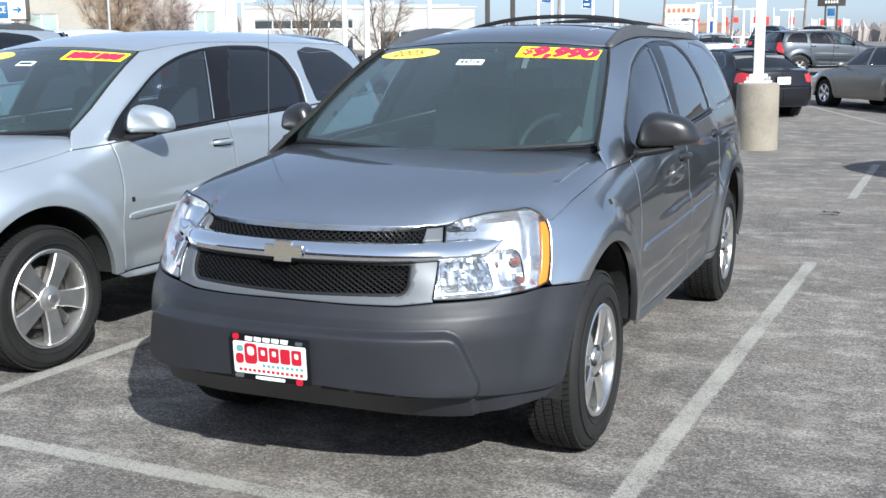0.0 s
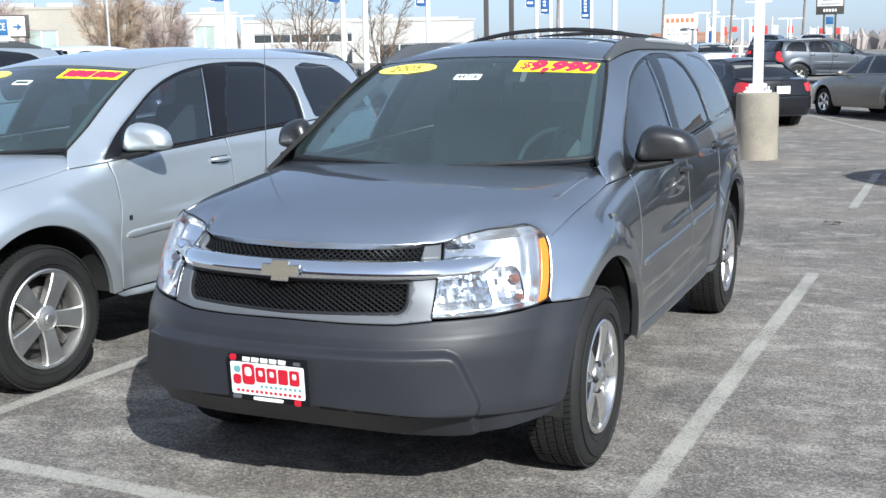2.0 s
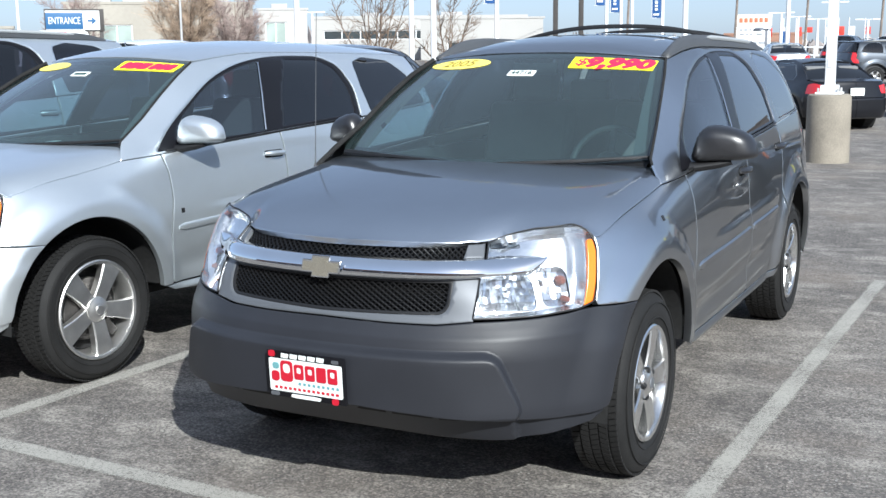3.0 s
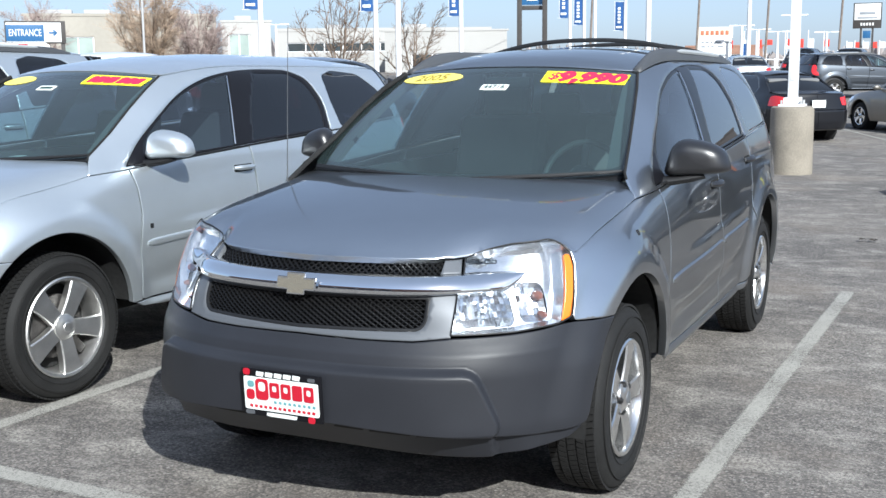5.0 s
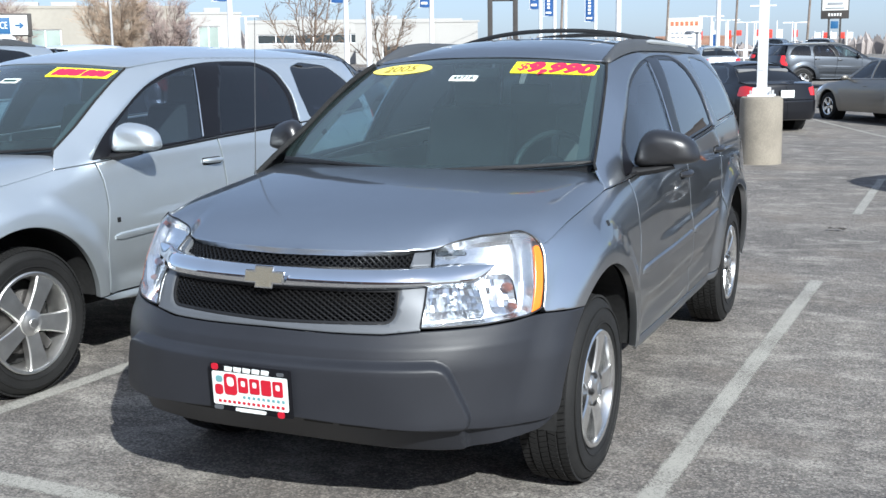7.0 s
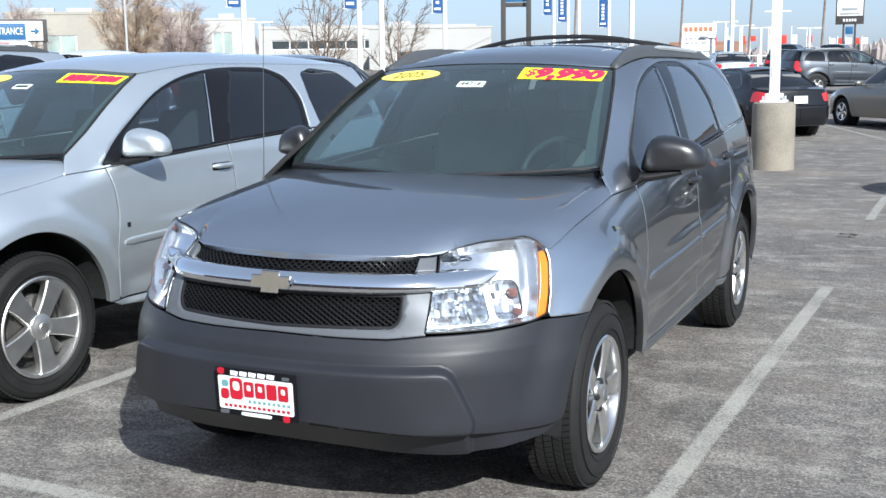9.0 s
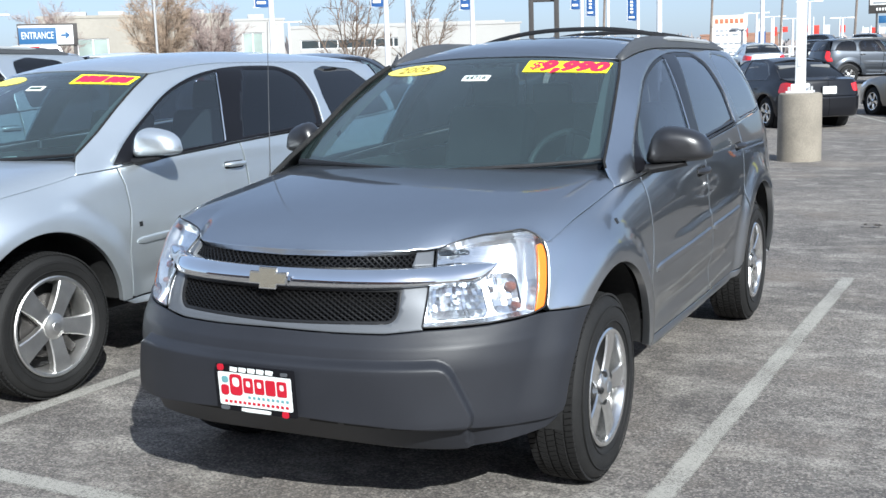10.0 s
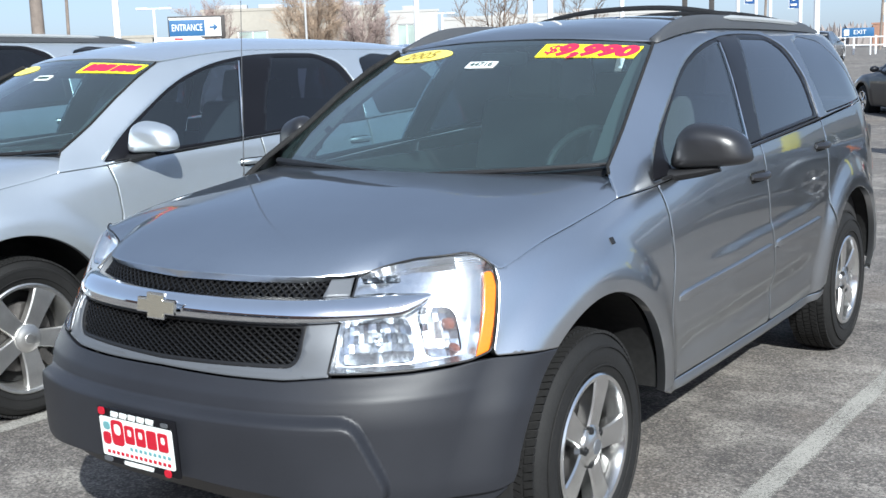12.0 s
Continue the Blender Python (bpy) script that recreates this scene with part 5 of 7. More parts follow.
LEAF = material("dry_leaf", (0.035, 0.028, 0.022), rough=0.9, grain=0.2, grain_scale=60, island=0.3)
leaf_litter(-.25, 10.91, 3)

CAR = pose(-1.45, 4.2, 0)
grey_car = build_suv(CAR, PAINT_GREY, PLASTIC_GREY, "cast", handle_mat=MIRROR_BLACK, label="dark grey metallic sport utility car with charcoal bumper, parked on asphalt")


def clone_car(m, swaps, drop, label):
    c = copy_thing(grey_car, m)
    c["label"] = label
    for o in list(c.children_recursive):
        base = o.name.split(".")[0]
        if base in drop:
            bpy.data.objects.remove(o)
        elif o.type == "MESH" and o.data.materials and o.data.materials[0] in swaps:
            o.data = o.data.copy()
            o.data.materials[0] = swaps[o.data.materials[0]]
            if "label" in o:
                del o["label"]
    return c


SILVER = {PAINT_GREY: PAINT_SILVER, PLASTIC_GREY: PAINT_SILVER, MIRROR_BLACK: PAINT_SILVER, SATIN: PAINT_SILVER, CLOTH: CLOTH_DARK}
WHEEL_PARTS = {"wheel", "tyre", "tread", "rim", "brake_disc", "backing_plate", "centre_cap", "wheel_nut"}
RAIL_PARTS = {"roof_rail", "cross_bar", "rail", "rail_insert"}
silver_car = clone_car(pose(-4.31, 4.25, 0, 0, 0, -3.2), SILVER, RAIL_PARTS | WHEEL_PARTS | {"fender_badge"}, "silver metallic sport utility car with polished alloy wheels on asphalt")
fit_wheels(silver_car, wheel("polished", .362, .243), .905, .362, (.035, 2.857), (8, 40))
skin("door_badge", lambda a, b: suv.points(a, b, -.003), [(S0 + .635, .776), (S0 + .662, .776), (S0 + .662, .806), (S0 + .635, .806)], PLASTIC_BLACK, silver_car, "small dark badge", h=.02, r=.004, depth=.004, lip=0)
clone_car(pose(-7.25, 4.15, 0, 0, 0, -1) @ Matrix.Scale(1.09, 4), SILVER, {"cross_bar"}, "large pale silver sport utility car with roof rails on asphalt")
clone_car(pose(-10.2, 4.2, 0), SILVER, RAIL_PARTS, "silver sport utility car at the end of the row on asphalt")


# ---- what is fixed to the cars ----
def on_screen(u, v, lift=.003):
    """Metres right and up the windscreen from its middle to a place just above the glass."""
    u, v = np.asarray(u, float), np.asarray(v, float)
    vv = v / .85
    x = u * .68 / (.765 - .165 * vv)
    return screen_f(x, vv) + np.array([0, -.58 * lift, .81 * lift])


def screen_sticker(parent, name, outline, mat, label, r=.01, lift=.003, h=.02):
    return skin(name, lambda a, b: on_screen(a, b, lift), outline, mat, parent, label, h=h, r=r, gap=0, depth=.0012, lip=0)


def screen_words(parent, name, text, size, u, v, mat, shear=0.0, squeeze=1.0, bold=0.0, lift=.0052):
    o = words(name, text, size, mat, Matrix(), parent, 0.0, "", shear, squeeze, bold)
    co = np.array([x.co for x in o.data.vertices])
    p = on_screen(u + co[:, 0], v + co[:, 1], lift)
    for x, q in zip(o.data.vertices, p):
        x.co = q
    return o


def stickers(car, readable):
    u0, u1, v0, v1 = .205, .580, .700, .803
    price = screen_sticker(car, "price_sticker", [(u0, v0), (u1, v0), (u1, v1), (u0, v1)], YELLOW, "yellow price sticker with red figures", r=.004)
    if readable:
        screen_words(price, "lettering", "$", .092, u0 + .046, v0 + .054, STICK_RED, .15, 1.1, .0012)
        screen_words(price, "lettering", "9,990", .116, u0 + .214, v0 + .050, STICK_RED, .14, 1.14, .0082)
    else:
        for a, w in ((.024, .038), (.063, .069), (.133, .069), (.210, .047), (.258, .047), (.306, .046)):
            screen_sticker(price, "bar", [(u0 + a, v0 + .014), (u0 + a + w, v0 + .014), (u0 + a + w + .008, v0 + .090), (u0 + a + .008, v0 + .090)], STICK_RED, "", r=.016, lift=.005)
    oval = [(-.390 + .180 * math.cos(a), .752 + .050 * math.sin(a)) for a in np.linspace(0, 2 * math.pi, 37)[:-1]]
    year = screen_sticker(car, "year_sticker", oval, OVAL_YELLOW, "pale yellow oval year sticker", r=0)
    if readable:
        screen_words(year, "lettering", "2005", .078, -.396, .752, STICK_DARK, .25, 1.25, .0002)
    tag = screen_sticker(car, "stock_tag", [(-.068, .628), (.068, .628), (.068, .676), (-.068, .676)], TAG_WHITE, "white stock number tag", r=.003)
    if readable:
        screen_words(tag, "lettering", "44716", .042, 0, .652, TAG_INK, 0, 1.0, .0006)
    else:
        screen_sticker(tag, "bar", [(-.05, .642), (.05, .642), (.05, .662), (-.05, .662)], TAG_INK, "", r=.002, lift=.005)


stickers(grey_car, True)
stickers(silver_car, False)


def dealer_plate(car):
    """A dealer's plate in a black frame: its lettering drawn as plain blocks of the same size and colour."""
    plate = thing("dealer_plate", "white dealer plate with red blocks in a black frame", "")
    plate.parent = car
    plate.matrix_basis = pose(-.008, -1.010, .531, 3, 0, 0)

    def slab(name, x0, x1, z0, z1, y, mat, r=.003, slot=False):
        q = [(x0, z0), (x1, z0), (x1, z1), (x0, z1)]
        return skin(name, lambda a, b: np.stack([a, 0 * a + y, b], -1), q, mat, plate, h=.02, r=r, gap=0, depth=.003, lip=0, holes=[[(x0 + .010, z0 + .4 * (z1 - z0)), (x1 - .010, z0 + .4 * (z1 - z0)), (x1 - .010, z1 - .010), (x0 + .010, z1 - .010)]] if slot else ())
    box("plate_frame", (.315, .010, .165), (0, .006, 0), GLOSS_BLACK, plate, "black plate frame", .004)
    slab("plate", -.148, .146, -.060, .056, -.0015, TAG_WHITE, .006)
    for k in range(5):
        slab("white_block", -.096 + k * .036, -.066 + k * .036, .060, .077, -.003, TAG_WHITE, .002)
    # a row of red uprights like heavy print, the first taller
    slab("red_block", -.100, -.050, -.022, .052, -.004, PLATE_RED, .014, True)
    for k in range(4):
        slab("red_block", -.044 + k * .045, -.006 + k * .045, -.010, .043, -.004, PLATE_RED, .006, k != 2)
    slab("red_block", -.138, -.106, -.024, .012, -.004, PLATE_RED, .012)
    slab("green_block", -.132, -.106, .020, .042, -.004, PLATE_TEAL, .008)
    for k in range(9):
        slab("teal_bar", -.030 + k * .019, -.018 + k * .019, -.031, -.020, -.003, PLATE_TEAL, .002)
    for k in range(14):
        slab("red_bar", -.128 + k * .019, -.115 + k * .019, -.052, -.041, -.003, PLATE_RED, .002)
    slab("white_bar", -.062, .058, -.078, -.066, -.003, TAG_WHITE, .002)
    for a, b in ((-.146, .062), (.104, -.082)):
        slab("red_block", a, a + .026, b, b + .022, -.005, PLATE_RED, .008)
    slab("pale_block", -.146, -.110, -.077, -.063, -.004, SATIN, .006)
    slab("pale_block", .108, .136, .062, .074, -.004, SATIN, .005)
    return plate


dealer_plate(grey_car)
aerial = tube("aerial", [(-.812, .285, 1.09), (-.812, .290, 1.13), (-.813, .310, 1.45), (-.814, .335, 1.80)], [.007, .0026, .0018, .0014], RAIL_GREY, grey_car, "thin black whip aerial", 8)

skin("paper_sheet", lambda a, b: np.stack([a, b, 1.128 + .012 * np.cos(a * 9) + 0 * b], -1), [(-.30, .50), (-.02, .50), (-.02, .66), (-.30, .66)], TAG_WHITE, silver_car, "white paper on the dashboard", h=.04, r=.01, depth=.002, lip=0)

# ---- saloon cars ----
SEDAN_PLAN = [(0, -.95), (.40, -.91), (.68, -.77), (.83, -.45), (.875, 0), (.885, 1.4), (.88, 2.8), (.835, 3.35), (.70, 3.63), (.35, 3.74), (0, 3.76)]
SIDE_LOW = [(.18, .07), (.3, .03), (.42, .008), (.58, 0), (.72, .004), (.85, .022), (.95, .060)]
SEDAN_STATIONS = [
    ((0, -.95), [(.18, .08), (.3, .02), (.42, 0), (.58, .01), (.68, .05), (.76, .12), (.84, .22)]),
    ((.68, -.77), [(.18, .08), (.3, .02), (.42, 0), (.58, .01), (.68, .04), (.76, .10), (.84, .19)]),
    ((.875, 0), SIDE_LOW[:5] + [(.80, .02), (.90, .085), (.98, .16)]),
    ((.885, .9), SIDE_LOW + [(1.1, .15), (1.3, .29), (1.42, .40)]),
    ((.885, 1.6), SIDE_LOW + [(1.1, .12), (1.3, .23), (1.40, .31), (1.45, .38)]),
    ((.88, 2.6), SIDE_LOW + [(1.1, .13), (1.3, .25), (1.40, .36)]),
    ((.835, 3.35), [(.18, .08), (.3, .03), (.45, 0), (.65, 0), (.8, .02), (.92, .05), (1.0, .10), (1.1, .2)]),
    ((0, 3.76), [(.18, .10), (.3, .03), (.45, 0), (.62, 0), (.66, .03), (.8, .045), (.95, .06), (1.0, .09), (1.08, .2)]),
]
sedan = Shell(SEDAN_PLAN, SEDAN_STATIONS, [(0, .32), (2.74, .32)], .40, .012)
T0 = sedan.at(.885, .9) - .9


def build_sedan(m, paint, label):
    car = thing("saloon_car", label, "car", m, "parked saloon cars")
    P = sedan.points
    E = sedan.end
    R = .385

    def arch(y, a0, a1):
        return [(T0 + y + R * math.cos(radians(a)), .33 + R * math.sin(radians(a))) for a in np.linspace(a0, a1, 14)]

    def side_panels(side):
        belt = [(T0 + y, z) for y, z in ((.62, .935), (1.6, .96), (2.55, .985), (3.1, 1.0))]
        top_front = [(T0 + .3, .905), (T0 - .1, .865), (T0 - .45, .80)]
        o = [(T0 - .52, .33)] + arch(0, 180, 0) + [(T0 + .42, .22), (T0 + 2.3, .22)] + arch(2.74, 180, 0) + [(T0 + 3.2, .25), (T0 + 3.35, .30), (T0 + 3.42, .66), (T0 + 3.42, .98)] + belt[::-1] + top_front + [(T0 - .52, .60)]
        skin("body_side", P, sided(o, side), paint, car, h=.045, r=.01, depth=.03)
        for nm, a, b in (("front_door", .58, 1.58), ("rear_door", 1.60, 2.42)):
            d = [(T0 + a, .30), (T0 + b, .30), (T0 + b, .945 + .012 * b), (T0 + a, .925 + .012 * a)]
            dd = skin(nm, lambda s, z: P(s, z, -.0015), sided(d, side), paint, car, h=.05, r=.03, depth=.008)
            q = P(np.array([side * (T0 + b - .14)]), np.array([.80]), -.02)[0]
            tube("door_handle", [tuple(P(np.array([side * (T0 + b - .22 + .16 * t)]), np.array([.81]), -.004 - .02 * math.sin(math.pi * t))[0]) for t in np.linspace(0, 1, 7)], .010, paint, dd, sides=6)
        # cabin side with its windows
        o = [(T0 + .55, .935), (T0 + 1.02, 1.24), (T0 + 1.25, 1.385), (T0 + 1.7, 1.425), (T0 + 2.2, 1.415), (T0 + 2.6, 1.345), (T0 + 3.08, 1.06), (T0 + 3.2, .995), (T0 + 2.5, .985), (T0 + 1.6, .962)]
        w1 = [(T0 + .80, .985), (T0 + 1.10, 1.22), (T0 + 1.30, 1.345), (T0 + 1.55, 1.375), (T0 + 1.56, .995)]
        w2 = [(T0 + 1.63, .997), (T0 + 1.62, 1.377), (T0 + 2.15, 1.365), (T0 + 2.42, 1.30), (T0 + 2.66, 1.10), (T0 + 2.62, 1.01)]
        skin("cab_side", P, sided(o, side), paint, car, h=.04, r=.02, depth=.03, holes=[sided(w1, side), sided(w2, side)])
        for nm, w in (("front_window", w1), ("rear_window", w2)):
            skin(nm, lambda s, z: P(s, z, .006), sided(w, side), PRIVACY if paint is PAINT_BLACK else SIDE_GLASS, car, h=.08, r=.02, depth=0, gap=-.004, lip=0)
        # lamps
        hl = [(.45, .60), (.95, .64), (T0 - .30, .73), (T0 - .36, .79), (.85, .74), (.5, .70)]
        skin("headlamp", lambda s, z: P(s, z, -.004), sided(hl, side), REFLECTOR, car, "clear headlamp", h=.03, r=.02, depth=.02)
        tl = [(T0 + 3.24, .74), (T0 + 3.45, .73), (E - .58, .745), (E - .53, .90), (T0 + 3.42, .955), (T0 + 3.28, .93)]
        skin("tail_lamp", lambda s, z: P(s, z, -.006), sided(tl, side), RED_LENS, car, "red tail lamp", h=.03, r=.03, depth=.02)
        # nose and tail quarters of the bumpers
        skin("front_bumper", lambda s, z: P(s, z, -.002), sided([(0.001, .22), (T0 - .50, .24), (T0 - .46, .58), (.0, .60)], side), paint, car, h=.05, depth=.03)
        skin("grille", lambda s, z: P(s, z, .01), sided([(0.001, .60), (.46, .60), (.48, .70), (0.001, .72)], side), PLASTIC_BLACK, car, h=.05, depth=.02)
        skin("rear_bumper", lambda s, z: P(s, z, -.010), sided([(T0 + 3.14, .26), (E - .001, .26), (E - .001, .655), (T0 + 3.30, .655)], side), paint, car, h=.05, r=.0, depth=.03)
        skin("trunk_panel", P, sided([(T0 + 3.42, .66), (E - .001, .66), (E - .001, .99), (T0 + 3.43, .985)], side), paint, car, h=.05, depth=.03)
        # mirror
        bm = bmesh.new()
        bmesh.ops.create_uvsphere(bm, u_segments=16, v_segments=10, radius=1, matrix=Matrix.Translation((side * .96, .80, 1.0)) @ Matrix.Diagonal((.10, .06, .065, 1)))
        add_tube(bm, [(side * .80, .78, .955), (side * .92, .79, .975)], .022, 8)
        part("door_mirror", bm, paint, car)
    both(side_panels)

    def plane(name, f, o, mat, deep=.02, h=.06):
        skin(name, f, o, mat, car, h=h, r=.03, depth=deep)

    def hood(x, y):
        q = np.abs(x) / .80
        return np.stack([x, y, .745 + .20 * ease(-1.0, .75, y) + .02 - .05 * q ** 3], -1)
    plane("hood", hood, [(-.60, -.80), (0, -.88), (.60, -.80), (.765, -.40), (.79, .10), (.80, .55), (.70, .52), (0, .36), (-.70, .52), (-.80, .55), (-.79, .10), (-.765, -.40)], paint)

    def trunk(x, y):
        q = np.abs(x) / .80
        return np.stack([x, y, 1.045 - .06 * ease(3.1, 3.8, y) - .03 * q ** 3], -1)
    plane("trunk_lid", trunk, [(-.74, 3.05), (.74, 3.05), (.74, 3.45), (.55, 3.64), (0, 3.70), (-.55, 3.64), (-.74, 3.45)], paint)

    def pane(p0, p1, c0, c1):
        def f(x, v):
            q = x ** 2
            a = np.stack([x * p0[0], p0[1] + c0 * q, p0[2] + 0 * q], -1)
            b = np.stack([x * p1[0], p1[1] + c1 * q, p1[2] - .02 * q], -1)
            return a + (b - a) * np.asarray(v)[..., None] + np.stack([0 * q, 0 * q, .10 * v * (1 - v)], -1)
        return f
    sq = [(-1, 0), (1, 0), (1, 1), (-1, 1)]
    plane("windscreen", pane((.76, .40, .945), (.55, 1.20, 1.395), .16, .08), sq, WINDSCREEN, 0, .1)
    plane("back_glass", lambda x, v: pane((.72, 3.14, 1.03), (.54, 2.50, 1.375), -.06, -.06)(-np.asarray(x), v), sq, PRIVACY, 0, .1)
    plane("roof", lambda x, y: np.stack([x, y, 1.445 - .055 * (np.abs(x) / .56) ** 2.5 - .05 * ((y - 1.85) / .68) ** 2], -1), [(-.55, 1.18), (.55, 1.18), (.555, 1.8), (.54, 2.52), (-.54, 2.52), (-.555, 1.8)], paint)
    box("plate", (.30, .012, .15), (0, 3.765, .78), TAG_WHITE, car, "pale rear plate", .004)
    bm = bmesh.new()
    add_box(bm, (1.45, 4.2, .14), (0, 1.4, .30), .03)
    add_box(bm, (1.45, 2.4, .55), (0, 1.75, .62), .05)
    for y in (1.45, 2.45):
        for x in (-.36, .36):
            add_box(bm, (.46, .14, .58), (x, y + .2, 1.0), .05, Matrix.Rotation(radians(-16), 4, "X"))
    part("cabin", bm, TRIM_IN, car)
    for y in (0, 2.74):
        for side in (1, -1):
            bm = bmesh.new()
            add_lathe(bm, [(.0005, -.14), (R + .01, -.14), (R + .01, .10)], Matrix.Translation((side * .74, y, .33)) @ Matrix.Rotation(radians(90 * side), 4, "Y"), 28)
            part("wheel_well", bm, DARK, car)
    fit_wheels(car, wheel("cast", .32, .20, .21), .865, .32, (0, 2.74), (10, 30))
    return car


def on_ground(x, y, turn):
    return pose(x, y, float(ground_z(x, y)), 0, 0, turn)


def tinted(src, m, swaps, label):
    c = copy_thing(src, m)
    c["label"] = label
    for o in c.children_recursive:
        if o.type == "MESH" and o.data.materials and o.data.materials[0] in swaps:
            o.data = o.data.copy()
            o.data.materials[0] = swaps[o.data.materials[0]]
    return c


def tail_at(x, y, turn):
    """The pose of a saloon whose tail's middle is at (x, y)."""
    m = on_ground(x, y, turn)
    p = m @ Vector((0, -3.7, 0))
    return pose(p.x, p.y, float(ground_z(x, y)), 0, 0, turn)


black_sedan = build_sedan(tail_at(-2.38, 24.0, 180 + 38), PAINT_BLACK, "black saloon car with red tail lamps parked on asphalt")
tinted(black_sedan, on_ground(-1.3, 29.0, 180 + 38), {PAINT_BLACK: PAINT_GOLD}, "beige metallic saloon car parked at an angle on asphalt")
clone_car(on_ground(1.45, 14.3, -90), {PAINT_GREY: PAINT_BLUEGREY, PLASTIC_GREY: PAINT_BLUEGREY}, RAIL_PARTS, "dark sport utility car standing beside the lane")
tinted(black_sedan, on_ground(-9.0, 50.0, 200), {PAINT_BLACK: PAINT_SILVER}, "silver saloon car in a far row")
tinted(black_sedan, on_ground(-15.0, 58.0, 185), {PAINT_BLACK: PAINT_BLUEGREY}, "dark grey saloon car in a far row")
tinted(black_sedan, on_ground(-8.0, 62.0, 185), {}, "dark saloon car in a far row")
for x, y, mats, lab in ((-2.3, 46.0, {PAINT_GREY: PAINT_BLUEGREY, PLASTIC_GREY: PAINT_BLUEGREY}, "blue-grey sport utility car in a farther row"),
                        (-8.6, 70.0, {PAINT_GREY: PAINT_BLACK}, "black sport utility car in a far row"),
                        (-6.2, 72.0, {PAINT_GREY: PAINT_GREY}, "dark sport utility car in a far row"),
                        (-10.2, 19.5, {PAINT_GREY: PAINT_BLUEGREY}, "dark blue-grey sport utility car behind the row"),
                        (-13.8, 21.5, {PAINT_GREY: PAINT_SILVER, PLASTIC_GREY: PAINT_SILVER}, "silver sport utility car behind the row"),
                        (-17.5, 23.0, {PAINT_GREY: PAINT_WHITE, PLASTIC_GREY: PAINT_WHITE}, "white sport utility car behind the row")):
    c = clone_car(on_ground(x, y, 122 if y == 46.0 else 178), mats, RAIL_PARTS if x != -2.3 else set(), lab)


def pickup(m):
    """A white pickup seen from behind: cab with its back window and third lamp, box, bumper, wheels."""
    t = thing("pickup_truck", "white pickup truck with a dark back window on asphalt", "truck", m)
    bm = bmesh.new()
    add_box(bm, (1.95, 5.4, .75), (0, 0, .83), .06)
    part("body", bm, PAINT_WHITE, t)
    bm = bmesh.new()
    rows = []
    for z, hw, y0, y1 in ((1.18, .93, -1.1, .75), (1.5, .88, -.85, .72), (1.78, .76, -.55, .62), (1.90, .70, -.40, .52)):
        rows.append([bm.verts.new((x, y, z)) for x, y in ((-hw, y0), (hw, y0), (hw, y1), (-hw, y1))])
    for r0, r1 in zip(rows, rows[1:]):
        for k in range(4):
            bm.faces.new((r0[k], r0[(k + 1) % 4], r1[(k + 1) % 4], r1[k]))
    bm.faces.new(rows[-1]), bm.faces.new(rows[0][::-1])
    bmesh.ops.bevel(bm, geom=bm.edges[:], offset=.05, segments=2, affect="EDGES")
    part("cab", bm, PAINT_WHITE, t)
    skin("back_window", lambda x, z: np.stack([-x, .80 - .30 * (z - 1.2) ** 1.3, z], -1), [(-.80, 1.24), (.80, 1.24), (.68, 1.79), (-.68, 1.79)], PRIVACY, t, h=.1, r=.06, depth=.02)
    box("third_lamp", (.28, .04, .05), (0, .60, 1.845), RED_LENS, t, "red third brake lamp", .01)
    for side in (1, -1):
        skin("side_window", lambda y, z: np.stack([0 * y + side * (.925 - .30 * (z - 1.2) ** 1.4), y, z], -1), [(-.75, 1.30), (.55, 1.30), (.45, 1.74), (-.40, 1.74)], PRIVACY, t, h=.1, r=.05, depth=.02, flip=side < 0)
        box("tail_lamp", (.12, .05, .34), (side * .90, 2.70, .95), RED_LENS, t, "", .02)
    box("rear_bumper", (1.9, .16, .18), (0, 2.78, .55), CHROME, t, "", .03)
    fit_wheels(t, wheel("cast", .38, .22, .25), .97, .38, (-1.7, 1.75))
    return t


pickup(on_ground(-25.9, 26.1, 180 + 44))

# ---- things that stand in the lot ----
CONCRETE = material("cream_concrete", (0.25, 0.222, 0.18), rough=0.9, grain=0.12, grain_scale=60, stain=0.16, stain_scale=3, bump=0.5, bump_scale=90)
POLE_WHITE = material("white_pole_paint", (0.78, 0.79, 0.80), rough=0.45, grain=0.03, stain=0.07, stain_scale=4)
POLE_GREY = material("grey_pole", (0.40, 0.40, 0.40), rough=0.6, grain=0.08, stain=0.1)
POLE_WOOD = material("weathered_pole_wood", (0.20, 0.165, 0.14), rough=0.9, grain=0.2, grain_scale=40, stain=0.2)
BANNER = material("blue_banner_cloth", (0.018, 0.075, 0.225), rough=0.8, grain=0.06, stain=0.08)
SIGN_DARK = material("dark_sign_metal", (0.05, 0.045, 0.042), rough=0.6, grain=0.1, stain=0.12)
SIGN_WHITE = material("white_sign_face", (0.78, 0.78, 0.76), rough=0.5, stain=0.05, grain=0.03)
SIGN_BLUE = material("blue_sign_face", (0.022, 0.105, 0.24), rough=0.5, stain=0.05, grain=0.03)
SIGN_CREAM = material("cream_sign_face", (0.74, 0.66, 0.55), rough=0.6, stain=0.05)
RED_PRINT = material("red_sign_print", (0.60, 0.05, 0.035), rough=0.6, grain=0.05, stain=0.05)
SIGN_RUST = material("rust_red_sign_print", (0.48, 0.16, 0.085), rough=0.6, grain=0.05, stain=0.05)
GREY_PRINT = material("grey_sign_print", (0.28, 0.30, 0.32), rough=0.6, grain=0.05)
WALL_CREAM = material("cream_block_wall", (0.34, 0.315, 0.27), rough=0.85, grain=0.04, grain_scale=3, stain=0.10, stain_scale=.15)
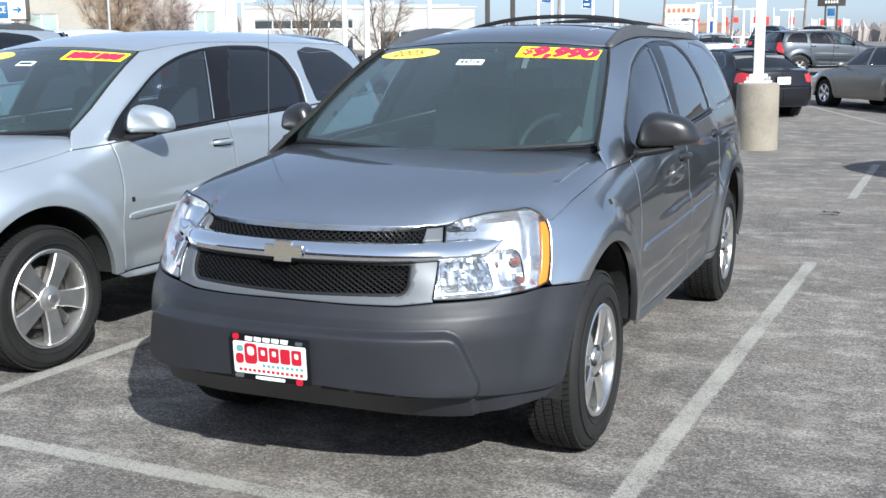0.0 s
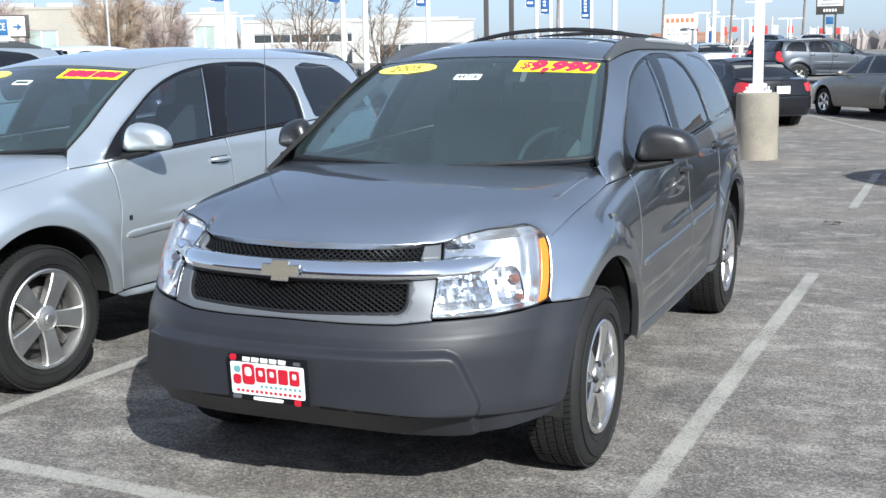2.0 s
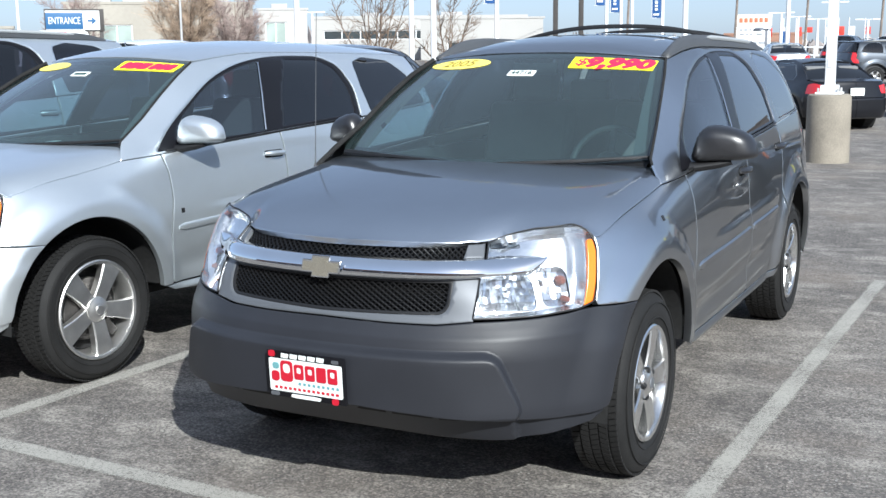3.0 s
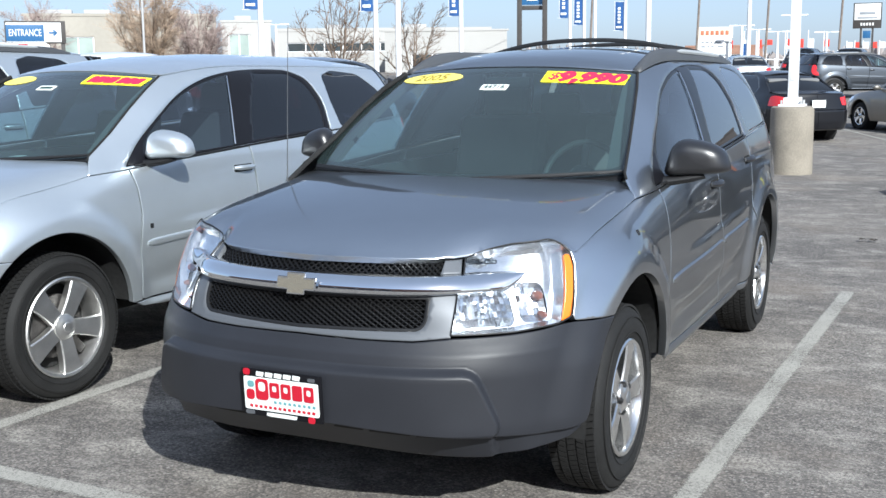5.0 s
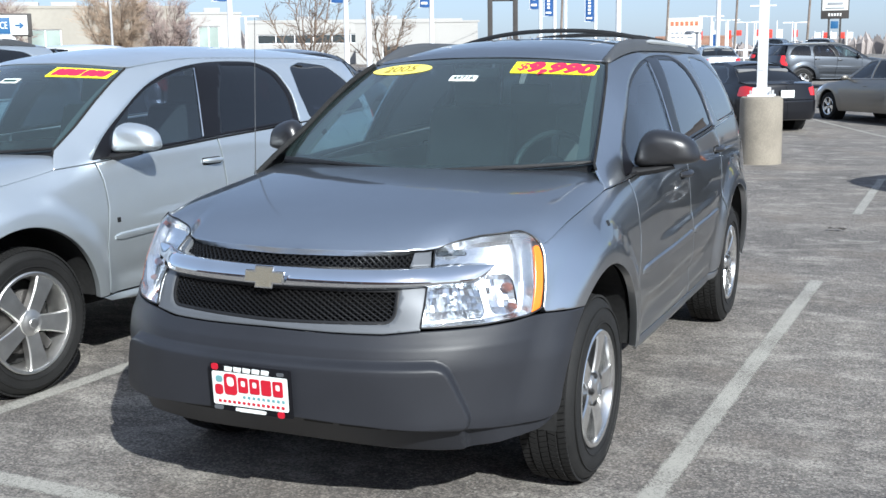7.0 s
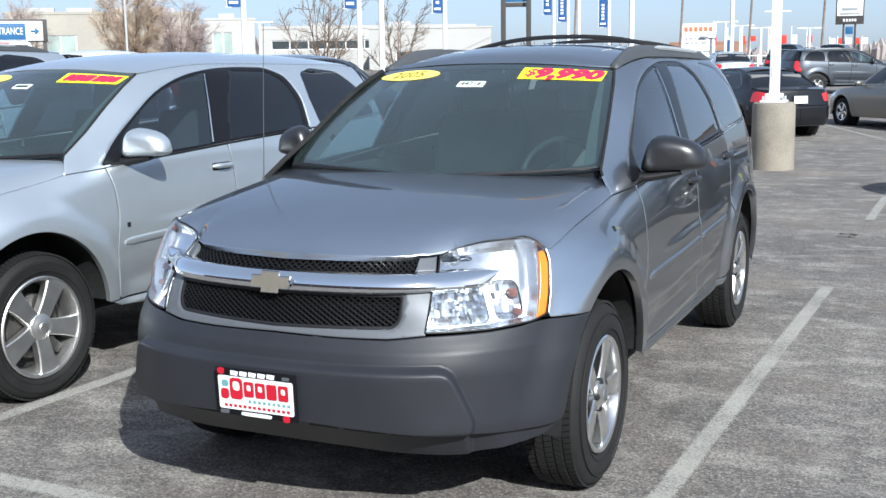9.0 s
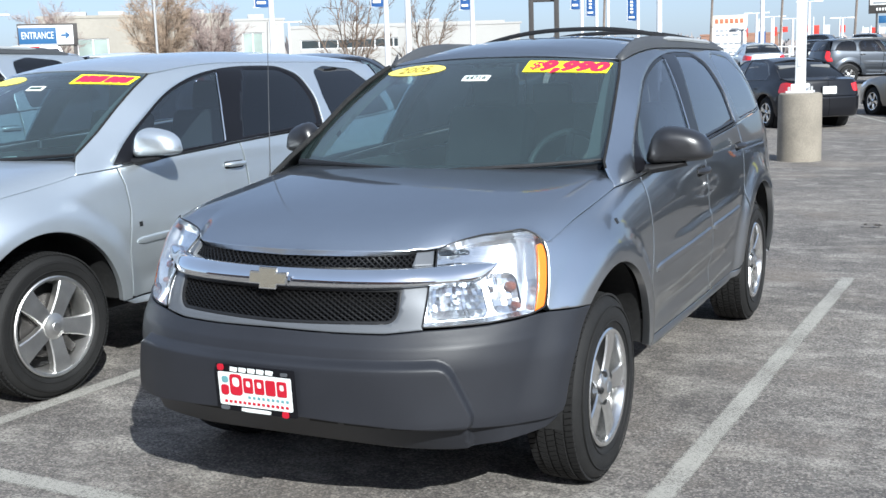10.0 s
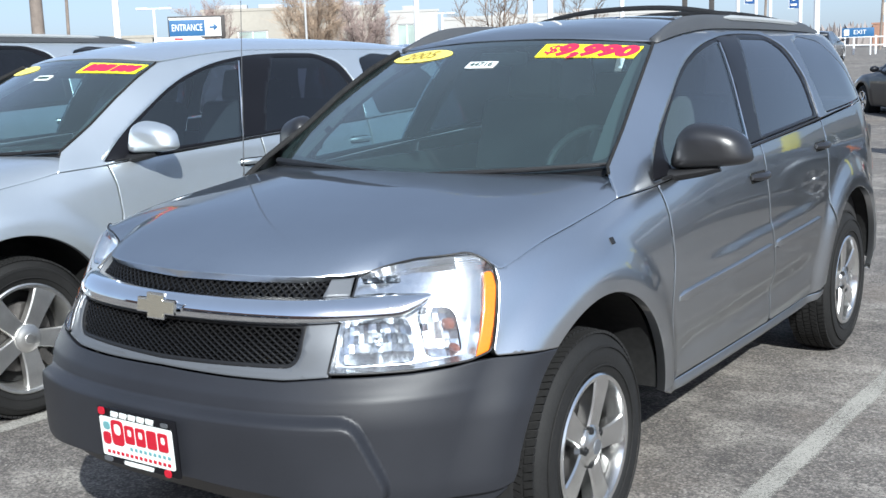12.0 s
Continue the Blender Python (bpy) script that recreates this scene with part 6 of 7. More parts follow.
WALL_WHITE = material("white_facade_panel", (0.39, 0.38, 0.36), rough=0.6, grain=0.03, stain=0.06, stain_scale=.2)
WALL_BRICK = material("brown_brick_wall", (0.30, 0.17, 0.12), rough=0.9, grain=0.15, grain_scale=8, stain=0.12, stain_scale=.4)
ROOF_DARK = material("dark_roofing", (0.14, 0.125, 0.12), rough=0.9, grain=0.1, stain=0.15, stain_scale=.3)
PANE = material("dark_window_pane", (0.045, 0.055, 0.06), rough=0.08, grain=0.1, grain_scale=.6, stain=0.2, stain_scale=.4)
PANE_GREEN = material("pale_green_window_pane", (0.30, 0.36, 0.33), rough=0.15, grain=0.08, grain_scale=.6, stain=0.2, stain_scale=.4)
BARK = material("brown_bark", (0.16, 0.115, 0.085), rough=0.95, grain=0.2, grain_scale=30, stain=0.2, island=0.35)
TWIG_TAN = material("tan_twigs", (0.34, 0.255, 0.185), rough=0.95, grain=0.15, grain_scale=8, stain=0.25, stain_scale=.8, island=0.4)
TWIG_RED = material("reddish_twigs", (0.31, 0.24, 0.215), rough=0.95, grain=0.15, grain_scale=8, stain=0.2, stain_scale=.8, island=0.4)
CABLE = material("black_cable", (0.05, 0.05, 0.055), rough=0.7, grain=0.1)


def bollard(x, y):
    z = float(ground_z(x, y))
    b = thing("pole_footing", "round cream concrete footing under a light pole", "footing", pose(x, y, z))
    bm = bmesh.new()
    add_lathe(bm, [(.0005, 0), (.315, 0), (.312, .5), (.308, .94), (.298, .975), (.27, .99), (.0005, .995)], Matrix(), 48)
    part("concrete_drum", bm, CONCRETE, b)
    p = thing("light_pole", "white square steel light pole on a concrete footing", "lamp post", pose(x, y, z + .99))
    bm = bmesh.new()
    add_box(bm, (.36, .36, .03), (0, 0, .015), .006)
    part("base_plate", bm, POLE_WHITE, p)
    box("base_cover", (.24, .24, .10), (0, 0, .08), POLE_WHITE, p, bevel=.015)
    box("shaft", (.135, .135, 7.5), (0, 0, 3.78), POLE_WHITE, p, bevel=.012)
    for sx in (-.14, .14):
        for sy in (-.14, .14):
            box("anchor_bolt", (.03, .03, .07), (sx, sy, .055), POLE_GREY, p, bevel=.006)
    box("hand_hole_cover", (.075, .01, .14), (.0, -.071, .45), POLE_WHITE, p, bevel=.006)
    return p


lp = bollard(-1.90, 17.38)
bm = bmesh.new()
add_box(bm, (.9, .5, .18), (-.55, 0, 7.5), .04)
part("lamp_head", bm, POLE_GREY, lp)


def banner_pole(x, y, h, side=None, drop=0.0, thick=.075, mat=None, head=False, label="white steel pole beside the street", bw=.55, bh=1.7):
    """A pole, and on one side of it a hanging banner between two arms."""
    z = float(ground_z(x, y))
    p = thing("banner_pole" if side else "street_pole", label, "pole", pose(x, y, z, 0, 0, math.degrees(math.atan2(-x, y))), "white poles along the street")
    bm = bmesh.new()
    add_tube(bm, [(0, 0, 0), (0, 0, h * .5), (0, 0, h)], [thick * 1.15, thick, thick * .85], 12)
    add_lathe(bm, [(thick * 2.2, 0), (thick * 2.2, .03), (thick * 1.3, .10)], Matrix(), 16)
    part("shaft", bm, mat or POLE_WHITE, p)
    if head:
        bm = bmesh.new()
        for sx in (-1, 1):
            add_box(bm, (.75, .35, .12), (sx * .75, 0, h), .03)
        add_box(bm, (1.2, .06, .06), (0, 0, h), .01)
        part("lamp_head", bm, mat or POLE_WHITE, p)
    if side:
        top = drop + bh
        for zz in (drop, top):
            tube("banner_arm", [(0, 0, zz), (side * (bw + .15), 0, zz)], .014, mat or POLE_WHITE, p, sides=6)
        c = side * (bw / 2 + .10)
        bn = skin("banner", lambda a, b: np.stack([a, -.01 + .02 * np.sin(a * 7 + b * 2), b], -1), [(c - bw / 2, drop), (c + bw / 2, drop), (c + bw / 2, top), (c - bw / 2, top)], BANNER, p, "blue cloth banner", h=.06, gap=0, depth=.004, lip=0)
        for k in range(5):
            zz = drop + .50 + k * .20
            box("white_block", (bw * .30, .006, .13), (c, -.040, zz), SIGN_WHITE, bn, bevel=.002)
        box("white_block", (bw * .62, .006, .11), (c, -.040, drop + .20), SIGN_WHITE, bn, bevel=.002)
        box("white_edge", (bw * .05, .006, bh), (c - bw * .46, -.040, drop + bh / 2), SIGN_WHITE, bn, bevel=.002)
    return p


banner_pole(-27.7, 41.4, 9, -1, 4.15 - float(ground_z(-27.7, 41.4)), .11, bw=.62)
banner_pole(-21.05, 39.6, 9, -1, 3.80 - float(ground_z(-21, 39.6)), .09, bw=.50)
banner_pole(-17.97, 35.6, 9, None, 0, .09)
banner_pole(-22.2, 50.2, 9, -1, 4.03 - float(ground_z(-22.2, 50.2)), .10, bw=.50)
banner_pole(-18.0, 54.0, 9, -1, 3.95 - float(ground_z(-18.0, 54.0)), .08, bw=.45)
banner_pole(-21.45, 66.6, 6.96 - float(ground_z(-21.5, 66.6)), -1, 4.06 - float(ground_z(-21.5, 66.6)), .10, bw=.55, head=True)
banner_pole(-19.1, 67.35, 6.5 - float(ground_z(-19.1, 67.3)), -1, 3.69 - float(ground_z(-19.1, 67.3)), .10, bw=.55, head=True)
banner_pole(-9.9, 38.76, 9.5, None, 0, .085)
banner_pole(-10.25, 59.2, 9.5, None, 0, .10)
banner_pole(-38.05, 46.05, 8.5, None, 0, .055, POLE_GREY, label="thin grey steel pole beside the street")
banner_pole(-35.3, 27.85, 9, None, 0, .22, POLE_WOOD, label="thick weathered wooden pole beside the street")
banner_pole(-33.0, 29.6, 9, None, 0, .12)
banner_pole(-56.9, 52.7, 5.4 - float(ground_z(-56.9, 52.7)), None, 0, .10, POLE_WHITE, True, "white double-headed lamp post across the street")
banner_pole(-54.9, 83.3, 5.4 - float(ground_z(-54.9, 83.3)), None, 0, .10, POLE_WHITE, True, "white double-headed lamp post across the street")
banner_pole(-27.0, 86.0, 7.5, None, 0, .12, POLE_WHITE, True, "white double-headed lamp post across the street")
for px, py, top in ((-19.52, 106.3, 5.08), (-18.43, 108.5, 4.76), (-17.05, 110.8, 4.58), (-14.58, 104.0, 5.79), (-12.9, 113.0, 4.5)):
    banner_pole(px, py, top - float(ground_z(px, py)), None, 0, .12, POLE_WHITE, True, "white double-headed lamp post in a far lot")


def facing(x, y, z=0.0):
    """A pose whose -y looks at the walk's start."""
    return pose(x, y, float(ground_z(x, y)) + z, 0, 0, math.degrees(math.atan2(-(x - .6), y)))


def entrance_sign():
    x, y = -31.2, 31.9
    s = thing("entrance_sign", "blue and white entrance sign with an arrow in a dark frame", "sign", facing(x, y))
    g = float(ground_z(x, y))
    lo, hi = 2.66 - g, 3.42 - g
    m = (lo + hi) / 2
    box("board", (2.12, .22, hi - lo + .06), (0, 0, m), SIGN_DARK, s, "dark sign box", .01)
    box("blue_face", (1.32, .02, .60), (-.36, -.12, m - .03), SIGN_BLUE, s, bevel=.003)
    box("white_face", (1.92, .014, .70), (-.06, -.112, m - .005), SIGN_WHITE, s, bevel=.003)
    words("lettering", "ENTRANCE", .36, SIGN_WHITE, pose(-.36, -.135, m - .03, 90, 0, 0), s, .004, squeeze=.62)
    bm = bmesh.new()
    for sz, at, turn in (((.26, .02, .07), (.60, -.13, m - .02), 0), ((.17, .02, .06), (.69, -.131, m + .025), 40), ((.17, .02, .06), (.69, -.131, m - .065), -40)):
        add_box(bm, sz, at, .003, Matrix.Rotation(radians(turn), 4, "Y"))
    part("arrow", bm, SIGN_BLUE, s)
    for px in (-.85, .95):
        box("post", (.14, .14, lo), (px, 0, lo / 2), SIGN_DARK, s, bevel=.01)


entrance_sign()


def frame_sign():
    x, y = -20.85, 56.2
    s = thing("dealer_sign", "tall dark twin-post sign with a blue panel", "sign", facing(x, y))
    g = float(ground_z(x, y))
    for px in (-.66, .66):
        box("post", (.26, .26, 8.5), (px, 0, 4.25), SIGN_DARK, s, bevel=.02)
    box("crossbar", (1.4, .20, .22), (0, 0, 4.62 - g), SIGN_DARK, s, bevel=.01)
    box("blue_panel", (1.08, .16, .78), (0, -.02, 5.16 - g), SIGN_BLUE, s, bevel=.01)
    box("white_block", (.7, .02, .12), (0, -.12, 5.25 - g), SIGN_WHITE, s, bevel=.002)
    box("white_block", (.55, .02, .08), (0, -.12, 5.02 - g), SIGN_WHITE, s, bevel=.002)


frame_sign()


def letter_board():
    x, y = -22.3, 107.7
    s = thing("roadside_sign", "cream sign with red blocks over a white letter board", "sign", facing(x, y))
    g = float(ground_z(x, y))
    box("cream_board", (3.3, .35, 1.05), (0, 0, 4.52 - g), SIGN_CREAM, s, bevel=.02)
    for k in range(6):
        box("red_block", (.30, .03, .40), (-1.12 + k * .45, -.19, 4.52 - g), SIGN_RUST, s, bevel=.02)
    box("white_board", (3.1, .30, 2.75), (.02, 0, 2.58 - g), SIGN_WHITE, s, bevel=.02)
    rng = random.Random(4)
    for r in range(6):
        z = 3.65 - g - r * .40
        xx = -1.2
        while xx < 1.1:
            w = rng.uniform(.15, .6)
            if r != 2:
                box("grey_bar", (min(w, 1.3 - xx), .02, .17), (xx + w / 2, -.16, z), GREY_PRINT, s, bevel=.004)
            xx += w + rng.uniform(.1, .35)
    for px in (-1.2, 1.2):
        box("post", (.25, .25, 1.4), (px, 0, .7), POLE_GREY, s, bevel=.01)


letter_board()


def pylon_sign():
    x, y = -8.2, 99.8
    s = thing("pylon_sign", "white sign board over a black strip on two posts", "sign", facing(x, y))
    g = float(ground_z(x, y))
    box("frame", (2.2, .30, 2.05), (0, 0, 5.42 - g), SIGN_DARK, s, bevel=.02)
    box("white_face", (2.0, .05, 1.30), (0, -.15, 5.72 - g), SIGN_WHITE, s, bevel=.01)
    box("grey_bar", (1.2, .03, .20), (0, -.19, 5.62 - g), GREY_PRINT, s, bevel=.01)
    box("grey_bar", (1.5, .03, .12), (0, -.19, 5.25 - g), GREY_PRINT, s, bevel=.01)
    for k in range(5):
        box("white_block", (.14, .03, .22), (-.44 + k * .22, -.17, 4.72 - g), SIGN_WHITE, s, bevel=.01)
    for px in (-.45, .45):
        box("post", (.16, .16, 4.4 - g), (px, 0, (4.4 - g) / 2), SIGN_DARK, s, bevel=.01)
    box("small_panel", (.6, .12, .6), (0, 0, 3.9 - g), SIGN_BLUE, s, bevel=.01)


pylon_sign()


def building(label, a, b, z1, deep, mat, bays, parapet=.25, units=0):
    """A flat-roofed block from a to b along its front; bays: (from, to, sill, head, panes, pane material) in metres along the front."""
    h = thing("commercial_building", label, "building")
    a3, b3 = Vector((*a, 0)), Vector((*b, 0))
    d = b3 - a3
    m = pose(a3.x, a3.y, 0, 0, 0, math.degrees(math.atan2(d.y, d.x)))
    L = d.length
    z0 = float(ground_z(*a)) - .3
    # front wall in piers, aprons and lintels round its openings
    def block(name, size, at):
        bm = bmesh.new()
        add_box(bm, size, at)
        bmesh.ops.transform(bm, matrix=m, verts=bm.verts)
        part(name, bm, mat, h)
    cuts = sorted(bays)
    x = 0.0
    for f, t, s, hd, _, _ in cuts:
        if f > x:
            block("pier", (f - x, .4, z1 - z0), ((x + f) / 2, .2, (z0 + z1) / 2))
        block("apron", (t - f, .4, s - z0), ((f + t) / 2, .2, (z0 + s) / 2))
        block("lintel", (t - f, .4, z1 - hd), ((f + t) / 2, .2, (hd + z1) / 2))
        x = t
    if x < L:
        block("pier", (L - x, .4, z1 - z0), ((x + L) / 2, .2, (z0 + z1) / 2))
    for px in (.2, L - .2):
        block("side_wall", (.4, deep - .8, z1 - z0), (px, deep / 2, (z0 + z1) / 2))
    block("back_wall", (L, .4, z1 - z0), (L / 2, deep - .2, (z0 + z1) / 2))
    bm = bmesh.new()
    add_box(bm, (L - .8, deep - .8, .3), (L / 2, deep / 2, z1 - .35))
    bmesh.ops.transform(bm, matrix=m, verts=bm.verts)
    roof = part("roof", bm, ROOF_DARK, h)
    bm = bmesh.new()
    add_box(bm, (L + .3, .5, parapet), (L / 2, .2, z1 + parapet / 2))
    bmesh.ops.transform(bm, matrix=m, verts=bm.verts)
    part("parapet", bm, mat, roof)
    rng = random.Random(len(label))
    for k in range(units):
        bm = bmesh.new()
        w = rng.uniform(1.5, 3)
        add_box(bm, (w, 1.6, .9), (L * (k + .7) / (units + .6), 3.0, z1 + .25), .04)
        bmesh.ops.transform(bm, matrix=m, verts=bm.verts)
        part("roof_unit", bm, POLE_GREY, roof)
    for f, t, s, hd, n, pm in cuts:
        w = thing("window", "", "")
        w.parent = h
        for k in range(n):
            bm = bmesh.new()
            pw = (t - f) / n
            add_box(bm, (pw - .10, .04, hd - s - .08), (f + pw * (k + .5), .16, (s + hd) / 2))
            bmesh.ops.transform(bm, matrix=m, verts=bm.verts)
            part("pane", bm, pm, w)
        bm = bmesh.new()
        for k in range(n + 1):
            add_box(bm, (.10, .12, hd - s), (min(max(f + (t - f) * k / n, f + .05), t - .05), .15, (s + hd) / 2))
        add_box(bm, (t - f, .12, .08), ((f + t) / 2, .148, s + .04))
        add_box(bm, (t - f, .12, .08), ((f + t) / 2, .148, hd - .04))
        bmesh.ops.transform(bm, matrix=m, verts=bm.verts)
        part("window_frame", bm, POLE_WHITE, w)
    return h


building("cream block building with pale windows across the street", (-78.0, 77.3), (-65.0, 88.4), 6.55, 16, WALL_CREAM, [(3.2, 6.0, 2.2, 4.7, 2, PANE_GREEN), (9.6, 10.6, 2.4, 3.4, 1, PANE)], .25, 4)
building("low white shop building with wide doors across the street", (-64.6, 88.7), (-60.9, 91.4), 6.0, 12, WALL_WHITE, [(.6, 2.6, 2.0, 4.9, 2, PANE_GREEN)], .2, 1)
building("long white building with a dark ribbon of windows", (-60.5, 91.7), (-42.5, 101.5), 5.1, 14, WALL_WHITE, [(1.0, 17.0, 3.15, 4.05, 9, PANE)], .3, 2)
building("bright white showroom with a deep fascia and glass front", (-44.5, 83.8), (-35.2, 87.9), 4.55, 14, WALL_WHITE, [(2.2, 9.2, 1.2, 2.75, 4, PANE)], .15, 0)
building("brown brick building behind the far lot", (-29.5, 127.0), (-21.5, 129.0), 3.5, 14, WALL_BRICK, [(3, 6, 1.6, 2.7, 2, PANE)], .2, 1)
building("low tan house with a dark roof across the street", (-84.0, 52.0), (-70.0, 64.0), 4.0, 9, WALL_CREAM, [(3, 5, 1.8, 3.0, 1, PANE)], .2, 0)
building("dark glass building on the other side of the lot", (9.0, 62.0), (30.0, 58.0), 6.0, 12, ROOF_DARK, [(2, 18, 1.5, 4.0, 8, PANE)], .2, 0)

y_sign = thing("leaning_sign", "tall yellow sign board leaning beside a dark building", "sign", pose(11.6, 43.0, 0, 0, -12, -15))
box("board", (1.0, .25, 3.4), (0, 0, 4.3), YELLOW, y_sign, bevel=.03)
box("post", (.3, .2, 2.7), (0, 0, 1.28), SIGN_DARK, y_sign, bevel=.02)

# added out of view: blocks the low sky so the car fronts darken
building("long brown showroom behind the walk with a glass front", (34.0, -12.5), (-36.0, -12.5), 5.6, 12, WALL_BRICK, [(6, 26, .8, 3.2, 10, PANE), (34, 62, .8, 3.2, 14, PANE)], .3, 0)


# ---- bare trees ----
def round_tree(x, y, height, width, seed, twig_mat, label, stems=11, dense=(4, 8, 4), thin=.6):
    """A low broad bare tree: stems fanning from the ground, twigs all along them."""
    rng = random.Random(seed)
    t = thing("bare_tree", label, "tree", pose(x, y, float(ground_z(x, y)) - .05))
    verts, faces = [], []

    def stick(p, q, r0, r1):
        d = (q - p).normalized()
        b = d.cross(Vector((.31, .74, .59))).normalized()
        c = d.cross(b)
        o = len(verts)
        for w, r in ((p, r0), (q, r1)):
            verts.extend([w + r * b, w - .5 * r * b + .87 * r * c, w - .5 * r * b - .87 * r * c])
        faces.extend((o + j, o + (j + 1) % 3, o + 3 + (j + 1) % 3, o + 3 + j) for j in range(3))

    def jitter(k):
        return Vector((rng.uniform(-k, k), rng.uniform(-k, k), rng.uniform(-k * .6, k)))
    trunk = bmesh.new()
    for k in range(stems):
        az = 2 * math.pi * (k + rng.random() * .7) / stems
        reach = width / 2 * rng.uniform(.25, 1.0)
        tall = height * math.sqrt(max(.15, 1 - (reach / (width / 2 + .3)) ** 2)) * rng.uniform(.86, 1.0)
        out = Vector((math.cos(az) * reach, math.sin(az) * reach, 0))
        line = [out * (u ** .75) + Vector((0, 0, tall * u ** 1.15)) + jitter(.10) * u for u in (k / 8 for k in range(9))]
        add_tube(trunk, [tuple(p) for p in line], [(.085 if dense[0] > 2 else .055) * (1 - .86 * k / 8) for k in range(9)], 6)
        for i in range(1, 8):
            for _ in range(dense[0]):
                p = line[i].lerp(line[i + 1], rng.random())
                d = (out.normalized() * .5 + Vector((0, 0, .55)) + jitter(.8)).normalized()
                l1 = height * rng.uniform(.10, .20)
                q = p + d * l1
                stick(p, q, .026 * thin, .014 * thin)
                for _ in range(dense[1]):
                    u = rng.uniform(.25, 1)
                    p2 = p.lerp(q, u)
                    q2 = p2 + (d + jitter(.8)).normalized() * l1 * rng.uniform(.4, .75)
                    stick(p2, q2, .014 * thin, .009 * thin)
                    for _ in range(dense[2]):
                        p3 = p2.lerp(q2, rng.uniform(.3, 1))
                        stick(p3, p3 + (d + jitter(1.0)).normalized() * l1 * rng.uniform(.2, .45), .009 * thin, .006 * thin)
    part("trunk", trunk, BARK, t)
    obj("crown", mesh_from("crown", verts, faces, False), twig_mat, t, "round crown of bare twigs")
    return t


round_tree(-44.25, 53.9, 5.4, 4.2, 3, TWIG_TAN, "round bare tree with tan twigs across the street", 13)
round_tree(-47.1, 61.9, 5.2, 4.4, 8, TWIG_RED, "broad bare tree with reddish twigs across the street", 13)
round_tree(-29.9, 51.8, 5.8, 4.4, 5, BARK, "bare tree with dark spreading branches", 8, (2, 4, 2), .9)
round_tree(-29.3, 59.0, 4.9, 4.6, 11, BARK, "smaller bare tree with dark branches behind the poles", 7, (2, 4, 2), .8)
round_tree(-59.6, 60.1, 5.3, 3.6, 14, TWIG_RED, "round bare tree with reddish twigs")
round_tree(-61.0, 40.0, 5.4, 5.0, 17, TWIG_RED, "low round bare tree with reddish twigs")
round_tree(-68.0, 38.0, 5.2, 5.4, 19, TWIG_RED, "round bare tree with reddish twigs by the houses")


def far_woods():
    """A low broken line of leafless woods right round the horizon."""
    rng = np.random.default_rng(9)
    n = 9000
    a = rng.uniform(-math.pi, math.pi, n)
    r = rng.uniform(230, 330, n)
    base = 4.2 + 1.4 * np.sin(a * 9) + .9 * np.sin(a * 23 + 1) + .7 * np.sin(a * 51)
    verts, faces = [], []
    for i in range(n):
        x, y = r[i] * math.sin(a[i]), r[i] * math.cos(a[i])
        h = base[i] * rng.uniform(.45, 1.15) + 1.3
        w = rng.uniform(.4, 1.2)
        o = len(verts)
        tz = float(ground_z(x, y)) - .3
        t = rng.uniform(0, 3)
        cx, cy = w * math.cos(t), w * math.sin(t)
        verts += [(x - cx * .4, y - cy * .4, tz), (x + cy * .4, y - cx * .4, tz), (x + cx * .4, y + cy * .4, tz), (x - cx, y - cy, tz + h * .6), (x + cy, y - cx, tz + h * .66), (x + cx, y + cy, tz + h * .55), (x + rng.uniform(-.5, .5), y, tz + h)]
        faces += [(o, o + 1, o + 4, o + 3), (o + 1, o + 2, o + 5, o + 4), (o + 2, o, o + 3, o + 5), (o + 3, o + 4, o + 6), (o + 4, o + 5, o + 6), (o + 5, o + 3, o + 6)]
    w = obj("far_woods", mesh_from("far_woods", verts, faces, False), material("distant_bare_woods", (0.30, 0.265, 0.25), rough=1.0, grain=0.1, grain_scale=.2, stain=0.15, stain_scale=.02, island=0.25))
    tagged(w, "distant line of leafless brown woods", "woods", kind="stuff")


far_woods()

# ---- far lot: red banners, lamp heads, rails ----
rng = random.Random(21)
for k in range(11):
    x, y = -23.6 + k * .98 + rng.uniform(-.2, .2), 116.0 + rng.uniform(-2, 4)
    g = float(ground_z(x, y))
    f = thing("banner_stand", "red and white banner on a thin pole in a far lot", "banner", facing(x, y), "red banners in the far lot")
    tube("mast", [(0, 0, 0), (0, 0, 3.6)], .05, POLE_WHITE, f, sides=6)
    hgt = rng.uniform(.5, .95)
    box("cloth", (.50, .03, hgt), (.30, 0, 3.95 - g - hgt / 2), RED_PRINT if k % 3 else SIGN_WHITE, f, bevel=.01)
for k in range(5):
    x, y = -11.6 + k * .75, 118.0
    g = float(ground_z(x, y))
    f = thing("banner_stand", "red and white banner on a thin pole in a far lot", "banner", facing(x, y), "red banners in the far lot")
    tube("mast", [(0, 0, 0), (0, 0, 2.6)], .05, POLE_WHITE, f, sides=6)
    box("cloth", (.5, .03, .6), (.30, 0, 3.3 - g), RED_PRINT if k % 2 else SIGN_WHITE, f, bevel=.01)
f = thing("banner_stand", "tall blue banner on a thin pole in a far lot", "banner", facing(-19.76, 108.3))
tube("mast", [(0, 0, 0), (0, 0, 2.4)], .04, POLE_WHITE, f, sides=6)
box("cloth", (.65, .03, 1.7), (.36, 0, 1.45), BANNER, f, bevel=.01)


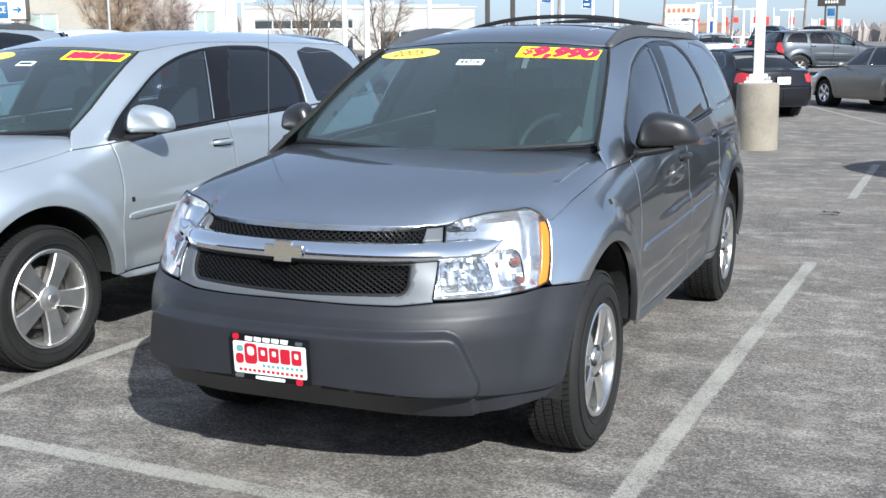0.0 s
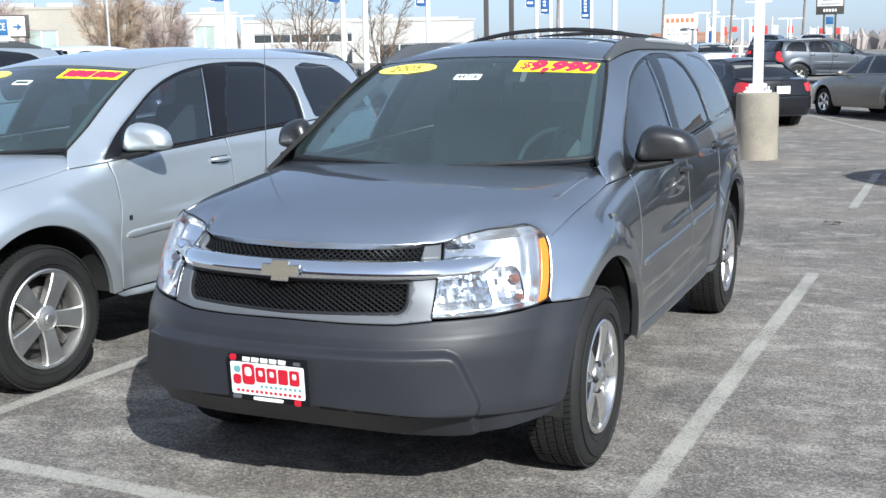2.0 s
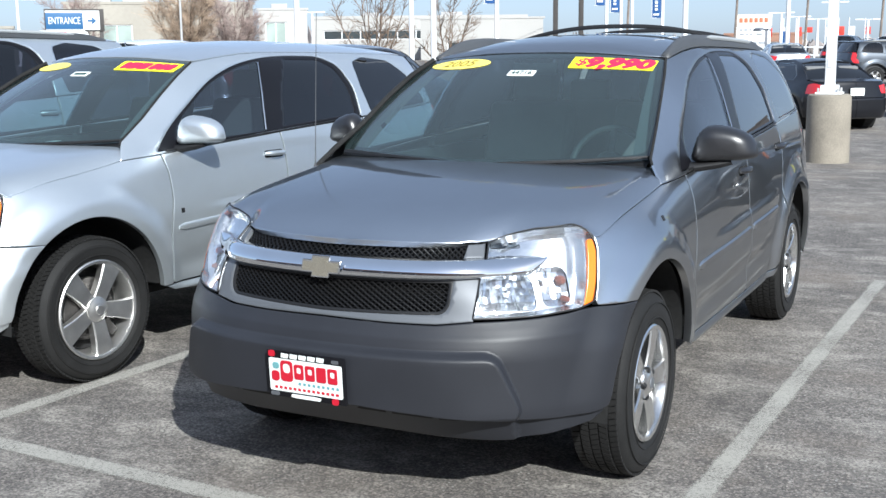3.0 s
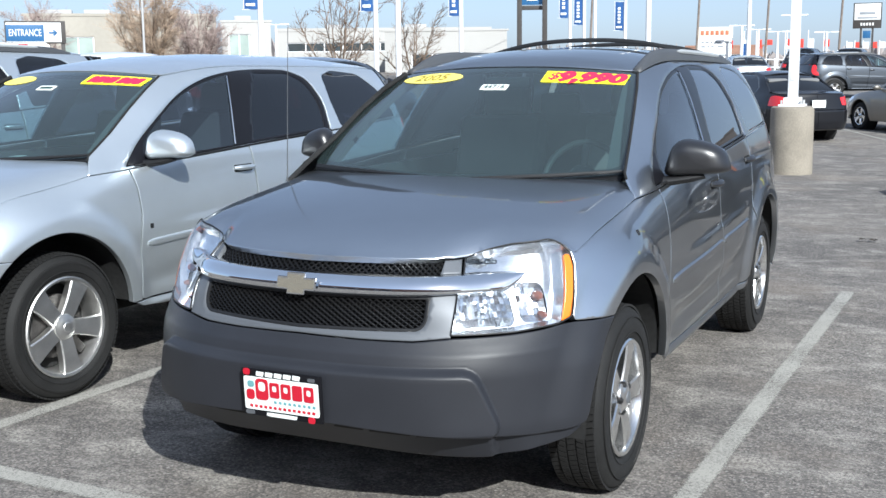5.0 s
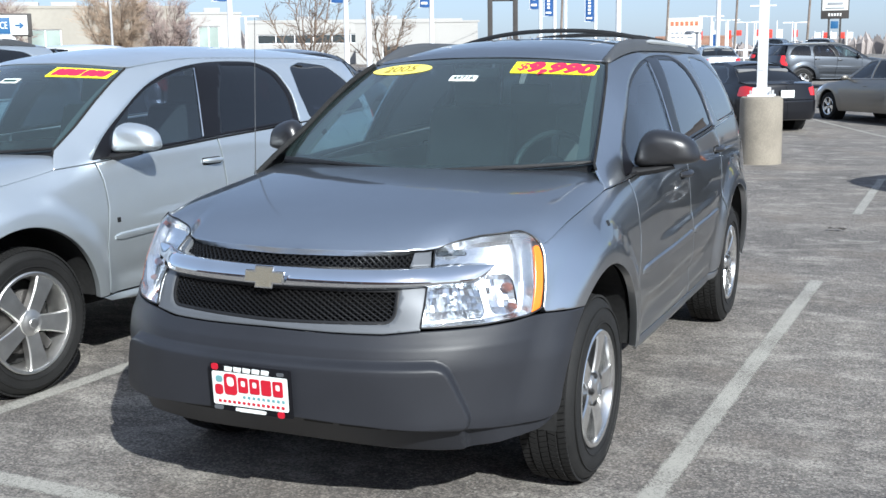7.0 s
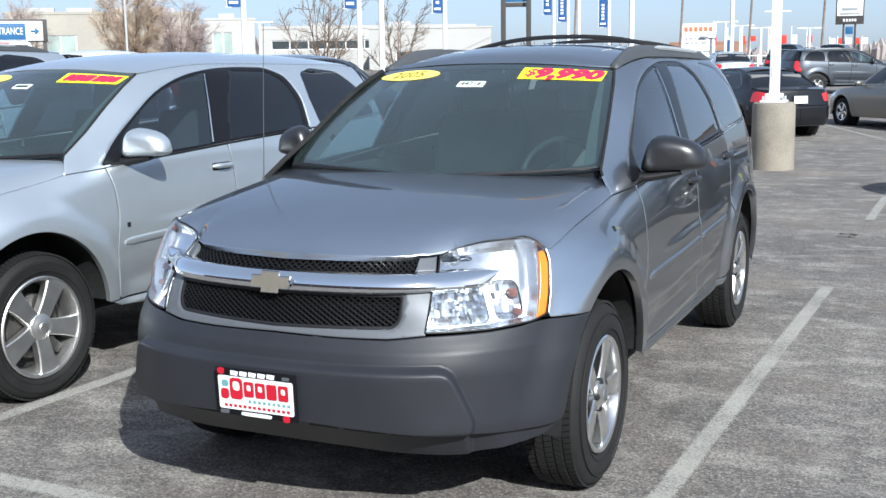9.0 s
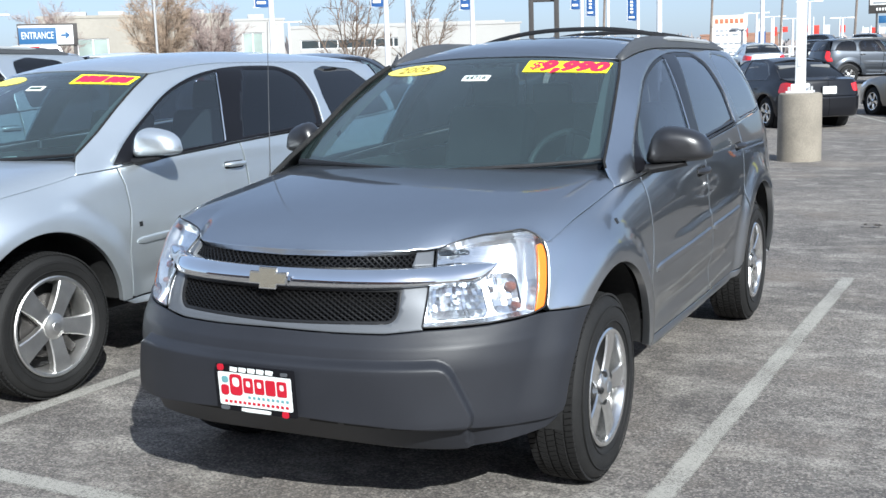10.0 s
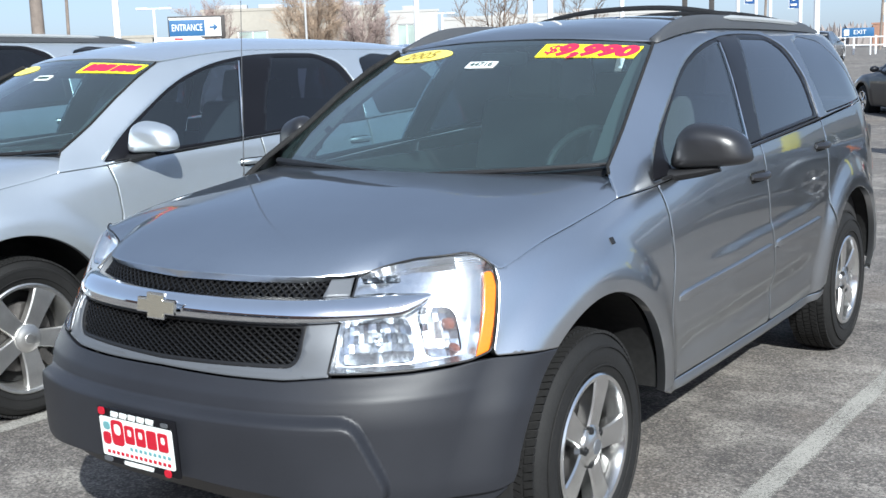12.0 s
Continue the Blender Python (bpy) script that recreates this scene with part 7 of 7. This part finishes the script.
def exit_sign():
    x, y = -16.3, 69.1
    s = thing("exit_sign", "small blue exit sign on posts", "sign", facing(x, y))
    g = float(ground_z(x, y))
    box("board", (1.75, .12, .50), (0, 0, 2.20 - g), SIGN_BLUE, s, bevel=.01)
    words("lettering", "EXIT", .34, SIGN_WHITE, pose(.10, -.07, 2.20 - g, 90, 0, 0), s, .004)
    box("white_block", (.28, .02, .34), (-.62, -.06, 2.20 - g), SIGN_WHITE, s, bevel=.005)
    for px in (-.7, .7):
        box("post", (.07, .07, 2.0 - g), (px, 0, (2.0 - g) / 2), POLE_WHITE, s, bevel=.005)


exit_sign()


def white_fence(a, b, n):
    f = thing("white_fence", "white railing fence at the edge of the lot", "fence")
    for k in range(n + 1):
        x, y = a[0] + (b[0] - a[0]) * k / n, a[1] + (b[1] - a[1]) * k / n
        box("post", (.09, .09, 1.1), (x, y, float(ground_z(x, y)) + .55), POLE_WHITE, f, bevel=.01)
    for h in (.55, 1.02):
        p, q = (*a, float(ground_z(*a)) + h), (*b, float(ground_z(*b)) + h)
        tube("rail", [p, q], .04, POLE_WHITE, f, sides=6)


white_fence((-20.5, 70.0), (-8.5, 72.0), 10)


def utility_line():
    """Wooden poles behind the street and the wires they carry."""
    tops = []
    for x, y, h in ((-70.0, 20.0, 9.5), (-52.0, 42.0, 9.5), (-25.8, 81.0, 10.5), (-19.5, 87.9, 11.0), (-15.3, 93.8, 12.0), (-9.8, 94.6, 12.0)):
        z = float(ground_z(x, y))
        p = thing("utility_pole", "weathered wooden utility pole with a crossarm", "pole", pose(x, y, z), "wooden utility poles")
        tube("shaft", [(0, 0, 0), (.035 * h, 0, h)], [.10, .07], POLE_WOOD, p, sides=8)
        box("crossarm", (1.8, .10, .12), (.035 * h, -.12, h - .6), POLE_WOOD, p, bevel=.01)
        tops.append(Vector((x, y, z + h - .5)))
    for k, off in enumerate((-.8, .0, .8)):
        w = thing("overhead_wire", "black overhead wire between utility poles", "wire", group="overhead wires")
        for a, b in zip(tops, tops[1:]):
            pts = []
            for i in range(13):
                t = i / 12
                q = a.lerp(b, t)
                q.z -= 1.6 * 4 * t * (1 - t) * .5 + k * .35
                pts.append(tuple(q + Vector((off, 0, 0))))
            tube("span", pts, .018, CABLE, w, sides=5)


utility_line()
